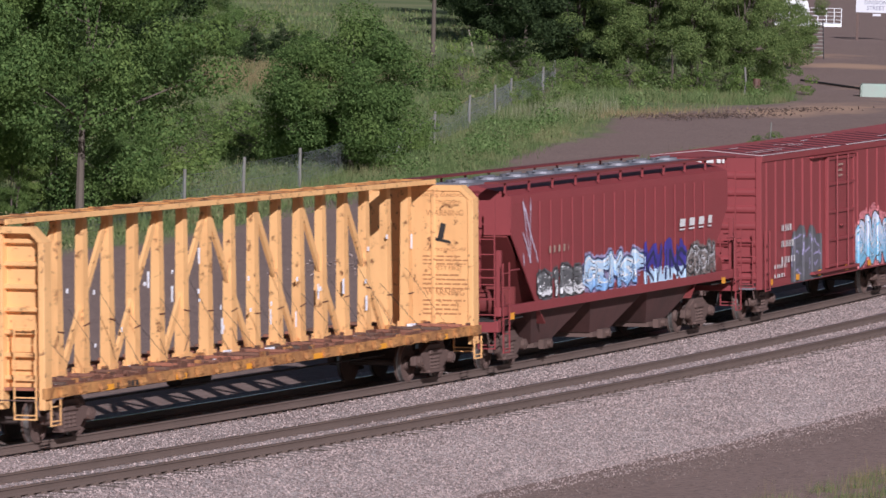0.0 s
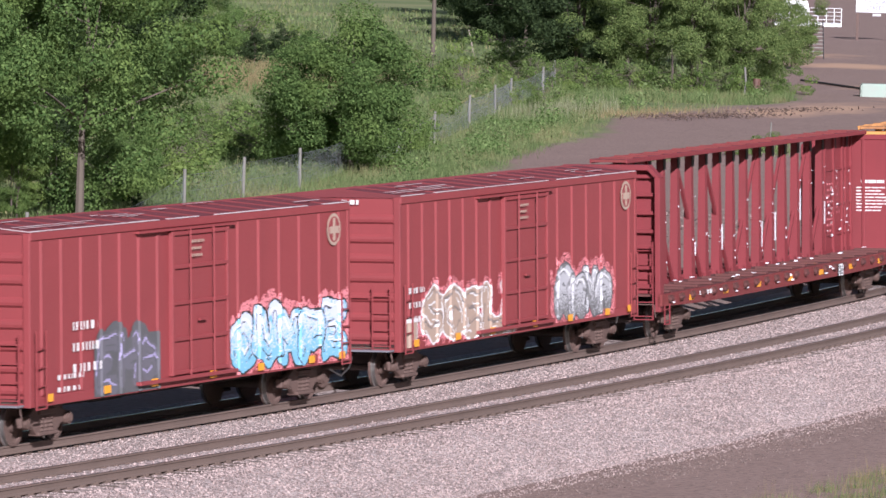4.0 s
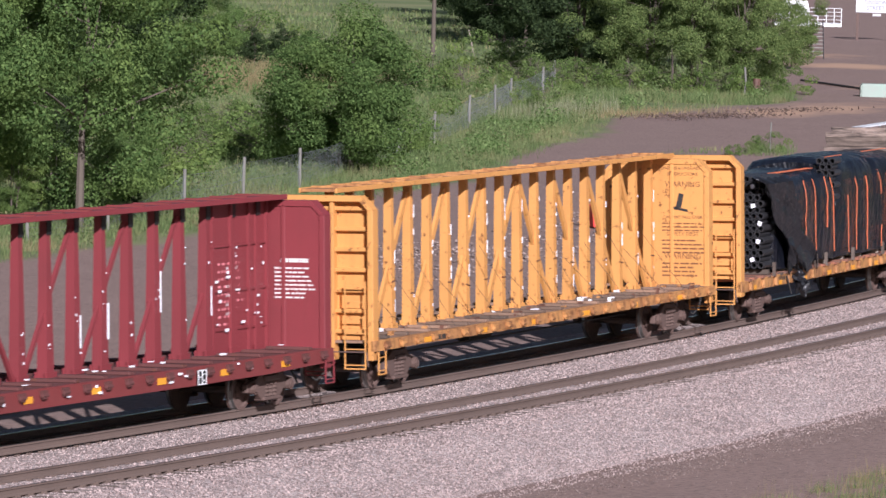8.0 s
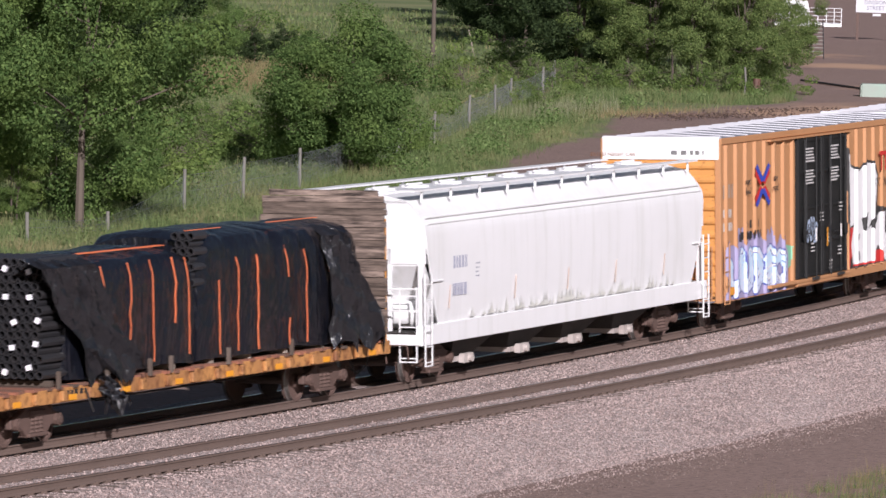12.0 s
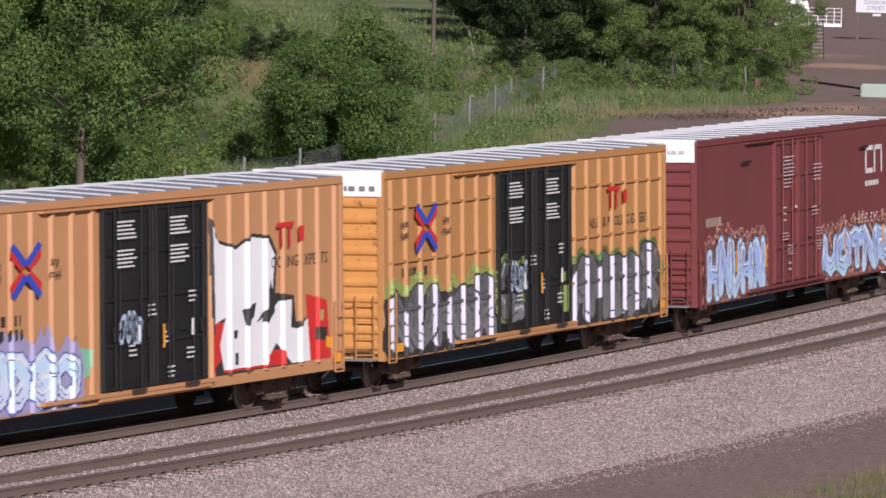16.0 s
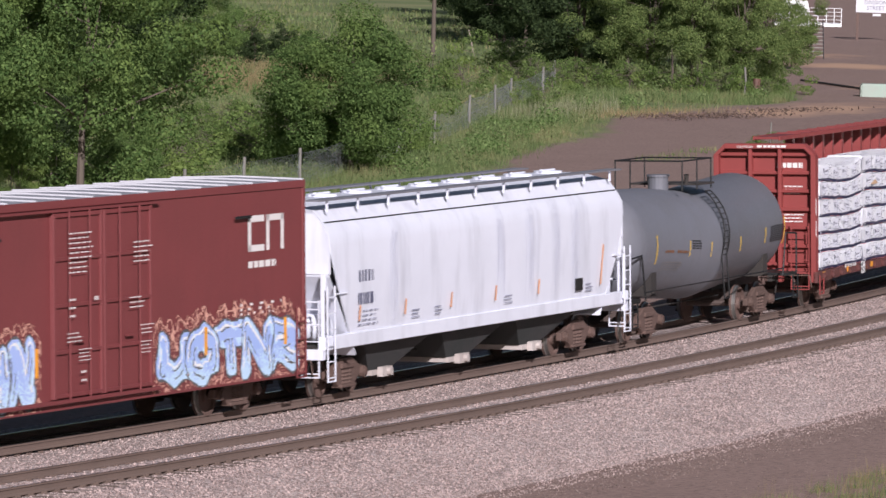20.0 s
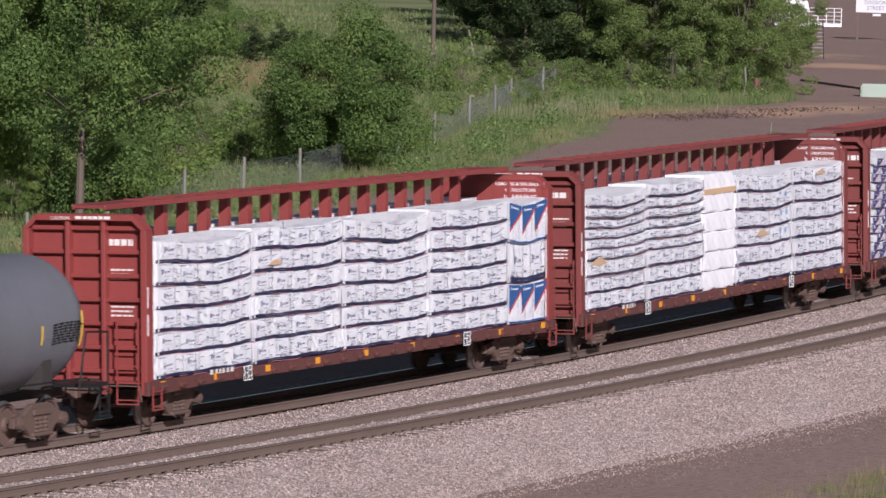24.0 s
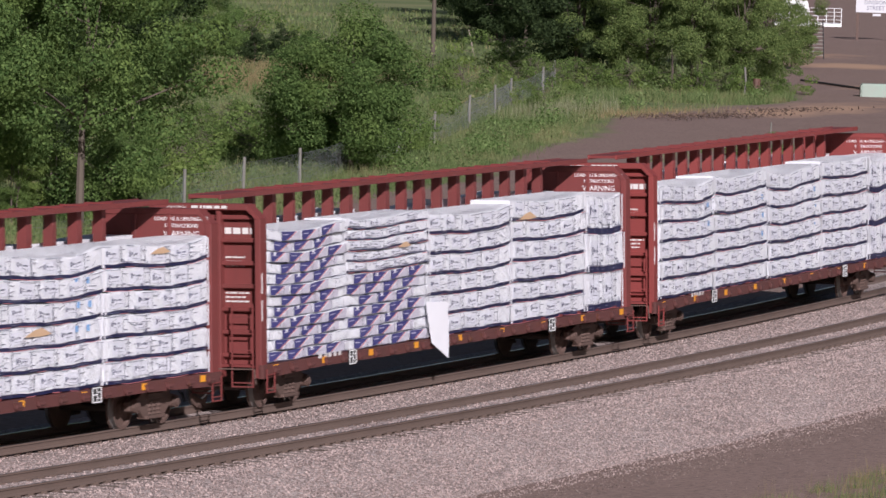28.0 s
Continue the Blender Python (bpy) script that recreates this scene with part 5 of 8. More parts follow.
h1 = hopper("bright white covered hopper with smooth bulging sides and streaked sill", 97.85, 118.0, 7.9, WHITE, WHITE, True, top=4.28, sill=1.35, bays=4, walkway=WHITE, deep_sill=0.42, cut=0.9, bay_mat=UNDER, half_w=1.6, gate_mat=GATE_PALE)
h2 = hopper("dusty white covered hopper with smooth bulging sides and dark bays", 181.2, 200.7, 7.3, WHITE_B, WHITE_B, True, top=4.28, sill=1.42, bays=3, walkway=GALV, deep_sill=0.26, cut=1.25, tip=0.45, bay_mat=BAY_SHADE_GREY, half_w=1.55, gate_mat=GATE_PALE)
for c, hh in ((h1, 10.07), (h2, 9.75)):
    mk = FADED_MARK if c == h1 else SLATE_PRINT
    big = 0.42 if c == h1 else 0.38
    bars(c, mk, -hh + 2.05, 2.92 if c == h1 else 2.86, 1.15, big, 1, -1.645 if c == h1 else -1.592, 3, 0.6, 0.85)
    bars(c, mk, -hh + 2.0, 2.28 if c == h1 else 2.35, 1.3, big, 1, -1.645 if c == h1 else -1.592, 4, 0.6, 0.85)
    bars(c, PALE_PRINT_AND_SHADE, -hh + (3.5 if c == h1 else 2.0), 2.7 if c == h1 else 1.95, 0.3 if c == h1 else 1.3, 0.4, 4, -1.64 if c == h1 else -1.592, 6, 0.6, 0.4)
for k, x in enumerate((-4.6, -3.2, 1.2, 6.6)):
    bars(h2, PALE_PRINT_AND_SHADE, x, 1.8, 0.5, 0.24, 3, -1.596, k, 0.9, 0.4)
FADED_STRIP = paint("sun_faded_orange_strip", (0.74, 0.57, 0.48), amount=0.3, streak=0)
ORANGE_STRIP = paint("orange_strip", (0.7, 0.33, 0.17), amount=0.2, streak=0)
for c, xs, hgt in ((h2, (-7.7, -5.0, -2.2, 0.6, 3.4), 0.36), (h2, (7.7,), 1.0), (h1, (-8.3, -4.0, -0.4, 3.0, 6.6), 0.55)):
    me = boxmesh("reflector", 0.06 if c == h2 else 0.035, 0.01, hgt, ORANGE_STRIP if c == h2 else FADED_STRIP)
    for x in xs:
        again("reflector", me, c, (x, -1.612 if c == h2 else -1.655, 1.72 + hgt / 2), pose(0, 0, 0, 0, 12, 0))
boxpart("black_waist_line", h2, BLACK, -9.2, 9.2, -hopper_y(1.55, 1.15, 0.9) - 0.012, -1.2, 3.985, 4.015)
for z, y in ((3.72, -1.605), (3.86, -1.555)):
    boxpart("seam_line", h1, WHITE, -9.55, 9.55, y - 0.012, y + 0.04, z, z + 0.025)
boxpart("black_plate", h2, BLACK, 5.9, 6.35, -1.618, -1.6, 1.66, 1.96)
# broad soft soot bands that run down the side of the dusty hopper, each of many narrow runs
SOOT_PALE = paint("pale_soot", (0.64, 0.655, 0.74), amount=0.5, streak=0.5, dirt=(0.72, 0.74, 0.82), rough=0.45, run=5.0)
rnd = random.Random(19)
bm = bmesh.new()
for x, w in ((-5.55, 0.3), (1.0, 0.4), (2.95, 0.4), (4.6, 0.3), (6.0, 0.36)):
    for k in range(16):
        xx, half = x + rnd.gauss(0, w * 0.4), rnd.uniform(0.006, 0.03)
        a0, a1 = rnd.uniform(0.02, 0.5), rnd.uniform(0.7, 0.98)
        col = []
        for q in range(7):
            a = a0 + (a1 - a0) * q / 6
            y = -hopper_y(1.55, 1.15, a) - 0.008
            hw = half * math.sin(math.pi * (0.08 + 0.84 * q / 6))
            col.append([bm.verts.new((xx + d, y, 1.42 + 2.86 * a)) for d in (-hw, hw)])
        for p, q in zip(col, col[1:]):
            bm.faces.new((p[0], p[1], q[1], q[0]))
part("soot_band", bm, SOOT_PALE, h2)["kind"] = "stuff"
# green grime with edges of its own along the foot of the white hopper
rnd = random.Random(77)
for c, y, n, lo, hi, mt in ((h1, -1.645, 150, 0.05, 0.4, paint("green_grey_grime", (0.68, 0.685, 0.63), amount=0.9, streak=0.5, dirt=(0.82, 0.82, 0.79))),):
    bm = bmesh.new()
    for k in range(n):
        x, w, top = rnd.choice((rnd.uniform(-7.2, 7.6), rnd.gauss(-3.5, 1.2), rnd.gauss(3.4, 1.6), rnd.gauss(-0.5, 0.8))), rnd.uniform(0.03, 0.14), lo + (hi - lo) * rnd.random() ** 1.8
        zb = 1.45
        bm.faces.new([bm.verts.new(p) for p in ((x, y, zb), (x + w * 2.2, y, zb), (x + w * 1.2, y - 0.012, zb + top * 0.5), (x + w, y - 0.016, zb + top), (x + w * 0.7, y - 0.012, zb + top * 0.5))])
    part("run_down_stain", bm, mt, c)["kind"] = "stuff"


# ---------- centre-beam flat cars ----------
def bulkhead(car, x, s, mat, half_w, z0, z1, z_deck, inner=True, ladder_on=True):
    """An end wall across the deck: two posts, a sheet with ribs outside, chamfered top corners."""
    out = x
    inn = x - s * 0.34
    c = 0.32
    bm = bmesh.new()
    prism(bm, [(-half_w + 0.06, z_deck), (half_w - 0.06, z_deck), (half_w - 0.06, z1 - c), (half_w - c, z1 - 0.05), (-half_w + c, z1 - 0.05), (-half_w + 0.06, z1 - c)], min(inn + s * 0.03, inn + s * 0.07), max(inn + s * 0.03, inn + s * 0.07), "x")
    b = part("bulkhead", bm, mat, car)
    for yy in (-1, 1):
        y = yy * (half_w - 0.07)
        boxpart("bulkhead_post", b, mat, min(inn, out), max(inn, out), y - 0.07, y + 0.07, z0, z1 - c, bevel=0.012)
        boxpart("bulkhead_stud", b, mat, min(inn, out - s * 0.04), max(inn, out - s * 0.04), yy * 0.42 - 0.05, yy * 0.42 + 0.05, z0, z1 - 0.1, bevel=0.012)
        bm = bmesh.new()
        prism(bm, [(yy * half_w, z1 - c), (yy * (half_w - c), z1), (yy * (half_w - c), z1 - 0.14), (yy * (half_w - 0.13), z1 - c)], min(inn, out), max(inn, out), "x")
        part("bulkhead_corner", bm, mat, b)
    boxpart("bulkhead_cap", b, mat, min(inn, out), max(inn, out), -half_w + c, half_w - c, z1 - 0.14, z1, bevel=0.012)
    me = boxmesh("bulkhead_rib", 0.16, 2 * half_w - 0.3, 0.1, mat, bevel=0.02)
    n = 7
    for i in range(n):
        z = z_deck + 0.2 + (z1 - 0.5 - z_deck) * i / (n - 1)
        again("bulkhead_rib", me, b, (inn + s * 0.12, 0, z))
    if ladder_on:
        ladder(car, mat, x + s * 0.05, -half_w + 0.42, z0 - 0.2, z_deck + 1.35, 0.5, "y", 0.36)
    return b


def centerbeam(label, u0, u1, bogie_x, mat, deck_mat, half_w=1.45, z_top=4.62, z_bulk=4.5, chord_half=0.6, posts=16, post_w=(0.3, 0.24), winch_mat=None, panel=None, sag=0.0, cross=True, post_d=(0.12, 0.09), post_in=0.95, zd=1.2, top_mat=None, sill_mat=None, belly=0.8, flip=False, edge=0.3):
    car = car_base("centerbeam_flatcar", label)
    L = u1 - u0
    h = L / 2
    CARS.append((car, (u0 + u1) / 2, bogie_x))
    for s in (-1, 1):
        bm = bmesh.new()
        prism(bm, [(-h, zd - edge), (-h, zd), (h, zd), (h, zd - edge), (h - 3.4, belly + 0.02), (h * 0.4, belly), (-h * 0.4, belly), (-h + 3.4, belly + 0.02)], s * half_w - 0.06, s * half_w + 0.06, "y")
        sill = part("side_sill", bm, sill_mat or top_mat or mat, car, bevel=0.0)
        wm = stored(("winch", (winch_mat or mat).name), lambda: winch(winch_mat or mat))
        for x in spaced(-h + 0.6, h - 0.6, 24):
            again("tie_down_winch", wm, sill, (x, s * (half_w + 0.09), zd - 0.14), pose(0, 0, 0, 0, 0, 0 if s < 0 else 180))
    d = boxpart("deck", car, deck_mat, -h + 0.1, h - 0.1, -half_w + 0.06, half_w - 0.06, zd - 0.06, zd + 0.0)
    me = boxmesh("deck_riser", 0.22, 1.05, 0.07, deck_mat, bevel=0.01)
    for x in spaced(-h + 1.0, h - 1.0, 18):
        for s in (-1, 1):
            again("deck_riser", me, d, (x, s * 0.88, zd + 0.035), pose(0, 0, 0, 0, s * -2, 0))
    for s in (-1, 1):
        bulkhead(car, s * h, s, mat, half_w, 0.75, z_bulk, zd)
    # the centre beam: paired tapered posts, diagonals and the wide top chord
    wb, wt = post_w
    xs = spaced(-h + post_in, h - post_in, posts)

    def post():
        bm = bmesh.new()
        lo, hi = post_d
        a = [bm.verts.new(p) for p in ((-wb / 2, -lo, zd), (wb / 2, -lo, zd), (wb / 2, lo, zd), (-wb / 2, lo, zd))]
        b = [bm.verts.new(p) for p in ((-wt / 2, -hi, z_top - 0.08), (wt / 2, -hi, z_top - 0.08), (wt / 2, hi, z_top - 0.08), (-wt / 2, hi, z_top - 0.08))]
        for k in range(4):
            bm.faces.new((a[k], a[(k + 1) % 4], b[(k + 1) % 4], b[k]))
        bm.faces.new(a[::-1])
        bm.faces.new(b)
        for s in (-1, 1):
            box(bm, -wb / 2 - 0.06, wb / 2 + 0.06, s * lo - 0.03, s * lo + 0.03, zd, zd + 0.12)
        return mesh_of(bm, "centre_post", mat)
    pm = post()
    for i, x in enumerate(xs):
        again("centre_post", pm, car, (x, 0, 0), Matrix.Diagonal((1.45 if i % 2 and post_in > 1 else 1, 1, 1, 1)))
    if cross:
        step = xs[1] - xs[0]
        n = posts - 1
        for i in range(0, n - 1, 2):
            up, bw = (i < n // 2) != flip, 0.06 if flip else 0.1
            xa, xb = (xs[i] + 0.2, xs[i + 2] - 0.1) if up else (xs[i + 2] - 0.2, xs[i] + 0.1)
            bm = bmesh.new()
            prism(bm, [(xa - bw, zd), (xa + bw, zd), (xb + bw, z_top - 0.3), (xb - bw, z_top - 0.3)], -0.04, 0.04, "y")
            part("diagonal_brace", bm, mat, car)
    ch = boxpart("top_chord", car, top_mat or mat, -h + 0.25, h - 0.25, -chord_half, chord_half, z_top - 0.07, z_top, bevel=0.0)
    for s in (-1, 1):
        boxpart("chord_lip", ch, mat, -h + 0.25, h - 0.25, min(s * chord_half, s * (chord_half + 0.05)), max(s * chord_half, s * (chord_half + 0.05)), z_top - 0.1, z_top + 0.015, bevel=0.01)
    me = boxmesh("chord_strap", 0.1, 2 * chord_half, 0.05, top_mat or mat)
    for x in xs:
        again("chord_strap", me, ch, (x, 0, z_top + 0.015))
    if panel:
        for s in (-1, 1):
            boxpart("web_panel", car, mat, min(s * (h - panel), s * (h - 0.4)), max(s * (h - panel), s * (h - 0.4)), -0.06, 0.06, zd, z_top - 0.12)
            for z in (zd + 0.5, 2.55, 3.55):
                boxpart("panel_rib", car, mat, min(s * (h - panel), s * (h - 0.4)), max(s * (h - panel), s * (h - 0.4)), -0.1, -0.06, z, z + 0.05)
            for k in range(4):
                x = s * (h - panel + 0.1 + (panel - 0.6) * k / 3)
                boxpart("panel_stud", car, mat, x - 0.04, x + 0.04, -0.12, -0.06, zd, z_top - 0.12)
    for s in (-1, 1):
        ladder(car, mat, s * (h - 0.3), -half_w - 0.1, 0.42, 0.95, 0.42, "x", 0.3, name="sill_step")
    underframe(car, h, bogie_x)
    return car


def data_plate(car, x, z):
    """A small black plate with a white frame hung on the side sill."""
    p = boxpart("data_plate", car, BLACK, x - 0.2, x + 0.2, -1.56, -1.53, z - 0.16, z + 0.16, label="black plate with white frame")
    bm = bmesh.new()
    for a, b, c, d in ((-0.2, -0.17, -0.16, 0.16), (0.17, 0.2, -0.16, 0.16), (-0.17, 0.17, 0.14, 0.16), (-0.17, 0.17, -0.16, -0.14), (-0.01, 0.02, -0.14, 0.14), (-0.17, -0.01, 0.0, 0.02), (0.05, 0.14, -0.08, -0.06), (0.05, 0.14, 0.05, 0.07)):
        box(bm, x + a, x + b, -1.568, -1.561, z + c, z + d)
    part("plate_frame", bm, CAP_WHITE, p)


def winch(mat):
    bm = bmesh.new()
    prism(bm, [(-0.13, 0.1), (0.13, 0.1), (0.08, -0.07), (-0.08, -0.07)], -0.05, 0.05, "y")
    tube(bm, (-0.12, -0.035, 0.0), (0.12, -0.035, 0.0), 0.042, 8)
    return mesh_of(bm, "tie_down_winch", mat)


y1 = centerbeam("empty warm-yellow centre-beam flat car with rusty deck", -53.55, -31.0, 9.45, YELLOW, DECK, winch_mat=F_YELLOW, sill_mat=F_YELLOW, belly=0.98, edge=0.22, posts=18, post_w=(0.28, 0.2), z_top=4.62, chord_half=0.42, top_mat=F_YELLOW)
r1 = centerbeam("empty oxide-red centre-beam flat car with torn white wrap", 25.9, 48.9, 9.1, RED_DEEP, SILL_GRIME, posts=18, post_w=(0.33, 0.15), z_top=4.62, panel=3.3, chord_half=0.45, top_mat=RED_DARK, winch_mat=SILL_GRIME, flip=True)
y2 = centerbeam("empty amber-yellow centre-beam flat car with dusty deck", 51.15, 74.6, 9.3, YELLOW_B, DECK_GREY, winch_mat=F_YELLOW, belly=0.95, edge=0.24, posts=19, post_w=(0.24, 0.16), z_top=4.64, chord_half=0.42, top_mat=F_YELLOW)

# slack tie-down cables looped round the posts of the empty yellow cars
rnd = random.Random(83)
for c, u0, u1, n, wb in ((y1, -53.55, -31.0, 18, 0.28), (y2, 51.15, 74.6, 19, 0.24)):
    for p in [o for o in c.children if o.name.startswith("centre_post")]:
        z = rnd.uniform(1.95, 2.3)
        w, d, tilt = wb / 2 + 0.005, 0.26, rnd.uniform(-0.06, 0.06)
        x = p.location.x
        yf = -max(v.co.y for v in p.data.vertices if v.co.z < 1.3) * p.scale.y + 0.03
        bm = bmesh.new()
        tube(bm, (x - w, yf, z), (x + w, yf, z + tilt), 0.014, 6)
        tube(bm, (x + w, yf, z + tilt), (x + w + 0.02, -yf, z + tilt + 0.05), 0.014, 6)
        if rnd.random() < 0.55:
            s = rnd.choice((-1, 1))
            tube(bm, (x - s * w, yf, z - 0.35 - rnd.random() * 0.3), (x + s * w, yf, z - 0.75 - rnd.random() * 0.25), 0.01, 5)
        part("tie_down_cable", bm, WINCH_RUST, c, "thin rusty steel cable")

# warning panels on the inner face of the far bulkheads
for c, u0, u1, mt in ((y1, -53.55, -31.0, LETTER_FADED), (y2, 51.15, 74.6, LETTER_O)):
    x = (u1 - u0) / 2 - 0.34 + 0.026
    for txt, z, sz in (("LOADING & UNLOADING", 4.23, 0.112), ("INSTRUCTIONS", 4.07, 0.12), ("WARNING", 3.78, 0.2), ("CAR MAY FALL OVER", 2.95, 0.115), ("SAFETY FIRST", 2.5, 0.15), ("WARNING", 1.9, 0.21)):
        lettering(c, txt, sz, x, -0.72, z, mt, (90, 0, -90))
    bars(c, mt, -0.15, 2.84, 1.25, 0.27, 3, 0, 3, 0.85, 0.5, end=x - 0.002)
    bars(c, mt, -0.15, 2.4, 1.25, 0.42, 4, 0, 4, 0.85, 0.5, end=x - 0.002)
    bars(c, mt, -0.15, 1.8, 1.25, 0.42, 4, 0, 5, 0.85, 0.5, end=x - 0.002)
    bm = bmesh.new()
    for q in (((-0.68, 3.24), (-0.52, 3.2), (-0.62, 3.62), (-0.75, 3.58)), ((-0.42, 3.2), (-0.88, 3.12), (-0.85, 3.19), (-0.47, 3.27))):
        bm.faces.new([bm.verts.new((x - 0.003, a, b)) for a, b in q])
    part("tipping_car_symbol", bm, LETTER_K, c)
    reflectors(c, AMBER, (-8.5, -5.0, -1.5, 2.0, 5.5, 9.0), -1.52, 1.05, 0.5, 0.12)
x = 11.5 - 0.34 + 0.026
bars(r1, LETTER_W, -0.35, 3.2, 0.9, 0.16, 1, 0, 8, 0.9, 0.7, end=x)
bars(r1, LETTER_W, -0.2, 3.0, 1.05, 0.75, 8, 0, 9, 0.85, 0.5, end=x)
bars(r1, SPRAY_PINK, 8.6, 3.2, 1.3, 1.5, 9, -0.066, 61, 0.5, 0.4)
bars(r1, LETTER_W, 9.0, 3.1, 0.6, 1.2, 6, -0.068, 62, 0.4, 0.4)
# torn strips of wrap stapled to the red posts, scraps on the deck and sill, thin black boxes at the post tops under the
# chord
rnd = random.Random(8)
bm = bmesh.new()
for i, px in enumerate(spaced(-11.5 + 0.95, 11.5 - 0.95, 18)):
    for k in range(rnd.randint(2, 4)):
        z, x0, w = rnd.uniform(1.4, 3.7), px + rnd.uniform(-0.15, 0.1), rnd.uniform(0.02, 0.07)
        box(bm, x0, x0 + w, -0.135, -0.127, z, z + rnd.uniform(0.015, 0.06))
    if i in (2, 5, 7, 10, 11, 13, 15):
        x0, z = px + rnd.uniform(-0.02, 0.1), rnd.uniform(1.6, 2.3)
        box(bm, x0, x0 + rnd.uniform(0.05, 0.09), -0.137, -0.129, z, z + rnd.uniform(0.35, 1.0))
for k in range(18):
    x, y = rnd.uniform(-11, 11), rnd.uniform(-1.35, -0.3)
    box(bm, x, x + rnd.uniform(0.04, 0.18), y, y + rnd.uniform(0.03, 0.1), 1.28, 1.29 + rnd.uniform(0, 0.03))
for k in range(14):
    x, z = rnd.uniform(-11, 11), rnd.uniform(0.92, 1.14)
    box(bm, x, x + rnd.uniform(0.03, 0.14), -1.57, -1.525, z, z + rnd.uniform(0.02, 0.06))
for k in range(16):
    x, z = rnd.uniform(8.3, 10.9), rnd.uniform(1.5, 3.1)
    box(bm, x, x + rnd.uniform(0.04, 0.2), -0.13, -0.122, z, z + rnd.uniform(0.03, 0.07))
black_top = boxmesh("post_pad", 0.2, 0.02, 0.34, BLACK)
for px in spaced(-11.5 + 0.95, 11.5 - 0.95, 18):
    again("post_pad", black_top, r1, (px, -0.108, 4.36))
torn = part("torn_wrap_strips", bm, WRAP_PLAIN, r1, "torn white plastic strips")
torn["kind"] = "stuff"
bm = bmesh.new()
for i, px in enumerate(spaced(-11.28 + 0.95, 11.28 - 0.95, 17)):
    for k in range(rnd.randint(1, 3)):
        z = rnd.uniform(1.5, 3.4)
        x0 = px + rnd.uniform(-0.18, 0.1)
        box(bm, x0, x0 + rnd.uniform(0.05, 0.1), -0.14, -0.13, z, z + rnd.choice((0.08, 0.1, 0.1, 0.35)))
part("torn_wrap_strips", bm, WRAP_PLAIN, y1, "torn white plastic strips")["kind"] = "stuff"
data_plate(r1, 4.82, 0.97)
bm = bmesh.new()
for i, px in enumerate(spaced(-11.72 + 0.95, 11.72 - 0.95, 19)):
    for k in range(rnd.randint(3, 6)):
        z = rnd.uniform(1.5, 3.9)
        box(bm, px + 0.07, px + rnd.uniform(0.1, 0.13), -0.118, -0.108, z, z + rnd.choice((0.05, 0.08, 0.15, 0.3)))
part("torn_wrap_strips", bm, WRAP_PLAIN, y2, "torn white plastic strips")["kind"] = "stuff"
bars(y2, LETTER_O, 0.9, 4.22, 0.9, 0.1, 1, 0, 3, 0.8, 0.8, end=-11.725 + 0.26)
bars(y2, LETTER_O, 0.9, 3.72, 0.9, 0.4, 4, 0, 4, 0.8, 0.4, end=-11.725 + 0.26)
bars(y2, LETTER_O, 0.9, 2.9, 0.9, 0.4, 4, 0, 5, 0.8, 0.4, end=-11.725 + 0.26)
# splinters, rust flakes and scraps on the decks
rnd = random.Random(31)
for c, hh in ((y1, 11.0), (y2, 11.4)):
    for mt, n, what in ((WINCH_RUST, 130 if c == y1 else 25, "rust flakes and dark splinters"), (WRAP_PLAIN, 8, "white scraps of wrap"), (F_YELLOW, 40 if c == y1 else 12, "loose blocks and flaked paint")):
        bm = bmesh.new()
        for k in range(n):
            x, y = rnd.uniform(-hh, hh), rnd.uniform(-1.5, -0.2)
            box(bm, x, x + rnd.uniform(0.05, 0.4), y, y + rnd.uniform(0.03, 0.12), 1.2, 1.22 + rnd.uniform(0.01, 0.09))
        part("deck_litter", bm, mt, c, what)["kind"] = "stuff"
for c in (y1, y2):
    for k, px in enumerate(spaced(-9.5, 9.5, 14)):
        bm = bmesh.new()
        tube(bm, (px, -1.42, 1.25), (px + 0.5, -0.12, 2.3 + 0.3 * (k % 3)), 0.006, 4)
        part("slack_tie_cable", bm, UNDER, c, "thin slack steel cable")
for c, hh in ((r1, 11.5), (y2, 11.72), (y1, 11.27)):
    bars(c, LETTER_K if c != r1 else LETTER_W, -hh + 3.2, 1.12, 1.6, 0.16, 1, -1.515, 4, 0.7, 0.9)
reflectors(r1, AMBER, (-9, -6, -3, 0, 3, 6, 9), -1.52, 1.0, 0.4, 0.14)

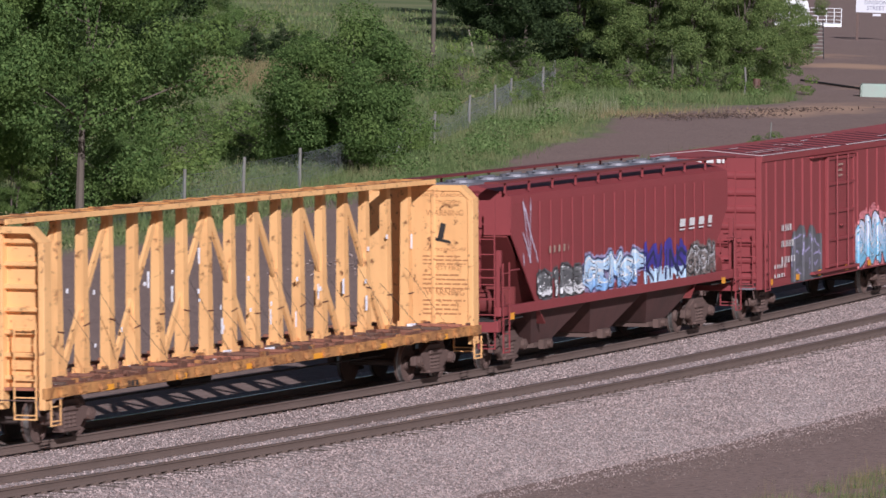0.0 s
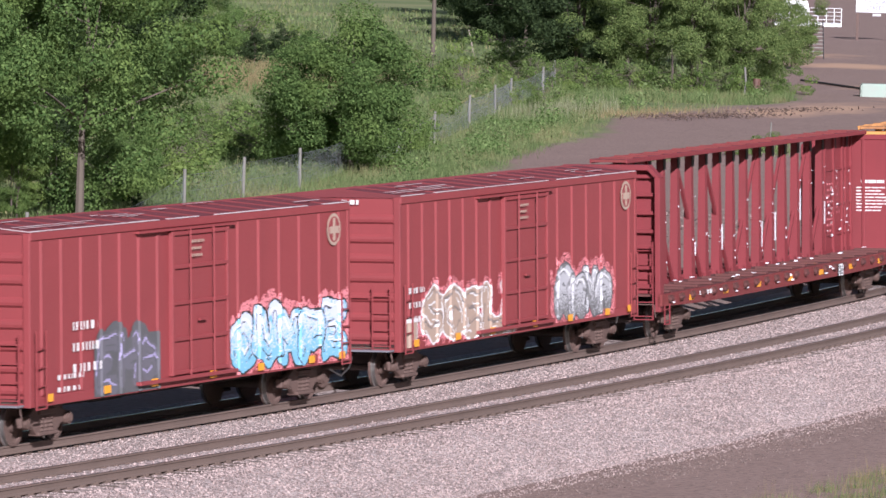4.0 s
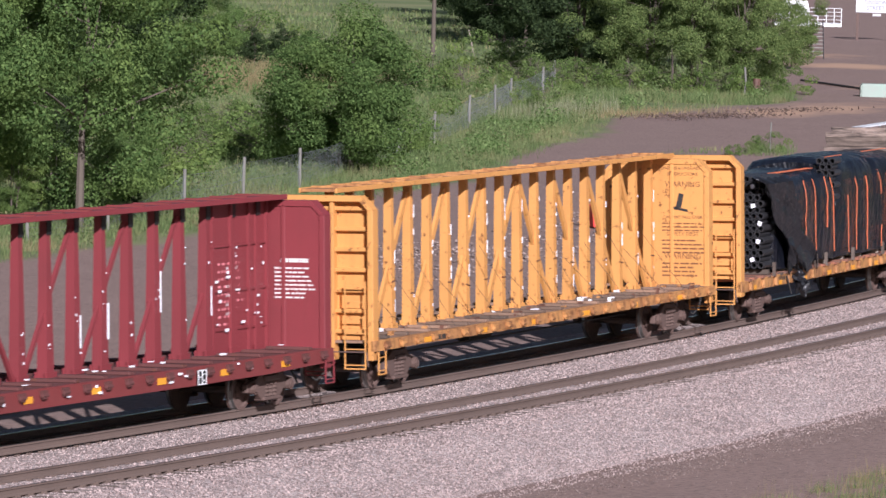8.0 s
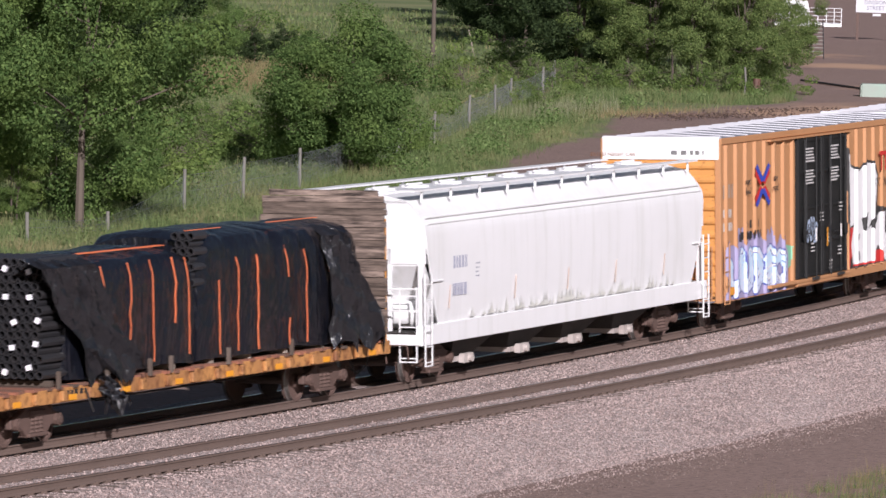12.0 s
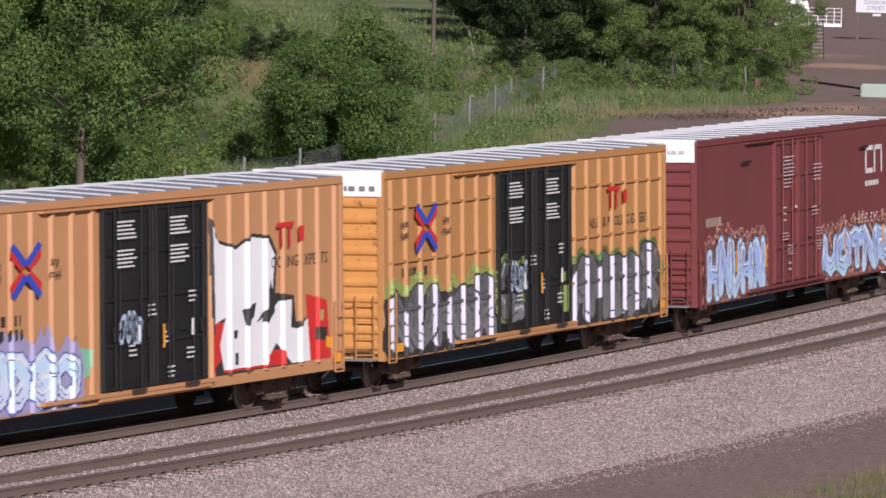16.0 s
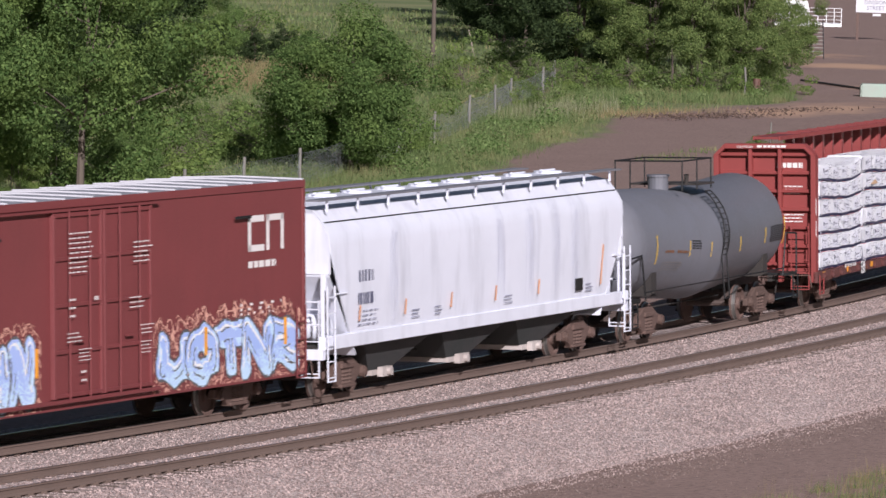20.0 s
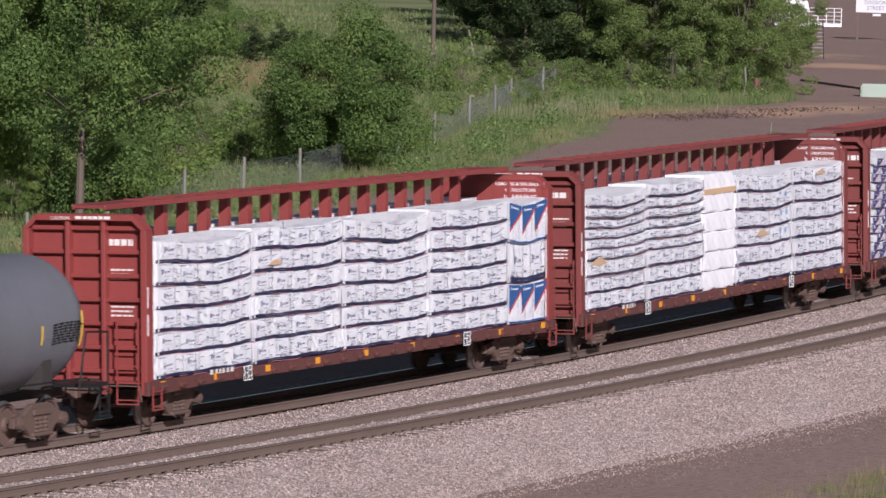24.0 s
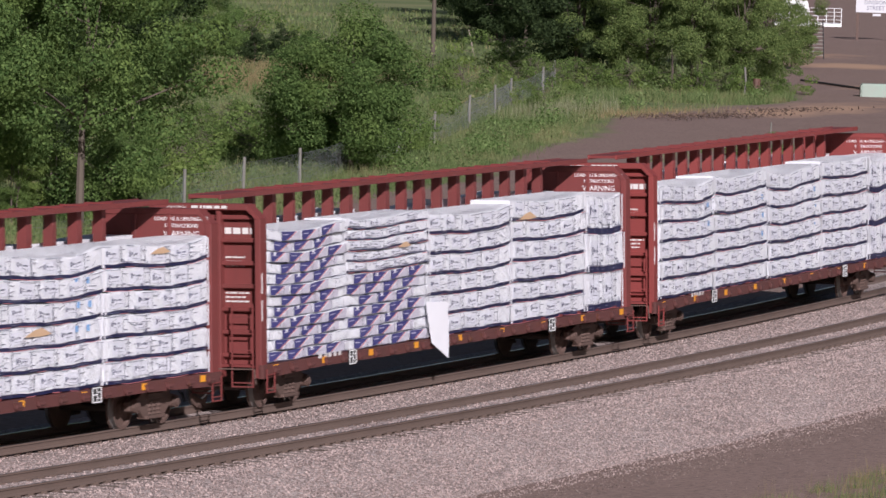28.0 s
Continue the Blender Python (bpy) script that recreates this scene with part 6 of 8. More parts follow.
# ---------- loaded red centre-beam cars ----------
KS = ((217.0, 239.9, BRIGHT_RED), (241.75, 264.75, RUST_RED), (266.8, 289.7, RUST_RED), (291.4, 314.3, BRIGHT_RED))
kcars = []
for i, (a, b, m) in enumerate(KS):
    k = centerbeam(("bright red", "brown-red", "brown-red", "bright red")[i] + " centre-beam flat car stacked with wrapped lumber", a, b, 9.15, m, RED_DARK, posts=17, post_w=(0.2, 0.15), z_top=4.74, z_bulk=4.56, zd=1.04, chord_half=0.34, top_mat=RED_DARK, sill_mat=SILL_GRIME, winch_mat=SILL_GRIME, cross=False, post_in=2.7, post_d=(0.15, 0.11), panel=0)
    kcars.append(k)
    x = (b - a) / 2 - 0.34 + 0.026
    for txt, z, sz in (("LOADING & UNLOADING", 4.3, 0.112), ("INSTRUCTIONS", 4.15, 0.115), ("WARNING", 3.95, 0.18)):
        lettering(k, txt, sz, x, -0.72, z, CAP_WHITE, (90, 0, -90))
    xe = -(b - a) / 2
    lettering(k, "CAUTION", 0.1, xe - 0.004, 0.55, 4.44, LETTER_W, (90, 0, -90))
    bars(k, LETTER_W, 0.2, 4.52, 0.9, 0.1, 1, 0, i, 0.8, 0.8, end=xe - 0.004)
    bars(k, LETTER_W, -0.3, 4.03, 0.95, 0.19, 1, 0, i + 3, 0.8, 0.9, end=xe + 0.26)
    bars(k, LETTER_W, -0.5, 3.4, 0.6, 0.28, 3, 0, i + 5, 0.8, 0.5, end=xe + 0.26)
    bars(k, LETTER_W, -0.5, 2.62, 0.7, 0.28, 3, 0, i + 7, 0.8, 0.5, end=xe + 0.26)
    reflectors(k, AMBER, spaced(-10.8, 10.6, 9), -1.52, 0.95, 0.24, 0.14)
    data_plate(k, 5.73, 0.92)
    data_plate(k, -6.6, 0.92)
    bars(k, LETTER_W, xe + 3.0, 1.1, 1.4, 0.14, 1, -1.515, i, 0.6, 0.9)
    for z in (2.0, 2.6):
        boxpart("post_stripe", k, CAP_WHITE, xe + 0.05, xe + 0.09, -1.458, -1.452, z, z + 0.45)


def bundle_mesh(length, height, style, seed, droop, lean):
    """A wrapped lumber pack lying along x, near face towards -y: drooping edges, a printed band along the bottom, seams, straps and marks."""
    rnd = random.Random(seed)
    bm = bmesh.new()
    n, depth = 22, 1.03
    ph = [rnd.uniform(0, 6.28) for _ in range(4)]

    def sag(x, f=1.0):
        low, high = droop
        d = low + (high - low) * f
        return -d * math.sin(math.pi * x / length) + lean * d * math.sin(2 * math.pi * x / length) + 0.011 * math.sin(x * 3.3 + ph[1]) + 0.006 * math.sin(x * 9 + ph[2])

    def bulge(x, z):
        return 0.012 * math.sin(x * 5.1 + ph[3] + 3 * z) + 0.009 * math.sin(x * 13 + ph[1] + 9 * z)
    hb = (0.165 if height > 0.37 else 0.2) * height if style in ("band", "text") else 0.05
    rows = []
    for i in range(n + 1):
        x = length * i / n
        e = 0.03 if i in (0, n) else 0.0
        pts = ((depth, 0.01), (depth, height - 0.015), (0.5, height - 0.01 + sag(x)), (0.05, height - 0.006 + sag(x)), (e + bulge(x, 0.9) + 0.004, height - 0.03 + sag(x)), (e + bulge(x, 0.5) - 0.008, height * 0.55 + sag(x, 0.5)), (e + bulge(x, 0.2) - 0.01, hb + sag(x, 0.1)), (e + 0.006, 0.004 + sag(x, 0.0)))
        rows.append([bm.verts.new((x, y, z)) for y, z in pts])
    m = len(rows[0])
    for a, b in zip(rows, rows[1:]):
        for k in range(m):
            f = bm.faces.new((a[k], a[(k + 1) % m], b[(k + 1) % m], b[k]))
            if style in ("band", "text") and k == 6:
                f.material_index = 1
    bm.faces.new(rows[0])
    bm.faces.new(rows[-1][::-1])

    def flat(pts, mi, out=0.034):
        f = bm.faces.new([bm.verts.new((x, -out, z + sag(x, z / height))) for x, z in pts])
        f.material_index = mi

    def oblong(x0, x1, z0, z1, mi, out=0.034):
        flat(((x0, z0), (x1, z0), (x1, z1), (x0, z1)), mi, out)

    def line(z0, z1, mi, out=0.03, keep=1.0):
        for k in range(14):
            if rnd.random() < keep:
                oblong(length * k / 14, length * (k + 1) / 14, z0, z1, mi, out)
    if style in ("band", "text"):
        x = rnd.uniform(0.1, 0.35)
        while x < length - 0.75:
            w = rnd.uniform(0.42, 0.52)
            top, low = height * rnd.uniform(0.82, 0.9), hb + height * 0.1
            flat(((x - 0.05, low), (x + w + 0.1, low + 0.02), (x + w + 0.06, top), (x - 0.02, top - 0.02)), 5, 0.032)
            zc = height * rnd.uniform(0.52, 0.62)
            t = (0.11 * height + 0.012) * rnd.uniform(0.75, 1.05)
            ink = 2 if rnd.random() < 0.85 else 7
            oblong(x + 0.02, x + 0.09, zc - 0.8 * t, zc + 1.1 * t, ink)
            oblong(x + 0.12, x + 0.18, zc - 0.2 * t, zc + 0.7 * t, ink)
            oblong(x + 0.22, x + 0.26, zc - 0.4 * t, zc + 0.4 * t, ink)
            oblong(x + 0.3, x + w - 0.04, zc - 0.2 * t, zc + 0.4 * t, ink)
            oblong(x + 0.16, x + w, zc - 1.4 * t, zc - 1.25 * t, 7)
            if height > 0.35:
                oblong(x + w + 0.16, x + w + 0.3, height * 0.3, height * 0.34, 2)
                oblong(x + w + 0.16, x + w + 0.36, height * 0.74, height * 0.77, 2)
            oblong(x + w + 0.12, x + w + 0.135, hb, height - 0.02, 7, 0.033)
            x += rnd.uniform(0.98, 1.2)
        line(0.0, 0.009, 10, 0.026, 0.55)
        line(hb * 0.5, hb * 0.6, 7, 0.03, 0.25)
        line(hb * 1.08, hb * 1.18, 7, 0.031, 0.6)
        line(height - 0.045, height - 0.033, 7, 0.03, 0.4)
        if style == "text":
            line(0.03, 0.05, 2, 0.031, 0.8)
            line(height * 0.3, height * 0.36, 2, 0.031, 0.4)
    elif style == "logo":
        x = 0.04 + 0.33 * (seed % 3)
        while x < length - 1.1:
            j = rnd.uniform(-0.04, 0.04)
            zl, zh = 0.1 * height, 0.92 * height
            flat(((x, zl), (x + 0.22 + j, zl), (x + 0.74 + j, zh), (x, zh)), 8)
            flat(((x + 0.24 + j, zl), (x + 0.3 + j, zl), (x + 0.82 + j, zh), (x + 0.76 + j, zh)), 10, 0.035)
            flat(((x + 0.38 + j, zl), (x + 1.0, zl), (x + 1.0, zh), (x + 0.9 + j, zh)), 9)
            oblong(x + 0.07, x + 0.34, height * 0.6, height * 0.68, 9, 0.038)
            if rnd.random() < 0.3:
                flat(((x + 0.1, height * 0.9), (x + 0.3, height * 0.94), (x + 0.22, height * 0.6)), 6, 0.039)
            x += rnd.uniform(1.04, 1.12)
        line(0.0, 0.014, 2, 0.022, 0.8)
        line(height - 0.03, height - 0.02, 7, 0.03, 0.4)
    elif style == "tall":
        x = 0.0
        while x < length - 0.5:
            flat(((x, height * 0.32), (x, height * 0.97), (x + 0.75, height * 0.97), (x + 0.75, height * 0.86)), 3)
            flat(((x, height * 0.25), (x, height * 0.32), (x + 0.75, height * 0.86), (x + 0.75, height * 0.79)), 4, 0.036)
            oblong(x + 0.1, x + 0.16, height * 0.84, height * 0.91, 0, 0.037)
            oblong(x + 0.2, x + 0.55, height * 0.85, height * 0.89, 0, 0.037)
            flat(((x + 0.3, height * 0.06), (x + 0.6, height * 0.06), (x + 0.6, height * 0.5)), 5, 0.036)
            x += 0.8
        line(0.02, 0.07, 3)
    if style in ("band", "text"):
        # wrap creases painted as thin slanted strips, grey shade beside white highlight
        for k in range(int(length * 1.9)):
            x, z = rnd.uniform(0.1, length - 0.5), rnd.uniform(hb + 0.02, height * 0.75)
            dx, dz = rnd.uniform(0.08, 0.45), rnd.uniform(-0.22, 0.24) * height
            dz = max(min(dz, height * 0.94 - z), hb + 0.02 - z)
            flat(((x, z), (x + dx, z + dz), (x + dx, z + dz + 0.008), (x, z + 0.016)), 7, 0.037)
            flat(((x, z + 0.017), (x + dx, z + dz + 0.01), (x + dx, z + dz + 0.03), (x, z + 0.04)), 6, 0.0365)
        # small grey triangles draw the shade of tucks above the band
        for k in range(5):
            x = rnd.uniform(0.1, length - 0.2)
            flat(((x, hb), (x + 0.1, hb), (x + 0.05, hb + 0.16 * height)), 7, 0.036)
    if style != "plain":
        oblong(0.0, 0.07, 0.02, height - 0.03, 6, 0.026)
        oblong(length - 0.07, length, 0.02, height - 0.03, 6, 0.026)
        # straps and seams that run on over the top
        for k in range(1, 5):
            x = length * k / 5 + rnd.uniform(-0.2, 0.2)
            oblong(x, x + 0.018, 0.02, height - 0.02, 2, 0.036)
            bm.faces.new([bm.verts.new((x + dx, y, height + 0.004 + sag(x))) for dx, y in ((0, -0.02), (0.02, -0.02), (0.02, 1.0), (0, 1.0))]).material_index = 2
        for y in (0.25, 0.55, 0.8):
            for k in range(8):
                xa, xb = length * k / 8, length * (k + 1) / 8
                bm.faces.new([bm.verts.new((x, yy, height + 0.003 + sag(x))) for x, yy in ((xa, y), (xb, y), (xb, y + 0.02), (xa, y + 0.02))]).material_index = 5
    if style == "plain":
        mats = [WRAP_PLAIN]
    else:
        mats = [WRAP, NAVY, SLATE_PRINT, BLUE, SPRAY_RED, LAVENDER, WRAP_PLAIN, PALE_PRINT_AND_SHADE, NAVY_PALE, LAV_DEEP, SPRAY_PINK]
    return mesh_of(bm, "lumber_pack", mats, smooth=False)


def tear_mesh():
    bm = bmesh.new()
    prism(bm, [(-0.55, 0.0), (-0.1, 0.16), (0.2, 0.2), (0.6, 0.02), (0.2, -0.02)], -0.004, 0.004, "y")
    return mesh_of(bm, "torn_wrap_gap", KRAFT)


def stack(load, x0, x1, tiers, style, z0=1.06, z1=4.02, seed=0, both=True, y=-1.42):
    """Packs in tiers; style is one name or one for each tier. The droop grows from the deck up."""
    rnd = random.Random(seed)
    parts = tiers if isinstance(tiers, tuple) else (1.0,) * tiers
    unit = (z1 - z0) / sum(parts)
    tiers = len(parts)
    full, lean = (rnd.uniform(0.07, 0.15), rnd.uniform(-0.5, 0.5)) if style != "plain" else (0.0, 0.0)
    z = z0
    for t in range(tiers):
        ht = unit * parts[t]
        st = style if isinstance(style, str) else style[min(t, len(style) - 1)]
        droop = (full * t / tiers, full * (t + 1) / tiers)
        me = bundle_mesh(x1 - x0 - 0.04, ht - 0.002, st, seed * 13 + t, droop, lean)
        again("lumber_pack", me, load, (x0 + 0.02 + rnd.uniform(-0.05, 0.05), y + rnd.uniform(-0.03, 0.02), z), pose(0, 0, 0, 0, 0, rnd.uniform(-0.3, 0.3)))
        if both:
            again("lumber_pack", me, load, (x1 - 0.02, -y, z), pose(0, 0, 0, 0, 0, 180))
        z += ht


loads = []
for i, (a, b, m) in enumerate(KS):
    ld = new("lumber_load")
    ld.empty_display_size = 0.5
    tagged(ld, "white plastic-wrapped lumber packs with navy bands, stacked in tiers", "lumber load", "loads on the train")
    CARS.append((ld, (a + b) / 2, 9.15))
    loads.append(ld)


def loc(i, u):
    return u - (KS[i][0] + KS[i][1]) / 2


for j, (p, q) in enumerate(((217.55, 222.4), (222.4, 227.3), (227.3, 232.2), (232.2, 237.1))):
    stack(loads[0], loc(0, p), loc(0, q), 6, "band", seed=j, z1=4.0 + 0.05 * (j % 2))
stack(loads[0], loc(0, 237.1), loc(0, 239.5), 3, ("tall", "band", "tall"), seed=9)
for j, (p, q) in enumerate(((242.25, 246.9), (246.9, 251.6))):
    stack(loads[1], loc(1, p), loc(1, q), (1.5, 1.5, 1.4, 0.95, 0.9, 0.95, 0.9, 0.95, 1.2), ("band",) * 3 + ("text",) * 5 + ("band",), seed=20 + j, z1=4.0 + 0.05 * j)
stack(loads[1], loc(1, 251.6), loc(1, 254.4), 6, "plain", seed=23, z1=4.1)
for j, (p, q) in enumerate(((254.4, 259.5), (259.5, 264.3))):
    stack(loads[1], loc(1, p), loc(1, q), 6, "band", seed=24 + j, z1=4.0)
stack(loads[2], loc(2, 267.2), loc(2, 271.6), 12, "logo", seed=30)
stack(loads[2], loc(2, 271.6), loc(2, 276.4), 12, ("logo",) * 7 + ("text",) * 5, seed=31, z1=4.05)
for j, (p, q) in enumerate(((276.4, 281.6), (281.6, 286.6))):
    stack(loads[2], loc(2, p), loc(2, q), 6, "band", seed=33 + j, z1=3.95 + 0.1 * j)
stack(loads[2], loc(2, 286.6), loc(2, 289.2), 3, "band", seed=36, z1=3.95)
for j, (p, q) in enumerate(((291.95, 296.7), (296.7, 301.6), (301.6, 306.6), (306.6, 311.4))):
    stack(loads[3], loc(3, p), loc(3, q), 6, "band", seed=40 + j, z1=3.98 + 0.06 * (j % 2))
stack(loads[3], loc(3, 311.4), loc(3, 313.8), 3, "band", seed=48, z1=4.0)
me = stored("tear", lambda: tear_mesh())
for i, u, z, sc in ((1, 256.6, 2.28, 1.0), (1, 262.0, 3.72, 0.8), (1, 243.0, 2.2, 1.2), (2, 282.6, 3.55, 1.0), (2, 274.9, 3.25, 0.7), (0, 223.5, 3.2, 0.7)):
    again("torn_wrap_gap", me, loads[i], (loc(i, u), -1.475, z), Matrix.Diagonal((sc, 1, 0.8 * sc, 1)), "bare pale lumber in a tear")
dab = boxmesh("blue_paint_dab", 0.12, 0.006, 0.13, SKYBLUE)
for i, u in ((1, 258.3), (1, 258.8), (3, 296.0), (3, 305.9), (3, 300.9)):
    for k in range(2, 5):
        again("blue_paint_dab", dab, loads[i], (loc(i, u) + 0.08 * (k % 2), -1.466, 1.35 + 0.49 * k))
# bare lumber under a torn cover, and a loose flap of wrap
boxpart("bare_lumber_end", loads[1], KRAFT, loc(1, 251.65), loc(1, 254.35), -1.462, -1.3, 3.56, 3.7)
bm = bmesh.new()
fx = loc(2, 276.1)
vs = [bm.verts.new(p) for p in ((fx, -1.5, 1.9), (fx + 1.25, -1.53, 1.85), (fx + 1.15, -1.6, 0.95), (fx + 0.95, -1.66, 0.55), (fx + 0.1, -1.6, 0.95))]
bm.faces.new(vs)
thicken(bm, 0.01)
part("loose_wrap_flap", bm, WRAP_PLAIN, loads[2], "loose hanging flap of white wrap")

# ---------- bulkhead flat car with pipe load ----------
f1 = car_base("bulkhead_flatcar", "yellow bulkhead flat car with plank end wall and worn deck")
FA, FB = 76.95, 96.5
FH = (FB - FA) / 2
CARS.append((f1, (FA + FB) / 2, 7.0))
for s in (-1, 1):
    sl = boxpart("side_sill", f1, F_YELLOW, -FH, FH, min(s * 1.34, s * 1.46), max(s * 1.34, s * 1.46), 0.86, 1.16, bevel=0.012)
    pk = boxmesh("stake_pocket", 0.2, 0.09, 0.22, F_YELLOW, bevel=0.015)
    for x in spaced(-FH + 0.8, FH - 0.6, 16):
        again("stake_pocket", pk, sl, (x, s * 1.5, 1.0))
me = stored("plank", lambda: mesh_of((lambda bm: (box(bm, -0.11, 0.11, -1.43, 1.43, -0.03, 0.03), bm)[1])(bmesh.new()), "deck_plank", DECK))
for x in spaced(-FH + 0.5, FH - 0.4, 80):
    again("deck_plank", me, f1, (x, 0.09 * math.sin(37 * x), 1.17 + 0.012 * math.sin(51 * x)), pose(0, 0, 0, 0, 0, 1.5 * math.sin(71 * x)))
bulkhead(f1, -FH, -1, YELLOW_B, 1.45, 0.75, 4.5, 1.2)
# plank end wall with chamfered top
wall_rnd = random.Random(21)
for k in range(24):
    z = 1.2 + 0.142 * k
    inset = max(0.0, (z - 4.3) * 1.1)
    again("wall_plank", boxmesh("wall_plank", 0.07, round(3.1 - 2 * inset, 2), 0.138, WALL_PLANK, bevel=0.008), f1, (FH - 0.42 + wall_rnd.uniform(-0.015, 0.015), wall_rnd.uniform(-0.04, 0.04), z + 0.07), pose(0, 0, 0, wall_rnd.uniform(-0.5, 0.5), 0, 0))
boxpart("wall_backing", f1, UNDER, FH - 0.38, FH - 0.365, -1.5, 1.5, 1.2, 4.4)
for yy in (-1.36, -0.5, 0.5, 1.36):
    boxpart("wall_post", f1, YELLOW_B, FH - 0.36, FH - 0.1, yy - 0.07, yy + 0.07, 0.9, 3.95, bevel=0.012)
bars(f1, LETTER_K, -FH + 3.4, 1.1, 1.3, 0.15, 1, -1.465, 3, 0.7, 0.9)
reflectors(f1, AMBER, spaced(-FH + 1.2, FH - 1.0, 8), -1.475, 0.95, 0.35, 0.12)
rodpart("chain", f1, UNDER, [(-FH + 4.2, -1.5, 1.1), (-FH + 4.4, -1.58, 0.6)], 0.02)
underframe(f1, FH, 7.0)

pipes = new("pipe_load")
pipes.empty_display_size = 0.5
tagged(pipes, "black plastic pipes in stacks under torn black film with orange straps", "pipe load", "loads on the train")
CARS.append((pipes, (FA + FB) / 2, 7.0))


def pipe_block(x0, x1, z0, z1, y0, y1):
    """Open pipe ends in rows, honeycombed."""
    d = 0.19
    me = stored(("pipe", round(x1 - x0, 1)), lambda: pipe_mesh(x1 - x0))
    r = 0
    z = z0 + d / 2
    while z < z1:
        y = y0 + d / 2 + (r % 2) * d / 2
        while y < y1 - d / 2:
            again("pipe", me, pipes, (x0, y, z))
            y += d
        z += d * 0.87
        r += 1


def pipe_mesh(length):
    bm = bmesh.new()
    n = 8
    rings = []
    for x, r in ((length, 0.094), (0.0, 0.094), (0.0, 0.07), (0.35, 0.07)):
        rings.append([bm.verts.new((x, r * math.cos(2 * math.pi * k / n), r * math.sin(2 * math.pi * k / n))) for k in range(n)])
    for a, b in zip(rings, rings[1:]):
        for k in range(n):
            bm.faces.new((a[k], a[(k + 1) % n], b[(k + 1) % n], b[k]))
    bm.faces.new(rings[-1])
    return mesh_of(bm, "pipe", PIPE)


pipe_block(-FH + 2.7, -FH + 4.4, 1.35, 3.8, -1.3, 1.3)
# spacer blocks between the layers, seen as pale squares
me = boxmesh("spacer_block", 0.08, 0.1, 0.11, WRAP_PLAIN)
for z in (1.55, 2.05, 2.55, 3.05, 3.6):
    for y in (-1.1, -0.55, 0.0, 0.55, 1.1):
        again("spacer_block", me, pipes, (-FH + 2.67, y + 0.12 * math.sin(9 * z), z + 0.05 * math.sin(17 * y + z)), pose(0, 0, 0, 25 * math.sin(5 * y + 3 * z), 0, 0))


def fold(x, seed):
    return 0.035 * math.sin(x * 3.1 + seed) + 0.035 * math.sin(x * 1.3 + 2 * seed) + 0.012 * math.sin(x * 8.3)


def smooth_top(z, yh):
    return max(0.0, z - 3.2) / 0.5


def film(x0, x1, z1, y_half, seed, name="plastic_film_cover"):
    """A draped film over a pipe stack, with folds and a rounded top."""
    rnd = random.Random(seed)
    bm = bmesh.new()
    nx = max(6, int((x1 - x0) / 0.16))
    prof = [(-y_half - 0.02, 1.3), (-y_half - 0.05, 1.9), (-y_half - 0.06, 2.6), (-y_half - 0.04, 3.1), (-y_half, z1 - 0.4), (-y_half + 0.07, z1 - 0.2), (-y_half + 0.2, z1 - 0.06), (-y_half + 0.45, z1), (-0.5, z1 + 0.08), (-0.15, z1 + 0.1)]
    prof = prof + [(-y, z) for y, z in reversed(prof)]
    rows = []
    for i in range(nx + 1):
        x = x0 + (x1 - x0) * i / nx
        tuck = 0.12 * max(0, 1 - min(i, nx - i) / 2.5)
        rows.append([bm.verts.new((x, (y - fold(x + 0.12 * z, seed) * (1 if y < 0 else -1)) * (1 - 0.5 * tuck), z + rnd.uniform(-0.012, 0.012) + 0.6 * fold(x * 0.8, seed + 1) - tuck * (z > 2))) for y, z in prof])
    for a, b in zip(rows, rows[1:]):
        for k in range(len(prof) - 1):
            bm.faces.new((a[k], a[k + 1], b[k + 1], b[k]))
    bm.faces.new(rows[0])
    bm.faces.new(rows[-1][::-1])
    return part(name, bm, TARP, pipes, smooth=True)


film(-FH + 3.7, -FH + 9.7, 3.7, 1.34, 4)
film(-FH + 9.8, -FH + 13.9, 3.97, 1.4, 5)
film(-FH + 13.6, -FH + 18.0, 3.93, 1.36, 7)
pipe_block(-FH + 9.55, -FH + 10.2, 2.9, 4.05, -1.4, -0.75)


def curtain(x_top, x_low, w_top, w_low, z_top, z_low, seed, label=""):
    """A loose torn sheet hanging down the near side in deep folds."""
    rnd = random.Random(seed)
    bm = bmesh.new()
    g = []
    for i in range(15):
        row = []
        for j in range(13):
            f = j / 12
            x = (x_top + w_top * i / 14) * (1 - f) + (x_low + w_low * i / 14) * f
            ragged = 0.25 * math.sin(i * 2.3 + seed) * f ** 6
            y = -1.5 - 0.09 * math.sin(i * 1.7 + 0.8 * j + seed) - 0.05 * math.sin(i * 0.6 - 1.3 * j) - 0.12 * f - rnd.uniform(0, 0.03)
            if j == 0:
                y = -1.15
            row.append(bm.verts.new((-FH + x + rnd.uniform(-0.05, 0.05), y, z_top + (z_low - z_top) * f - ragged)))
        g.append(row)
    for i in range(14):
        for j in range(12):
            bm.faces.new((g[i][j], g[i][j + 1], g[i + 1][j + 1], g[i + 1][j]))
    thicken(bm, 0.01)
    part("torn_film_edge", bm, TARP_TORN, pipes, label, smooth=True)


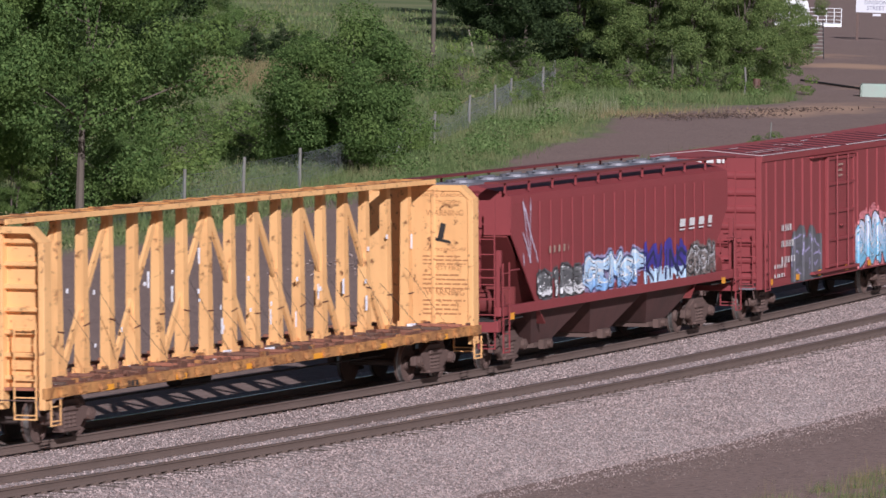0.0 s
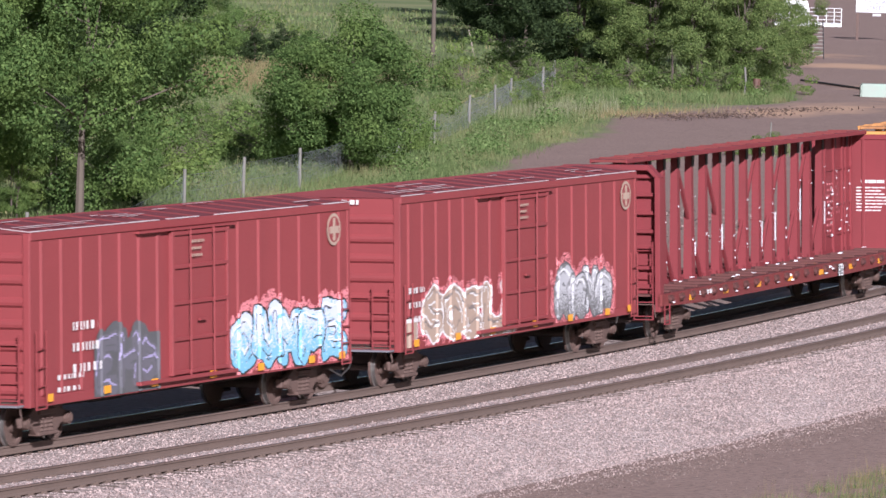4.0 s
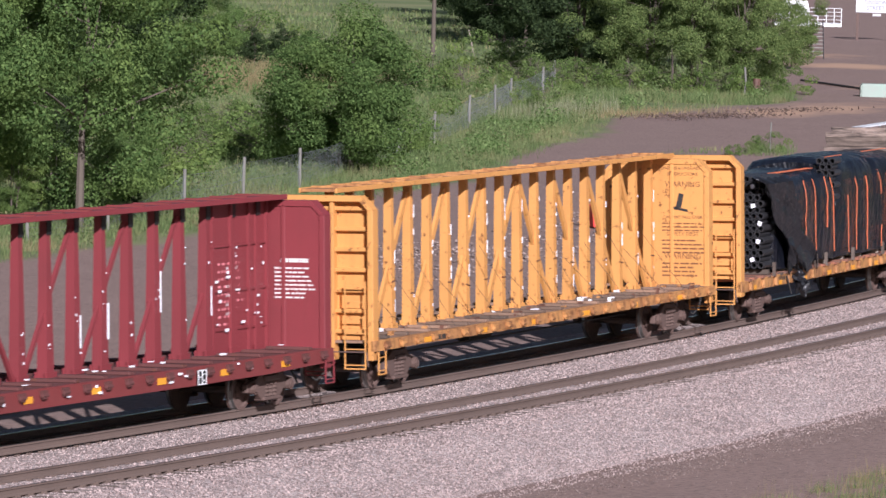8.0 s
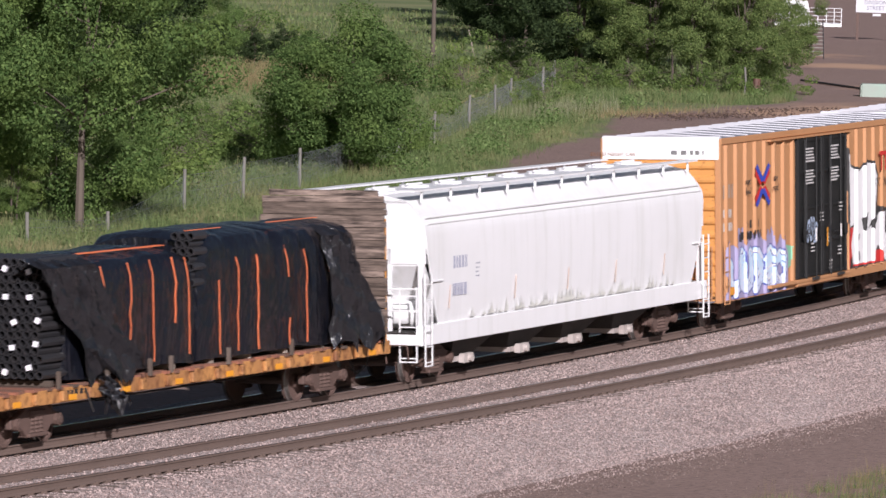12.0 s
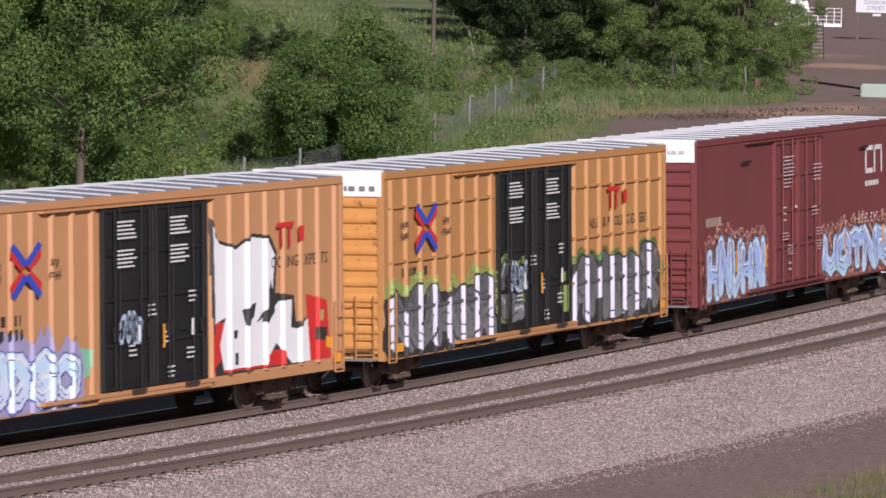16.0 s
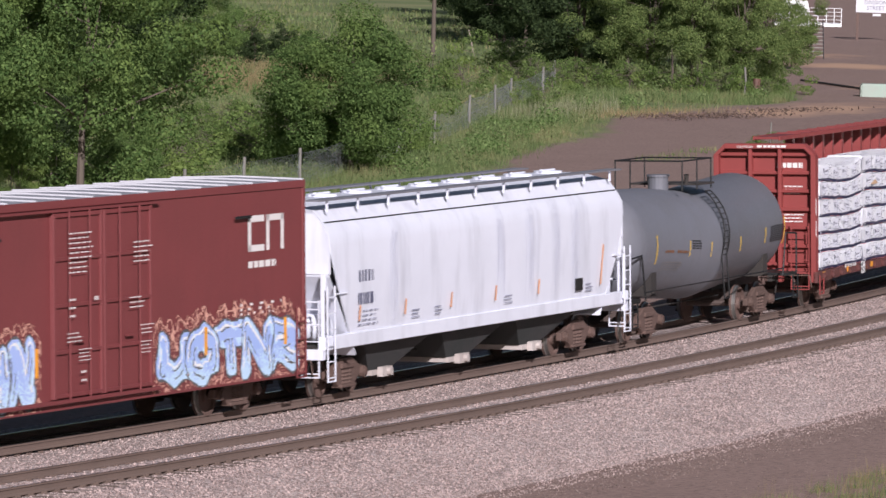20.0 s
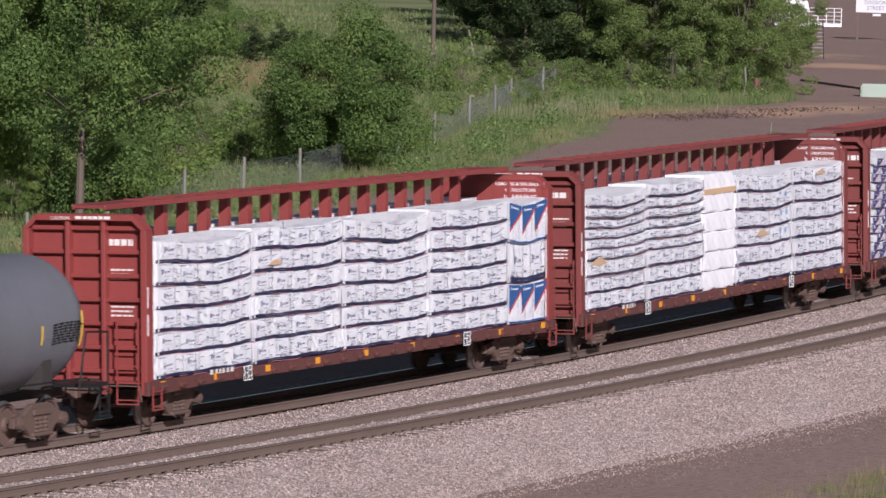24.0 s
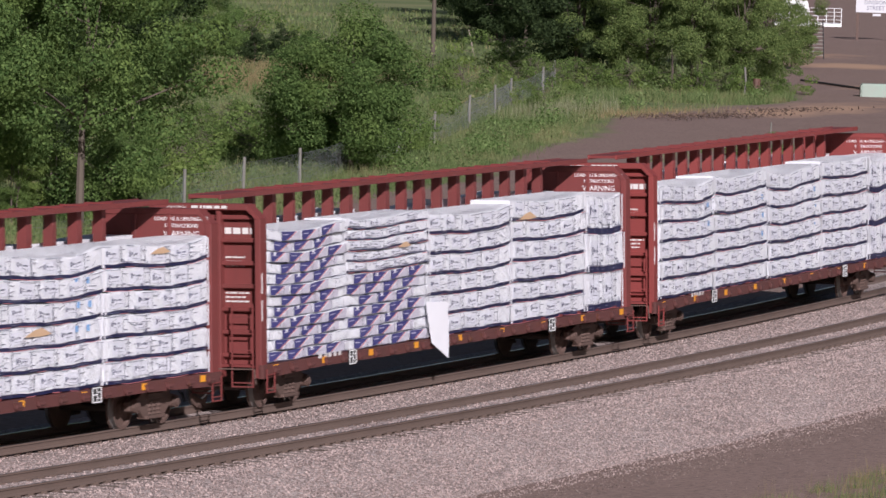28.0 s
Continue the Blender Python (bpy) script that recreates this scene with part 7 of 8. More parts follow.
curtain(2.0, 4.4, 2.3, 2.4, 3.86, 1.28, 1, "loose torn black film")
curtain(4.7, 5.0, 0.5, 0.9, 1.35, 0.7, 6, "torn corner of black film")
curtain(15.9, 16.2, 0.9, 3.0, 3.95, 1.2, 3, "loose torn black film")
for x, za, zb, seed, yh in ((5.25, 2.9, 3.56, 4, 1.34), (6.45, 1.42, 3.58, 4, 1.34), (7.65, 1.42, 3.58, 4, 1.34), (8.5, 2.2, 3.6, 4, 1.34), (9.15, 1.5, 3.56, 4, 1.34), (10.58, 1.4, 3.0, 5, 1.4), (11.6, 1.42, 3.7, 5, 1.4), (12.4, 1.4, 3.66, 5, 1.4), (14.05, 2.9, 3.6, 7, 1.36), (14.1, 1.4, 2.0, 7, 1.36), (15.1, 1.4, 3.62, 7, 1.36), (16.35, 2.9, 3.6, 7, 1.36)):
    rnd = random.Random(int(x * 10))
    bm = bmesh.new()
    n = max(2, int((zb - za) / 0.25))
    wide = 0.06 if x in (8.5, 12.4) else 0.036
    pts = [(-FH + x + rnd.uniform(-0.03, 0.03), za + (zb - za) * k / n) for k in range(n + 1)]
    edges = []
    for px, pz in pts:
        y = -yh - 0.085 - fold(px + 0.12 * pz, seed) + 0.14 * smooth_top(pz, yh)
        edges.append((bm.verts.new((px, y, pz)), bm.verts.new((px + wide, y, pz))))
    for (a, b), (c, d) in zip(edges, edges[1:]):
        bm.faces.new((a, b, d, c))
    thicken(bm, 0.012)
    part("strap", bm, STRAP, pipes, "orange load strap")
for xa, xb, y in ((4.3, 9.4, -0.75), (5.6, 9.5, -0.6), (9.9, 11.6, -1.0), (14.2, 16.8, -0.9)):
    boxpart("strap", pipes, STRAP, -FH + xa, -FH + xb, y - 0.025, y + 0.025, 3.79 if xa < 9 else 4.08, 3.805 if xa < 9 else 4.095, label="orange load strap")
me = boxmesh("timber_block", 0.12, 2.7, 0.12, WOOD_PALE)
for x in spaced(3.0, 18.0, 9):
    again("timber_block", me, pipes, (-FH + x, 0, 1.26))
me = boxmesh("timber_stake", 0.07, 0.08, 0.36, WOOD)
for x in (3.0, 5.2, 7.2, 8.2, 11.0, 14.2):
    again("timber_stake", me, pipes, (-FH + x, -1.5, 1.34))

# ---------- tank car ----------
tk = car_base("tank_car", "grey tank car with yellow reflective marks and rusty bogies")
TA, TB = 201.7, 216.0
TH = (TB - TA) / 2
CARS.append((tk, 208.3, 4.75))
RT, ZT = 1.42, 2.46


def dip(x):
    """The shell sags to its outlet: both halves slope down to the middle."""
    return -0.27 * (1 - min(abs(x - 0.6) / 4.6, 1.0))


bm = bmesh.new()
rings = []
for x, r in [(-TH + 0.4, 0.02), (-TH + 0.45, 0.5), (-TH + 0.62, 0.95), (-TH + 0.9, 1.26), (-TH + 1.25, 1.4), (-TH + 1.5, RT), (-2.4, RT), (-2.35, RT + 0.012), (0.3, RT + 0.012), (0.32, RT + 0.02), (0.6, RT + 0.02), (0.9, RT + 0.02), (0.92, RT + 0.012), (2.35, RT + 0.012), (2.4, RT), (TH - 1.5, RT), (TH - 1.25, 1.4), (TH - 0.9, 1.26), (TH - 0.62, 0.95), (TH - 0.45, 0.5), (TH - 0.4, 0.02)]:
    rings.append([bm.verts.new((x, r * math.cos(2 * math.pi * k / 48), ZT + dip(x) + r * math.sin(2 * math.pi * k / 48))) for k in range(48)])
for a, b in zip(rings, rings[1:]):
    for k in range(48):
        bm.faces.new((a[k], a[(k + 1) % 48], b[(k + 1) % 48], b[k]))
shell = part("tank_shell", bm, GREY_TANK, tk, smooth=True)
bm = bmesh.new()
tube(bm, (-0.6, 0, ZT + RT - 0.3), (-0.6, 0, ZT + RT + 0.14), 0.27, 18)
tube(bm, (-0.6, 0, ZT + RT + 0.14), (-0.6, 0, ZT + RT + 0.2), 0.3, 18)
part("manway_dome", bm, GREY_TANK, tk)
pl = boxpart("top_platform", tk, UNDER, -0.1, 1.25, -0.95, 0.95, ZT + RT - 0.1, ZT + RT - 0.05)
for x, y in ((-0.05, -0.6), (0.35, 0.1), (0.7, -0.35), (0.15, 0.5)):
    bm = bmesh.new()
    tube(bm, (x, y, ZT + RT - 0.1), (x, y, ZT + RT + 0.16), 0.06, 8)
    tube(bm, (x - 0.12, y, ZT + RT + 0.12), (x + 0.12, y, ZT + RT + 0.12), 0.035, 6)
    part("valve", bm, UNDER, pl)
for x in (-1.38, -0.15, 1.05):
    for y in (-0.92, 0.92):
        rodpart("railing_post", pl, BLACK, [(x, y, ZT + RT - 0.2), (x, y, ZT + RT + 0.58)], 0.02)
for y in (-0.92, 0.92):
    rodpart("railing_bar", pl, BLACK, [(-1.38, y, ZT + RT + 0.58), (1.05, y, ZT + RT + 0.58)], 0.022)
for x in (-1.38, 1.05):
    rodpart("railing_bar", pl, BLACK, [(x, -0.92, ZT + RT + 0.58), (x, 0.92, ZT + RT + 0.58)], 0.022)
# curved ladder up the side
for s in (-1, 1):
    bm = bmesh.new()
    arc = [radians(a) for a in (200, 188, 176, 164, 152, 140, 130)]
    pts = [(s * -1.5 * 1.0, 0.8)] + [(s * (RT + 0.09) * math.cos(a), ZT + (RT + 0.09) * math.sin(a)) for a in arc]
    for xo in (0.0, 0.42):
        for (ya, za), (yb, zb) in zip(pts, pts[1:]):
            tube(bm, (0.4 + xo, -abs(ya) if s > 0 else abs(ya), za), (0.4 + xo, -abs(yb) if s > 0 else abs(yb), zb), 0.02, 5)
    lad = part("side_ladder", bm, BLACK, tk)
    for y, z in pts + [((pts[i][0] + pts[i + 1][0]) / 2, (pts[i][1] + pts[i + 1][1]) / 2) for i in range(len(pts) - 1)]:
        again("rung", boxmesh("rung", 0.42, 0.022, 0.024, BLACK), lad, (0.61, -abs(y) if s > 0 else abs(y), z))
# yellow reflective strips bent to the shell
STRIP_YELLOW = paint("yellow_reflective_tape", (0.72, 0.47, 0.07), amount=0.1, streak=0, rough=0.35)
for x in (-5.0, -2.3, -0.5, 2.0, 4.2, 5.9):
    hgt = 16 if abs(x) < 5 else 30
    bm = bmesh.new()
    col = []
    for k in range(7):
        a = radians(185 + hgt * (k / 6 - 0.5))
        col.append([bm.verts.new((x + o, (RT + 0.012) * math.cos(a), ZT + dip(x) + (RT + 0.014) * math.sin(a))) for o in (0, 0.085)])
    for a, b in zip(col, col[1:]):
        bm.faces.new((a[0], a[1], b[1], b[0]))
    part("reflective_strip", bm, STRIP_YELLOW, shell, "yellow reflective strip")


FAINT = paint("faint_stencil_paint", (0.2, 0.185, 0.18), amount=0.5, streak=0, dirt=(0.15, 0.15, 0.165))


def on_shell(mat, x0, w, a0, a1, rows, seed, name="stencil_marking"):
    rnd = random.Random(seed)
    bm = bmesh.new()
    for r in range(rows):
        aa, ab = radians(a0 + (a1 - a0) * r / rows), radians(a0 + (a1 - a0) * (r + 0.6) / rows)
        x = x0
        while x < x0 + w:
            d = rnd.uniform(0.1, 0.3)
            bm.faces.new([bm.verts.new((px, (RT + 0.018) * math.cos(a), ZT + dip(px) + (RT + 0.018) * math.sin(a))) for px, a in ((x, aa), (x + d * 0.8, aa), (x + d * 0.8, ab), (x, ab))])
            x += d
    part(name, bm, mat, shell)["kind"] = "stuff"


on_shell(LETTER_O, -4.3, 0.7, 187, 191, 1, 3)
on_shell(LETTER_O, -3.3, 0.9, 187, 191, 1, 8)
on_shell(FAINT, -4.4, 1.5, 199, 210, 4, 4)
on_shell(BLACK, -2.1, 0.6, 176, 186, 4, 5)
on_shell(BLACK, 4.7, 1.1, 178, 196, 8, 6)
for s in (-1, 1):
    boxpart("stub_sill", tk, BLACK, min(s * 3.0, s * TH), max(s * 3.0, s * TH), -0.3, 0.3, 0.85, 1.15)
    boxpart("end_platform", tk, BLACK, min(s * (TH - 0.9), s * TH), max(s * (TH - 0.9), s * TH), -1.4, 1.4, 1.08, 1.16)
    bm = bmesh.new()
    prism(bm, [(-1.25, 1.15), (1.25, 1.15), (1.25, 1.75), (0.9, 1.4), (0.0, 1.12), (-0.9, 1.4), (-1.25, 1.75)], s * 4.75 - 0.2, s * 4.75 + 0.2, "x")
    part("saddle", bm, UNDER, tk)
    for y in (-1.4, 1.4):
        rodpart("end_handrail", tk, BLACK, [(s * (TH - 0.05), y, 1.1), (s * (TH - 0.05), y, 2.2), (s * (TH - 1.0), y, 2.25), (s * (TH - 1.3), y, 1.1)], 0.024)
        ladder(tk, BLACK, s * (TH - 0.3), y + (-0.05 if y < 0 else 0.05), 0.45, 1.1, 0.42, "x", 0.3, name="sill_step")
    rodpart("side_rail", tk, BLACK, [(-TH + 1.3, s * 1.4, 1.3), (TH - 1.3, s * 1.4, 1.3)], 0.02)
for s in (-1, 1):
    bogie(tk, s * 4.75)
    coupler(tk, s * TH, s)
rodpart("brake_rod", tk, UNDER, [(-3.5, -0.3, 0.7), (3.5, -0.3, 0.7)], 0.025)
bm = bmesh.new()
tube(bm, (0, 0, 0.8), (0, 0, 1.1), 0.2, 12)
part("bottom_outlet", bm, CAST_RUST, tk)


# ---------- ground: one sheet out to the horizon ----------
GZ = -0.78


def lateral(x, y):
    """Distance along and across the railway arc of a place in plan."""
    r = math.hypot(x, y - 1 / CURVE)
    return math.atan2(x, 1 / CURVE - y) / CURVE, 1 / CURVE - r


def smooth01(v, a, b):
    t = min(max((v - a) / (b - a), 0.0), 1.0)
    return t * t * (3 - 2 * t)


def ground_height(x, y):
    u, w = lateral(x, y)
    bumps = 0.12 * noise.noise(Vector((x * 0.05, y * 0.05, 0.3)))
    return GZ + bumps * smooth01(w, 8, 30) + 0.25 * smooth01(w, 29, 34) * (0.5 + noise.noise(Vector((x * 0.03, y * 0.03, 4))))


def turf_edge(u):
    return 28.7 + 0.9 * math.sin(u * 0.13) - 10.0 * smooth01(u, 285, 330) - 6.0 * smooth01(u, 335, 400) - 22.0 * smooth01(u, 400, 500)


# patches of tan sand in the yard: place along and across the line, spread, weight
SAND = ((383, 8.5, 6, 5, 0.75), (305, 20.6, 8, 3.0, 0.62), (315, 16.5, 9, 3.2, 0.55), (327, 11, 10, 3.5, 0.45), (345, 13, 10, 4, 0.4), (404, 8, 8, 6, 0.5), (299, 27.6, 5, 0.8, 0.5))


def build_ground():
    def axis(lo, hi, step, far):
        mid = list(np.arange(lo, hi + 0.1, step))
        out, d = [], step
        v = hi
        while v < far:
            d *= 1.5
            v += d
            out.append(v)
        low, d, v = [], step, lo
        while v > -far:
            d *= 1.5
            v -= d
            low.append(v)
        return low[::-1] + mid + out
    xs, ys = axis(80, 480, 2.5, 4000), axis(-25, 260, 2.5, 4000)
    verts, turf, sand = [], [], []
    for y in ys:
        for x in xs:
            u, w = lateral(x, y)
            verts.append((x, y, ground_height(x, y)))
            edge = turf_edge(u)
            g = smooth01(w, edge - 1.0, edge + 1.0)
            if w < -60 or u < 20:
                g = 1.0
            turf.append(g * 0.55 + 0.2)
            sand.append(0.12 * smooth01(u, 285, 310) + sum(k * math.exp(-((u - a) / p) ** 2 - ((w - b) / q) ** 2) for a, b, p, q, k in SAND))
    nx = len(xs)
    faces = [(j * nx + i, j * nx + i + 1, (j + 1) * nx + i + 1, (j + 1) * nx + i) for j in range(len(ys) - 1) for i in range(nx - 1)]
    me = bpy.data.meshes.new("ground")
    me.from_pydata(verts, [], faces)
    me.attributes.new("turf", "FLOAT", "POINT").data.foreach_set("value", turf)
    me.attributes.new("sand", "FLOAT", "POINT").data.foreach_set("value", sand)
    me.materials.append(SOIL)
    me.shade_smooth()
    return tagged(new("ground", me), "flat brown dirt yard with turf beyond the fence", "ground", kind="structure")


build_ground()
SPACING = 4.06


def loft(name, profile, us, mats, parent=None, w0=0.0, jitter=0.0):
    """A cross-section (w, z) drawn along the line."""
    rnd = random.Random(5)
    verts = [along(u, w0 + w, z + rnd.uniform(-jitter, jitter) * (1.0 if -8.0 < w < 3.5 else 1.6)) for u in us for w, z in profile]
    n = len(profile)
    faces = [(a * n + i, (a + 1) * n + i, (a + 1) * n + i + 1, a * n + i + 1) for a in range(len(us) - 1) for i in range(n - 1)]
    me = bpy.data.meshes.new(name)
    me.from_pydata(verts, [], faces)
    me.materials.append(mats)
    ob = new(name, me)
    ob.parent = parent
    return ob


FAR_US = [-230, -150, -80, -20, 30] + list(np.arange(60, 240, 2.0)) + [240, 300, 400, 500]
fine_w = [-9.6, -9.0, -8.3, -7.6, -6.9, -6.3, -5.9, -5.4, -4.81, -4.06, -3.31, -2.7, -2.0, -1.4, -0.75, 0.0, 0.75, 1.5, 2.1, 2.6, 3.2, 3.8, 4.4]


def bed(w):
    if w < -6.0:
        return max(-0.168 - (-6.0 - w) * 0.2, GZ - 0.05)
    if w > 2.1:
        return max(-0.168 - (w - 2.1) * 0.34, GZ - 0.05)
    return -0.168


tagged(loft("ballast_bed", [(w, bed(w)) for w in fine_w], FAR_US, BALLAST, jitter=0.006), "pinkish-grey crushed stone ballast bed under two tracks", "ballast", kind="structure")


def loose_stones(count, u0, u1, w0, w1, lo, hi, name, label, zfun, seed, mat=None):
    """Many small broken stones as one scatter."""
    rs = np.random.RandomState(seed)
    base = np.array([(1, 0, 0), (-1, 0.1, 0), (0, 1, 0.1), (0.1, -1, 0), (0, 0, 1), (0, 0.1, -1)], float)
    tri = np.array([(0, 2, 4), (2, 1, 4), (1, 3, 4), (3, 0, 4), (2, 0, 5), (1, 2, 5), (3, 1, 5), (0, 3, 5)])
    U, W = rs.uniform(u0, u1, count), rs.uniform(w0, w1, count)
    S = rs.uniform(lo, hi, (count, 1, 1))
    jig = base[None] * (0.6 + 0.6 * rs.rand(count, 6, 3)) * S
    ang = rs.rand(count) * 6.283
    c, s = np.cos(ang)[:, None], np.sin(ang)[:, None]
    V = np.stack([jig[..., 0] * c - jig[..., 1] * s, jig[..., 0] * s + jig[..., 1] * c, jig[..., 2] * 0.75], -1)
    P = np.array([along(u, w, zfun(w) + 0.008) for u, w in zip(U, W)])
    V += P[:, None, :]
    F = (tri[None] + (np.arange(count) * 6)[:, None, None]).reshape(-1, 3)
    me = bpy.data.meshes.new(name)
    me.from_pydata(V.reshape(-1, 3).tolist(), [], F.tolist())
    me.materials.append(mat or STONE)
    return tagged(new(name, me), label, "stones", kind="stuff")


loose_stones(60000, 90, 166, -9.3, -4.95, 0.013, 0.033, "loose_ballast", "loose pinkish-grey ballast stones", bed, 1)
loose_stones(20000, 90, 170, -3.2, -0.85, 0.013, 0.032, "loose_ballast", "loose pinkish-grey ballast stones", bed, 2)
loose_stones(5000, 90, 170, -4.7, -3.4, 0.018, 0.036, "loose_ballast", "loose pinkish-grey ballast stones", bed, 3)
loose_stones(9000, 95, 162, -10.0, -8.6, 0.012, 0.028, "loose_ballast", "thinning ballast stones at the edge of the bed", lambda w: max(bed(w), GZ) + 0.005, 14)
loose_stones(5000, 95, 160, -11.2, -9.6, 0.01, 0.024, "loose_ballast", "sparse ballast stones on the dirt", lambda w: GZ + 0.01, 15, STRAY)
loose_stones(1600, 95, 160, -14, -10.0, 0.008, 0.02, "loose_ballast", "stray ballast stones on the dirt", lambda w: GZ + 0.01, 4, STRAY)
loose_stones(6000, 105, 215, 2.2, 6, 0.02, 0.05, "loose_ballast", "stray ballast stones behind the track", bed, 5)
loose_stones(350, 170, 185, 14.5, 21, 0.03, 0.1, "rubble", "pale broken rubble strewn on the dirt yard", lambda w: GZ + 0.03, 16, STRAY)
loose_stones(1500, 165, 212, 12, 20, 0.02, 0.07, "rubble", "pale rubble strewn on the dirt yard", lambda w: GZ + 0.02, 6, STRAY)


# ---------- two tracks: rails and ties ----------
def track(w0, cant, name, label):
    t = new(name)
    t.empty_display_size = 1
    tagged(t, label, "railway track", kind="structure")
    for s in (-1, 1):
        dz = -s * 0.7525 * cant + 0.035
        prof = [(-0.07, -0.175), (-0.07, -0.16), (-0.012, -0.13), (-0.012, -0.045), (-0.036, -0.035), (-0.036, -0.004), (-0.028, 0.0), (0.028, 0.0), (0.036, -0.004), (0.036, -0.035), (0.012, -0.045), (0.012, -0.13), (0.07, -0.16), (0.07, -0.175)]
        rail = loft("rail", [(s * 0.7525 + a, b + dz) for a, b in prof], FAR_US, RAILSIDE, t, w0)
        loft("rail_head", [(s * 0.7525 + a, 0.0025 + dz) for a in (-0.03, 0.03)], FAR_US, RAIL_BRIGHT if w0 == 0 and s > 0 else RAILTOP, t, w0)
    tie = boxmesh("tie", 0.23, 2.6, 0.18, TIE, bevel=0.012)
    plate = stored("tie_plate", lambda: tie_plate())
    for k in range(150):
        u = 88 + 0.52 * k
        q = along(u, w0, -0.262 - 1.3 * max(0.0, cant - 0.02) * 2.2)
        o = again("tie", tie, t, q, Matrix.Rotation(heading(u), 4, "Z") @ Matrix.Rotation(-cant, 4, "X"))
        again("tie_plate", plate, o, (0, -0.7525, 0.095))
        again("tie_plate", plate, o, (0, 0.7525, 0.095))
    return t


def tie_plate():
    bm = bmesh.new()
    box(bm, -0.1, 0.1, -0.17, 0.17, -0.012, 0.012)
    for x, y in product((-0.06, 0.06), (-0.11, 0.11)):
        box(bm, x - 0.022, x + 0.022, y - 0.022, y + 0.022, 0.0, 0.045)
    return mesh_of(bm, "tie_plate", RAILSIDE)


track(0.0, CANT, "railway_track", "canted track with brown rails under the train")
track(-SPACING, 0.02, "railway_track", "empty track with brown rails and timber ties")


# ---------- plants ----------
def leaf_cloud(centres, radii, per, size, rs, squash=0.8):
    """Small bent leaf sprays round cluster centres, thicker towards the outside."""
    V = []
    for c, r in zip(centres, radii):
        n = int(per * r * r)
        d = rs.normal(size=(n, 3))
        d /= np.linalg.norm(d, axis=1, keepdims=True)
        rad = r * (0.55 + 0.5 * rs.rand(n, 1) ** 0.6)
        p = c + d * rad * np.array((1, 1, squash))
        nrm = d + rs.normal(scale=0.55, size=(n, 3)) + np.array((0, 0, 0.35))
        nrm /= np.linalg.norm(nrm, axis=1, keepdims=True)
        a = np.cross(nrm, rs.normal(size=(n, 3)))
        a /= np.linalg.norm(a, axis=1, keepdims=True) + 1e-9
        b = np.cross(nrm, a)
        s = size * (0.45 + 1.15 * rs.rand(n, 1) ** 1.6)
        V.append(np.stack([p - a * s, p + b * s * 0.55 + nrm * s * 0.15, p + a * s, p - b * s * 0.55 - nrm * s * 0.1], 1))
    V = np.concatenate(V)
    F = np.arange(len(V) * 4).reshape(-1, 4)
    return V.reshape(-1, 3), F


def tree_template(height, crown_r, base, seed, leaf, clusters=60, per=90, leaf_size=0.13, trunk_r=0.16, stems=1, name="tree", label="", shape=1.0):
    rs = np.random.RandomState(seed)
    t = new(name)
    t.empty_display_size = 0.5
    tagged(t, label, "tree")
    bm = bmesh.new()
    cz, rz = (height + base) / 2, (height - base) / 2
    C, R = [], []
    while len(C) < clusters:
        p = rs.uniform(-1, 1, 3)
        q = np.linalg.norm(p)
        if 0.25 < q < 1 + 0.12 * rs.rand():
            az = math.atan2(p[1], p[0])
            taper = (1.0 - 0.4 * shape * max(p[2], 0)) * (1.0 + 0.22 * math.sin(3 * az + seed) + 0.15 * math.sin(5 * az + 2.3 * seed + 3 * p[2]))
            C.append((p[0] * crown_r * taper, p[1] * crown_r * taper, cz + p[2] * rz * (1.0 + 0.16 * math.sin(2 * az + seed * 1.7))))
            R.append(crown_r * rs.uniform(0.12, 0.33))
    C = np.array(C)
    for k in range(stems):
        ox, oy = (rs.uniform(-0.5, 0.5, 2) * (stems > 1))
        prev, r = Vector((ox, oy, -0.3)), trunk_r
        for i in range(6):
            nx = Vector((ox + rs.uniform(-0.15, 0.15) * i * 0.5, oy + rs.uniform(-0.15, 0.15) * i * 0.5, base * 0.5 + (height * 0.8 - base * 0.5) * (i + 1) / 6))
            tube(bm, prev, nx, r, 7, r * 0.8)
            prev, r = nx, r * 0.8
            if i:
                for c in C[rs.choice(len(C), 4)]:
                    if c[2] > nx.z - 0.5:
                        m = nx.lerp(Vector(c), 0.5) + Vector(rs.uniform(-0.2, 0.2, 3))
                        tube(bm, nx, m, r * 0.5, 5, r * 0.32)
                        tube(bm, m, Vector(c), r * 0.32, 4, 0.012)
    part("trunk", bm, BARK, t)
    V, F = leaf_cloud(C, R, per, leaf_size, rs, 0.66)
    me = bpy.data.meshes.new("crown")
    me.from_pydata(V.tolist(), [], F.tolist())
    me.materials.append(leaf)
    cr = new("crown", me)
    cr.parent = t
    return t


def plant(template, x, y, scale=1.0, turn=0.0, label=""):
    ob = copy_thing(template, Matrix.Translation((x, y, ground_height(x, y))) @ Matrix.Rotation(turn, 4, "Z"))
    ob.scale = (scale, scale, scale)
    return tagged(ob, label)


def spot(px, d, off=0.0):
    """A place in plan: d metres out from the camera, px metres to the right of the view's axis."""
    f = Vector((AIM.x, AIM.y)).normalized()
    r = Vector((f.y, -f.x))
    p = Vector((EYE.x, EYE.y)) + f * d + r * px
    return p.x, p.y


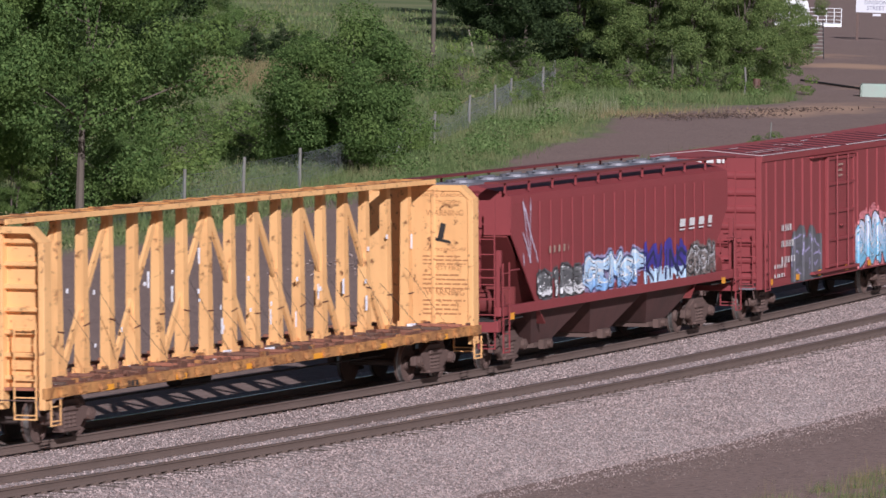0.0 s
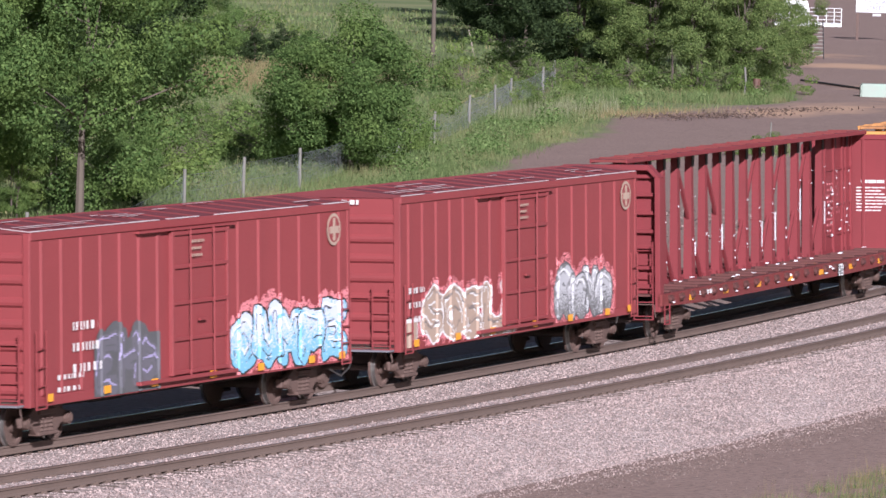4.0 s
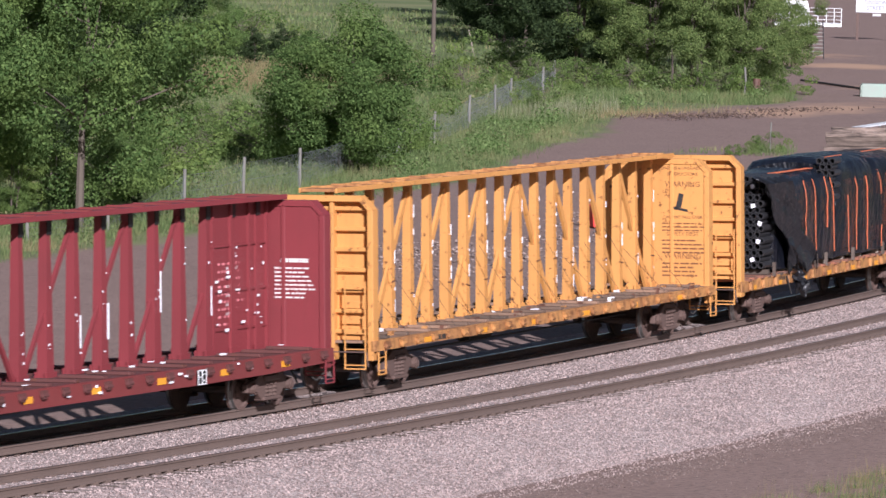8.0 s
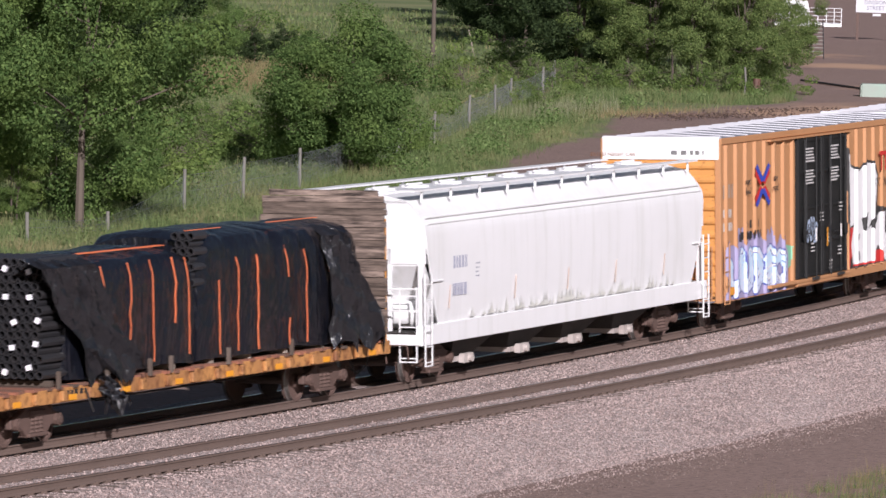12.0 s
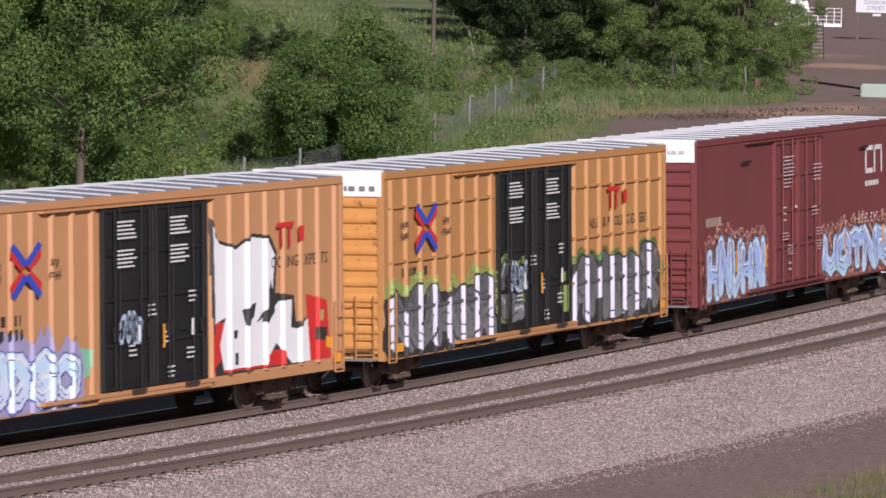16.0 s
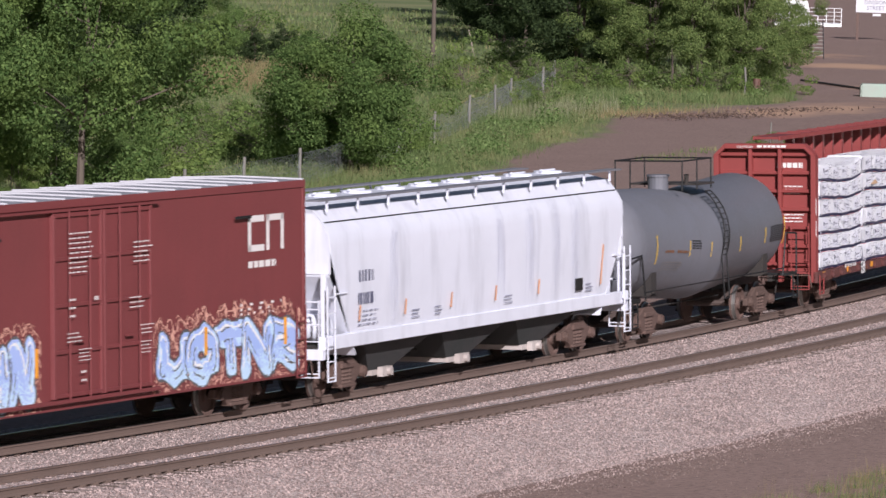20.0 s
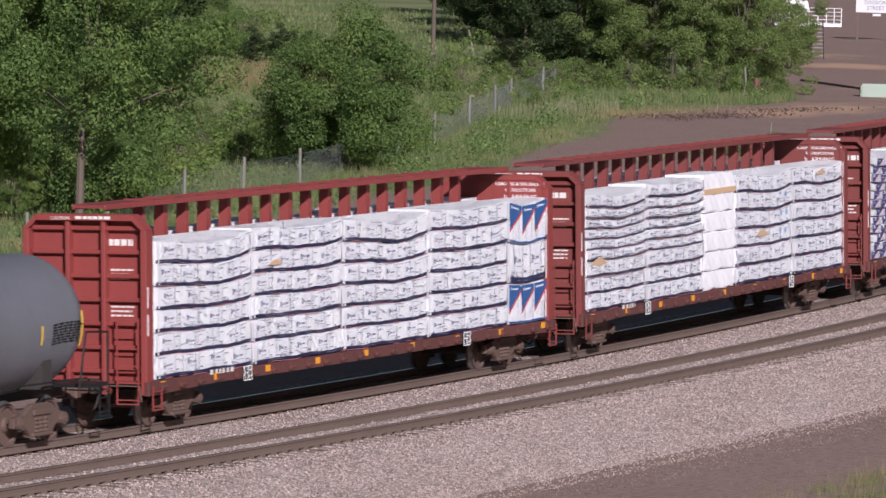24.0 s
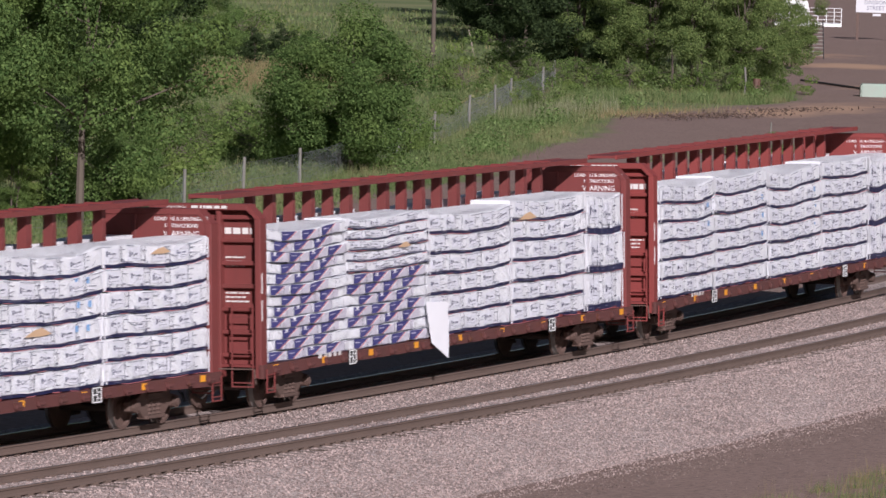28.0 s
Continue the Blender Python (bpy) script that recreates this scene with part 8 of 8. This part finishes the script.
TREE_A = tree_template(10.0, 3.4, 0.5, 1, LEAF_A, 110, 1500, 0.048, 0.13, 1, label="broad leafy green tree beyond the fence", shape=0.4)
TREE_B = tree_template(9.0, 2.6, 0.4, 2, LEAF_B, 80, 1600, 0.047, 0.14, 2, label="pale green multi-stemmed tree", shape=0.4)
SHRUB = tree_template(6.3, 3.2, 0.2, 3, LEAF_A, 130, 1500, 0.049, 0.12, 3, label="rounded bushy tree standing alone by the fence", shape=0.9)
TREE_C = tree_template(9.5, 3.0, 0.4, 7, LEAF_D, 90, 1350, 0.055, 0.14, 2, label="leafy tree at the wood's edge, sunlight put into its leaf colour", shape=0.4)
WOODS = tree_template(10.5, 3.6, 0.5, 4, LEAF_C, 95, 420, 0.1, 0.18, 2, label="dark-leaved tree of the wood; small copies stand in for shade", shape=0.3)
BUSH = tree_template(2.0, 1.6, -0.2, 6, LEAF_B, 30, 1200, 0.05, 0.04, 3, name="bush", label="low leafy bush in the tall grass", shape=0.3)
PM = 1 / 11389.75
# the small WOODS copies are added to stand in for dark shade
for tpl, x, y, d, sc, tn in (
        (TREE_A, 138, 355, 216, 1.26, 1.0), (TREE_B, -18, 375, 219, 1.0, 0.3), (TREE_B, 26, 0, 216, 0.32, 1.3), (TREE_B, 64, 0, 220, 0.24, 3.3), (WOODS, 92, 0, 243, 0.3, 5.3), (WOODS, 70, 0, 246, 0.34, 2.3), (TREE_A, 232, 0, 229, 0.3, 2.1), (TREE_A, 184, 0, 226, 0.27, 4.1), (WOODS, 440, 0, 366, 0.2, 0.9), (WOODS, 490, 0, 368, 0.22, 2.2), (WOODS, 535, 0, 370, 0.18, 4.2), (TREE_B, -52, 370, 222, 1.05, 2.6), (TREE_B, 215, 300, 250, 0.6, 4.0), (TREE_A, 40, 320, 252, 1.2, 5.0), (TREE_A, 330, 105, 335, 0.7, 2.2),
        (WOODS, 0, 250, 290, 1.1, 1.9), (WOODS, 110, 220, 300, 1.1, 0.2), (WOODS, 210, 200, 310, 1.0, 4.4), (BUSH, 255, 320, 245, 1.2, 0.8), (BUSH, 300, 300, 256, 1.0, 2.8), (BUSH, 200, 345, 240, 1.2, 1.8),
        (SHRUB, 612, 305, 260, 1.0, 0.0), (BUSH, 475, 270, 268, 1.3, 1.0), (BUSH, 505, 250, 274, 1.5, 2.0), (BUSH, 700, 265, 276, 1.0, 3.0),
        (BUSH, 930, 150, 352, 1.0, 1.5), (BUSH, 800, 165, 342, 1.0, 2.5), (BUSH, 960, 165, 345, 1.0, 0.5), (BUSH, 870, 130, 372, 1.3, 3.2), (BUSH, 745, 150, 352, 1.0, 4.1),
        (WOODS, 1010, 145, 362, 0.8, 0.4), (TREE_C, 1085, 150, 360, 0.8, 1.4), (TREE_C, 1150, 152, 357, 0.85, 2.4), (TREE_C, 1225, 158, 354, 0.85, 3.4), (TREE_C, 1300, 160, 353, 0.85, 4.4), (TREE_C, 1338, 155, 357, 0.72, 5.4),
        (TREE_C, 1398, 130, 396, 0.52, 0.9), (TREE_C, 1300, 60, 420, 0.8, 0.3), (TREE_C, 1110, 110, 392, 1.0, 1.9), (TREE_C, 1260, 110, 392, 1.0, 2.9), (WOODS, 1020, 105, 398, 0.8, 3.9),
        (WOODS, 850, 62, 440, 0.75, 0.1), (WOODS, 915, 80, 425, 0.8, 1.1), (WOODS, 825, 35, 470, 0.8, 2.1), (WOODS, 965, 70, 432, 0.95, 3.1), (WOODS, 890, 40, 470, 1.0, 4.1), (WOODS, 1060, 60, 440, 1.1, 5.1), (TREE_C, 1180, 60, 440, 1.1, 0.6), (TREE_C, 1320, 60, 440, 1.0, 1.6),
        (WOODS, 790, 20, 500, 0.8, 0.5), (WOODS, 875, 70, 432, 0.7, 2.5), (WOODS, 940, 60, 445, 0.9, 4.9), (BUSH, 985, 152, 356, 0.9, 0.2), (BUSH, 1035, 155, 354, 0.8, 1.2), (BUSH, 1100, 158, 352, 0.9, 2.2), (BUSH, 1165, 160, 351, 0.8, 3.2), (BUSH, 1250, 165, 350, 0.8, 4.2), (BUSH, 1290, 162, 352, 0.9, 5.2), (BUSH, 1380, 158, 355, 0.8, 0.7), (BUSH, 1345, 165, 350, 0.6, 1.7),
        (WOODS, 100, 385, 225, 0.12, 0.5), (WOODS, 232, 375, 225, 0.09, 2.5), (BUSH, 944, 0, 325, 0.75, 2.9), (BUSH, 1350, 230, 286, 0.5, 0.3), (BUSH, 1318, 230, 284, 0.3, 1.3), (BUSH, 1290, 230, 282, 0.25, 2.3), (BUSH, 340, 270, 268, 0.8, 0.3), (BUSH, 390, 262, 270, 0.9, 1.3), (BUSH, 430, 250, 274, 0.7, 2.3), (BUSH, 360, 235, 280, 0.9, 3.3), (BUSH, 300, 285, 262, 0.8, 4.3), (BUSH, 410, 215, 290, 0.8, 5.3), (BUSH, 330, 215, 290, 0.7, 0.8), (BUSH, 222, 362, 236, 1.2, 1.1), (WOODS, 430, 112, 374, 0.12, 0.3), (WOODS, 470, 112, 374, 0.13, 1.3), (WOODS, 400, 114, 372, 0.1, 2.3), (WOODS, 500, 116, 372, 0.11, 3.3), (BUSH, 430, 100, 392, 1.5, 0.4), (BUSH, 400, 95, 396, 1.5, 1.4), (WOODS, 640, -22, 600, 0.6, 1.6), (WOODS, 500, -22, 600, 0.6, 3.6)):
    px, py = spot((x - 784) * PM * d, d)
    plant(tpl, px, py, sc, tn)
for tpl in (TREE_A, TREE_B, TREE_C, SHRUB, WOODS, BUSH):
    for o in list(tpl.children) + [tpl]:
        bpy.data.objects.remove(o)


def blades(count, places, lo, hi, width, mat, name, label, seed, lean=0.35):
    """Grass blades as one scatter; places: a function from random numbers to plan coordinates."""
    rs = np.random.RandomState(seed)
    V = np.empty((count, 3, 3))
    for i in range(count):
        x, y = places(rs)
        z = ground_height(x, y)
        h, a = rs.uniform(lo, hi), rs.rand() * 6.283
        ln = rs.normal(scale=lean, size=2) * h
        c, s = math.cos(a) * width, math.sin(a) * width
        V[i] = ((x - c, y - s, z - 0.03), (x + c, y + s, z - 0.03), (x + ln[0], y + ln[1], z + h))
    me = bpy.data.meshes.new(name)
    me.from_pydata(V.reshape(-1, 3).tolist(), [], np.arange(count * 3).reshape(-1, 3).tolist())
    me.materials.append(mat)
    return tagged(new(name, me), label, "grass", kind="stuff")


def arc_strip(u0, u1, w0, w1):
    def f(rs):
        while True:
            u, w = rs.uniform(u0, u1), rs.uniform(w0, w1)
            if w < 0 or u < 240 or 255 < u < 264 and w < 21 or w > turf_edge(u):
                return along_arc(u, w)
    return f


def along_arc(u, w):
    th = CURVE * u
    r = 1 / CURVE - w
    return r * math.sin(th), 1 / CURVE - r * math.cos(th)


def tufts(rs):
    u, w = rs.uniform(150, 335), 29.5 + 8 * rs.rand() ** 1.3
    return along_arc(u + 0.4 * rs.normal(), w + 0.4 * rs.normal())


blades(52000, tufts, 0.12, 0.6, 0.013, GRASS, "tall_grass", "tall uneven grass along the fence", 1)
blades(45000, arc_strip(150, 345, 33, 62), 0.12, 0.55, 0.02, GRASS, "meadow_grass", "green meadow grass on the rise", 2)
blades(40000, arc_strip(300, 520, 14, 95), 0.15, 0.6, 0.035, GRASS, "meadow_grass", "green meadow grass far behind", 3)
blades(14000, arc_strip(315, 345, 18.5, 29), 0.15, 0.6, 0.016, GRASS, "tall_grass", "tall grass under the wood's edge", 4)
blades(6000, arc_strip(140, 300, 28.3, 29.8), 0.04, 0.18, 0.012, GRASS, "short_grass", "short trodden grass at the dirt edge", 5)
def near_clumps(rs):
    """Clumps along the near edge of the dirt, thicker up the line."""
    k = rs.randint(60)
    c = np.random.RandomState(900 + k)
    u, w = 106 + 15 * c.rand() ** 0.8, -14.5 - 2.2 * c.rand()
    return along_arc(u + 0.35 * rs.normal(), w + 0.16 * rs.normal())


blades(4600, near_clumps, 0.06, 0.3, 0.005, GRASS, "near_weeds", "green weeds at the edge of the dirt", 6, 0.3)
blades(1700, near_clumps, 0.08, 0.34, 0.005, DRY, "dry_blades", "straw-coloured blades among the near weeds", 9, 0.3)
blades(300, near_clumps, 0.3, 0.7, 0.005, DRY, "dry_stalks", "thin dry stalks at the edge of the dirt", 7, 0.15)
blades(320, arc_strip(256, 263, 18.2, 20.4), 0.2, 0.7, 0.014, GRASS, "weed_patch", "weed patch round a thin post", 8)
def patch(x, y, a, b):
    def f(rs):
        return x + a * rs.normal(), y + b * rs.normal()
    return f


for k, (u, w) in enumerate(((248.5, 23.5), (251, 23.2), (254.2, 22.9), (258, 22.3), (261, 21.9))):
    blades(70, patch(*along_arc(u, w), 0.5, 0.5), 0.08, 0.3, 0.018, GRASS, "yard_weeds", "small green weeds sprouting from the dirt", 60 + k)
blades(6500, patch(270, 137, 8, 4), 0.3, 0.9, 0.02, DRY, "dry_grass", "patch of tall tan dry grass on the rise", 21)
blades(2500, patch(285, 146, 6, 3), 0.3, 0.8, 0.02, DRY, "dry_grass", "patch of tall tan dry grass on the rise", 22)


def chips(count, x, y, a, b, height, name, label, seed):
    """Low heap of dark broken wood and bark."""
    rs = np.random.RandomState(seed)
    V = []
    for k in range(count):
        dx, dy = rs.normal(size=2)
        r = math.hypot(dx, dy)
        c = np.array((x + a * dx, y + b * dy, GZ + 0.05 + height * max(0.0, 1 - r / 2) * rs.rand()))
        L, yaw = rs.uniform(0.02, 0.07), rs.rand() * 6.283
        d = np.array((math.cos(yaw), math.sin(yaw), rs.normal() * 0.4)) * L
        n = np.array((-math.sin(yaw), math.cos(yaw), 0)) * 0.03
        up = np.array((0, 0, 0.05))
        V += [c - d - n, c - d + n, c - d + up, c + d - n, c + d + n, c + d + up]
    F = []
    for k in range(count):
        o = 6 * k
        F += [(o, o + 1, o + 2), (o + 3, o + 5, o + 4), (o, o + 2, o + 5, o + 3), (o + 1, o + 4, o + 5, o + 2), (o, o + 3, o + 4, o + 1)]
    me = bpy.data.meshes.new(name)
    me.from_pydata([tuple(v) for v in V], [], F)
    me.materials.append(CHIP)
    return tagged(new(name, me), label, "wood debris", kind="stuff")


chips(500, 268, 103.8, 3.0, 1.0, 0.1, "bark_heap", "low heap of dark bark and broken wood", 31)
chips(200, 279, 106, 3, 0.8, 0.06, "bark_heap", "low heap of dark bark and broken wood", 32)
# broad-leaved plants in clumps along the dirt edge
rs = np.random.RandomState(12)
C = []
for u, w in ((248, 30.6), (251, 31), (256, 31.5), (262, 30.5), (272, 31), (279, 30.8), (288, 31.2), (300, 30), (243, 30.4), (322, 20.5), (306, 28), (231, 31), (268, 32)):
    for k in range(6):
        x, y = along_arc(u + rs.normal() * 1.2, w + rs.normal() * 0.4)
        C.append((x, y, ground_height(x, y) + rs.uniform(0.1, 0.7)))
V, F = leaf_cloud(np.array(C), rs.uniform(0.25, 0.6, len(C)), 420, 0.062, rs)
me = bpy.data.meshes.new("broad_weeds")
me.from_pydata(V.tolist(), [], F.tolist())
me.materials.append(WEED)
tagged(new("broad_weeds", me), "pale broad-leaved weeds along the dirt edge", "weeds", kind="stuff")

# leafy herbs that break up the meadow, and tall pale stalks by the fence's end
def herbs(count, place, lo, hi, per, size, mat, name, label, seed):
    rs = np.random.RandomState(seed)
    C, R = [], []
    for k in range(count):
        x, y = place(rs)
        r = rs.uniform(lo, hi)
        C.append((x, y, ground_height(x, y) + 0.5 * r))
        R.append(r)
    V, F = leaf_cloud(np.array(C), np.array(R), per, size, rs, 0.9)
    me = bpy.data.meshes.new(name)
    me.from_pydata(V.tolist(), [], F.tolist())
    me.materials.append(mat)
    return tagged(new(name, me), label, "herbs", kind="stuff")


herbs(1500, arc_strip(170, 340, 33.5, 60), 0.2, 0.6, 150, 0.06, GRASS, "meadow_herbs", "leafy herbs and weeds in the meadow", 51)
herbs(900, tufts, 0.15, 0.45, 260, 0.05, GRASS, "fence_weeds", "leafy weeds along the fence", 52)
herbs(500, arc_strip(300, 480, 22, 80), 0.4, 1.0, 60, 0.1, GRASS, "meadow_herbs", "leafy herbs far up the meadow", 53)


def stalks(rs):
    u = 294 + 6 * rs.normal()
    return along_arc(u, 31.2 - 0.17 * (u - 294) + 0.8 * rs.normal())


PALE_STALK = leafy("pale_green_stalks", (0.16, 0.18, 0.09), (0.4, 0.4, 0.25))
blades(1500, stalks, 0.2, 0.95, 0.02, PALE_STALK, "tall_stalks", "tall pale green and straw-coloured stalks by the fence", 54, 0.12)
blades(1500, patch(*along_arc(296, 29.6), 6, 1.2), 0.15, 0.5, 0.016, DRY, "dry_grass", "short tan dead grass at the dirt edge", 55)

# ---------- wire fence ----------
fence = tagged(new("wire_fence"), "sagging wire mesh fence on grey metal posts", "fence")
POSTS = [(175.4, 31.3, 0.95), (181.8, 30.6, 0.72), (195.7, 32.0, 1.55), (204.6, 32.15, 1.55), (214.5, 32.3, 1.55)] + [(u, 33.8 - 2.4 * smooth01(u, 300, 330), 1.55) for u in (233.5, 244.2, 255.4, 270, 286.3, 303, 318, 329.3)]
rnd = random.Random(4)
tops = []
for u, w, tall in POSTS:
    x, y = along_arc(u, w)
    z = ground_height(x, y)
    hgt = tall + rnd.uniform(-0.06, 0.06)
    bm = bmesh.new()
    tube(bm, (x, y, z - 0.3), (x + rnd.uniform(-0.06, 0.06), y, z + hgt), 0.062, 8)
    part("fence_post", bm, GALV_POST, fence)
    tops.append((Vector((x, y, z)), hgt))
WIRE = paint("dull_fence_wire", (0.2, 0.215, 0.215), amount=0.2, streak=0, rough=0.6, metal=0.4)
for (a, ha), (b, hb) in zip(tops, tops[1:]):
    bm = bmesh.new()
    n = max(8, int((b - a).length / 0.28))
    sag = rnd.uniform(0.02, 0.18)

    def net(f, share):
        """A point of the net: f along the bay, share of the height, sagging between the posts."""
        f = min(f, 1.0)
        return a.lerp(b, f) + Vector((0, 0, 0.1 + share * (ha + (hb - ha) * f - 0.3 - sag * math.sin(math.pi * f))))
    for k in range(n):
        for lo, hi in ((0.0, 1.0), (1.0, 0.0)):
            tube(bm, net(k / n, lo), net((k + 5) / n, hi), 0.003, 3)
    for share in (0.0, 0.5, 1.0):
        for k in range(4):
            tube(bm, net(k / 4, share), net((k + 1) / 4, share), 0.008, 3)
    part("wire_mesh", bm, WIRE, fence)


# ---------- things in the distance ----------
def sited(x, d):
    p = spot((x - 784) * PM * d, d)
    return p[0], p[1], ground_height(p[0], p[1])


VIEW_TURN = math.atan2(AIM.y, AIM.x) - math.pi / 2


def upright(name, label, cat, x, d, turn=0.0):
    e = new(name)
    e.empty_display_size = 0.5
    px, py, pz = sited(x, d)
    e.matrix_basis = Matrix.Translation((px, py, pz)) @ Matrix.Rotation(VIEW_TURN + turn, 4, "Z")
    return tagged(e, label, cat)


pole = upright("utility_pole", "weathered wooden utility pole in the grass", "pole", 757, 404)
bm = bmesh.new()
tube(bm, (0, 0, -0.4), (0, 0, 9), 0.15, 10, 0.11)
part("pole_shaft", bm, BARK, pole)
bm = bmesh.new()
box(bm, -1.2, 1.2, -0.06, 0.06, 8.2, 8.35)
part("crossarm", bm, WOOD, pole)
stick = upright("leaning_stake", "pale leaning stake in the meadow", "stake", 831, 404)
rodpart("stake_shaft", stick, WOOD_PALE, [(0, 0, -0.2), (-0.4, 0, 1.65)], 0.05)

# white tank on a railed platform with stairs
rig = upright("tank_platform", "white tank on a railed white steel platform with stairs", "platform", 1402, 421)
W2 = WHITE
bm = bmesh.new()
box(bm, -1.6, 2.75, -1.2, 1.2, 2.05, 2.25)
part("platform_deck", bm, W2, rig)
bm = bmesh.new()
tube(bm, (-0.4, -0.6, 3.3), (-0.4, 1.6, 3.3), 1.0, 24)
part("white_tank", bm, W2, rig, "white cylindrical tank")
for x in (-1.5, 0.9):
    rodpart("platform_leg", rig, RAILSIDE, [(x, -0.9, -0.2), (x, -0.9, 2.3)], 0.06)
for x in (-1.5, -0.4, 0.6, 1.2, 1.75, 2.25, 2.72):
    rodpart("railing_post", rig, W2, [(x, -1.15, 2.2), (x, -1.15, 3.25)], 0.03)
for z in (2.5, 2.75, 3.0, 3.25):
    rodpart("railing_bar", rig, W2, [(-1.5, -1.15, z), (2.72, -1.15, z)], 0.016)
for k in range(9):
    boxpart("stair_tread", rig, GALV_POST, 0.75, 1.5, -1.5 - 0.2 * (8 - k), -1.26 - 0.2 * (8 - k), 0.2 + 0.24 * k, 0.25 + 0.24 * k)
for x in (0.72, 1.53):
    bm = bmesh.new()
    prism(bm, [(-3.15, 0.0), (-3.0, 0.0), (-1.15, 2.3), (-1.15, 2.5)], x - 0.03, x + 0.03, "x")
    part("stair_stringer", bm, BLACK, rig)

sign = upright("station_sign", "white station name board on rusty red posts", "sign", 1525, 462)
boxpart("sign_board", sign, SIGN_BACK, -0.9, 2.0, -0.03, 0.03, 2.0, 3.25, bevel=0.01)
for x in (-0.75, 1.85):
    boxpart("sign_post", sign, CAST_RUST, x - 0.09, x + 0.09, 0.04, 0.2, -0.4, 3.0)
lettering(sign, "DIVISION", 0.4, 0.52, -0.036, 2.6, SLATE_PRINT, (90, 0, 0))
lettering(sign, "STREET", 0.4, 0.52, -0.036, 2.2, SLATE_PRINT, (90, 0, 0))
part("small_white_sign", (lambda bm: (box(bm, 0.3, 0.9, -0.14, -0.1, 1.76, 1.93), bm)[1])(bmesh.new()), SIGN_BACK, sign)

block = upright("painted_concrete_block", "pale green and white painted concrete block", "block", 1542, 355)
bm = bmesh.new()
box(bm, -0.85, 1.2, -0.5, 0.5, -0.1, 0.72)
bmesh.ops.bevel(bm, geom=list(bm.edges), offset=0.08, segments=2, affect="EDGES")
part("block_body", bm, paint("pale_green_white_paint", (0.32, 0.36, 0.31), dirt=(0.28, 0.45, 0.36), amount=0.9, streak=0.2), block)

marker = upright("marker_post", "thin pale marker post in weeds", "post", 1358, 286)
rodpart("post_shaft", marker, GALV_POST, [(0, 0, -0.1), (0.03, 0, 1.35)], 0.035)

bin_box = upright("red_bin", "bright red steel bin with a lid on the dirt yard", "bin", 1072, 226, 0.25)
bm = bmesh.new()
prism(bm, [(-0.58, 0.05), (0.58, 0.05), (0.64, 0.72), (-0.64, 0.72)], -0.42, 0.42, "y")
BIN_RED = paint("red_bin_paint", (0.7, 0.06, 0.045), amount=0.2, streak=0.2, dirt=(0.4, 0.04, 0.03))
part("bin_body", bm, BIN_RED, bin_box, bevel=0.02)
boxpart("bin_lid", bin_box, BIN_RED, -0.68, 0.68, -0.46, 0.46, 0.72, 0.82, bevel=0.02)
for x in (-0.2, 0.22):
    boxpart("bin_stiffener", bin_box, BIN_RED, x - 0.03, x + 0.03, -0.47, -0.42, 0.1, 0.7)
for x in (-0.45, 0.45):
    boxpart("bin_foot", bin_box, UNDER, x - 0.08, x + 0.08, -0.35, 0.35, -0.05, 0.06)

rail_pile = upright("loose_rail", "old rusty rail lying on the dirt", "rail", 1470, 370)
rodpart("rail_bar", rail_pile, BLACK, [(-1.7, 5.0, 0.1), (1.6, -7.0, 0.08)], 0.07)
dead = upright("dead_tree_stump", "rust-brown broken tree trunk under the trees", "stump", 1330, 350)
bm = bmesh.new()
tube(bm, (0, 0, -0.2), (0.05, 0, 1.0), 0.24, 9, 0.2)
part("stump_trunk", bm, paint("red_brown_bark", (0.13, 0.065, 0.048), amount=0.5, streak=0.5), dead)
for n, (x, d, hh) in enumerate(((1310, 350, 1.6), (1180, 352, 2.4), (1225, 353, 1.8))):
    sp = upright("bare_trunk", "slim pale bare trunk at the wood's edge", "tree trunk", x, d)
    rodpart("trunk_shaft", sp, GALV_POST if n == 0 else BARK, [(0, 0, -0.1), (0.06, 0, hh * 0.5), (0.0, 0, hh)], 0.06)


# ---------- the train's run ----------
def travel(t):
    """How far the train has come along the track by t seconds, from where it stands at 14 s."""
    v = (t - 14.0) / 14.0
    return 11.09329 * 14.0 * v + 0.189676 * v ** 2 - 0.182032 * v ** 3 - 0.152965 * v ** 4


def railcar_pose(u, bogie_x):
    a, b = along(u - bogie_x), along(u + bogie_x)
    d = b - a
    return Matrix.Translation((a + b) / 2) @ Matrix.Rotation(math.atan2(d.y, d.x), 4, "Z") @ Matrix.Rotation(-CANT, 4, "X")


def motions():
    for thing, u, bogie_x in CARS:
        walk(thing, [(t, railcar_pose(u - travel(t), bogie_x)) for t in range(29)])
    # the wheels roll without slipping
    turns = [(k / 20, -math.degrees((travel(k / 20) - travel(0)) / 0.457)) for k in range(561)]
    for wheel in WHEELS:
        x, y, z = wheel.location
        walk(wheel, [(t, pose(x, y, z, 0, a, 0)) for t, a in turns])


motions()
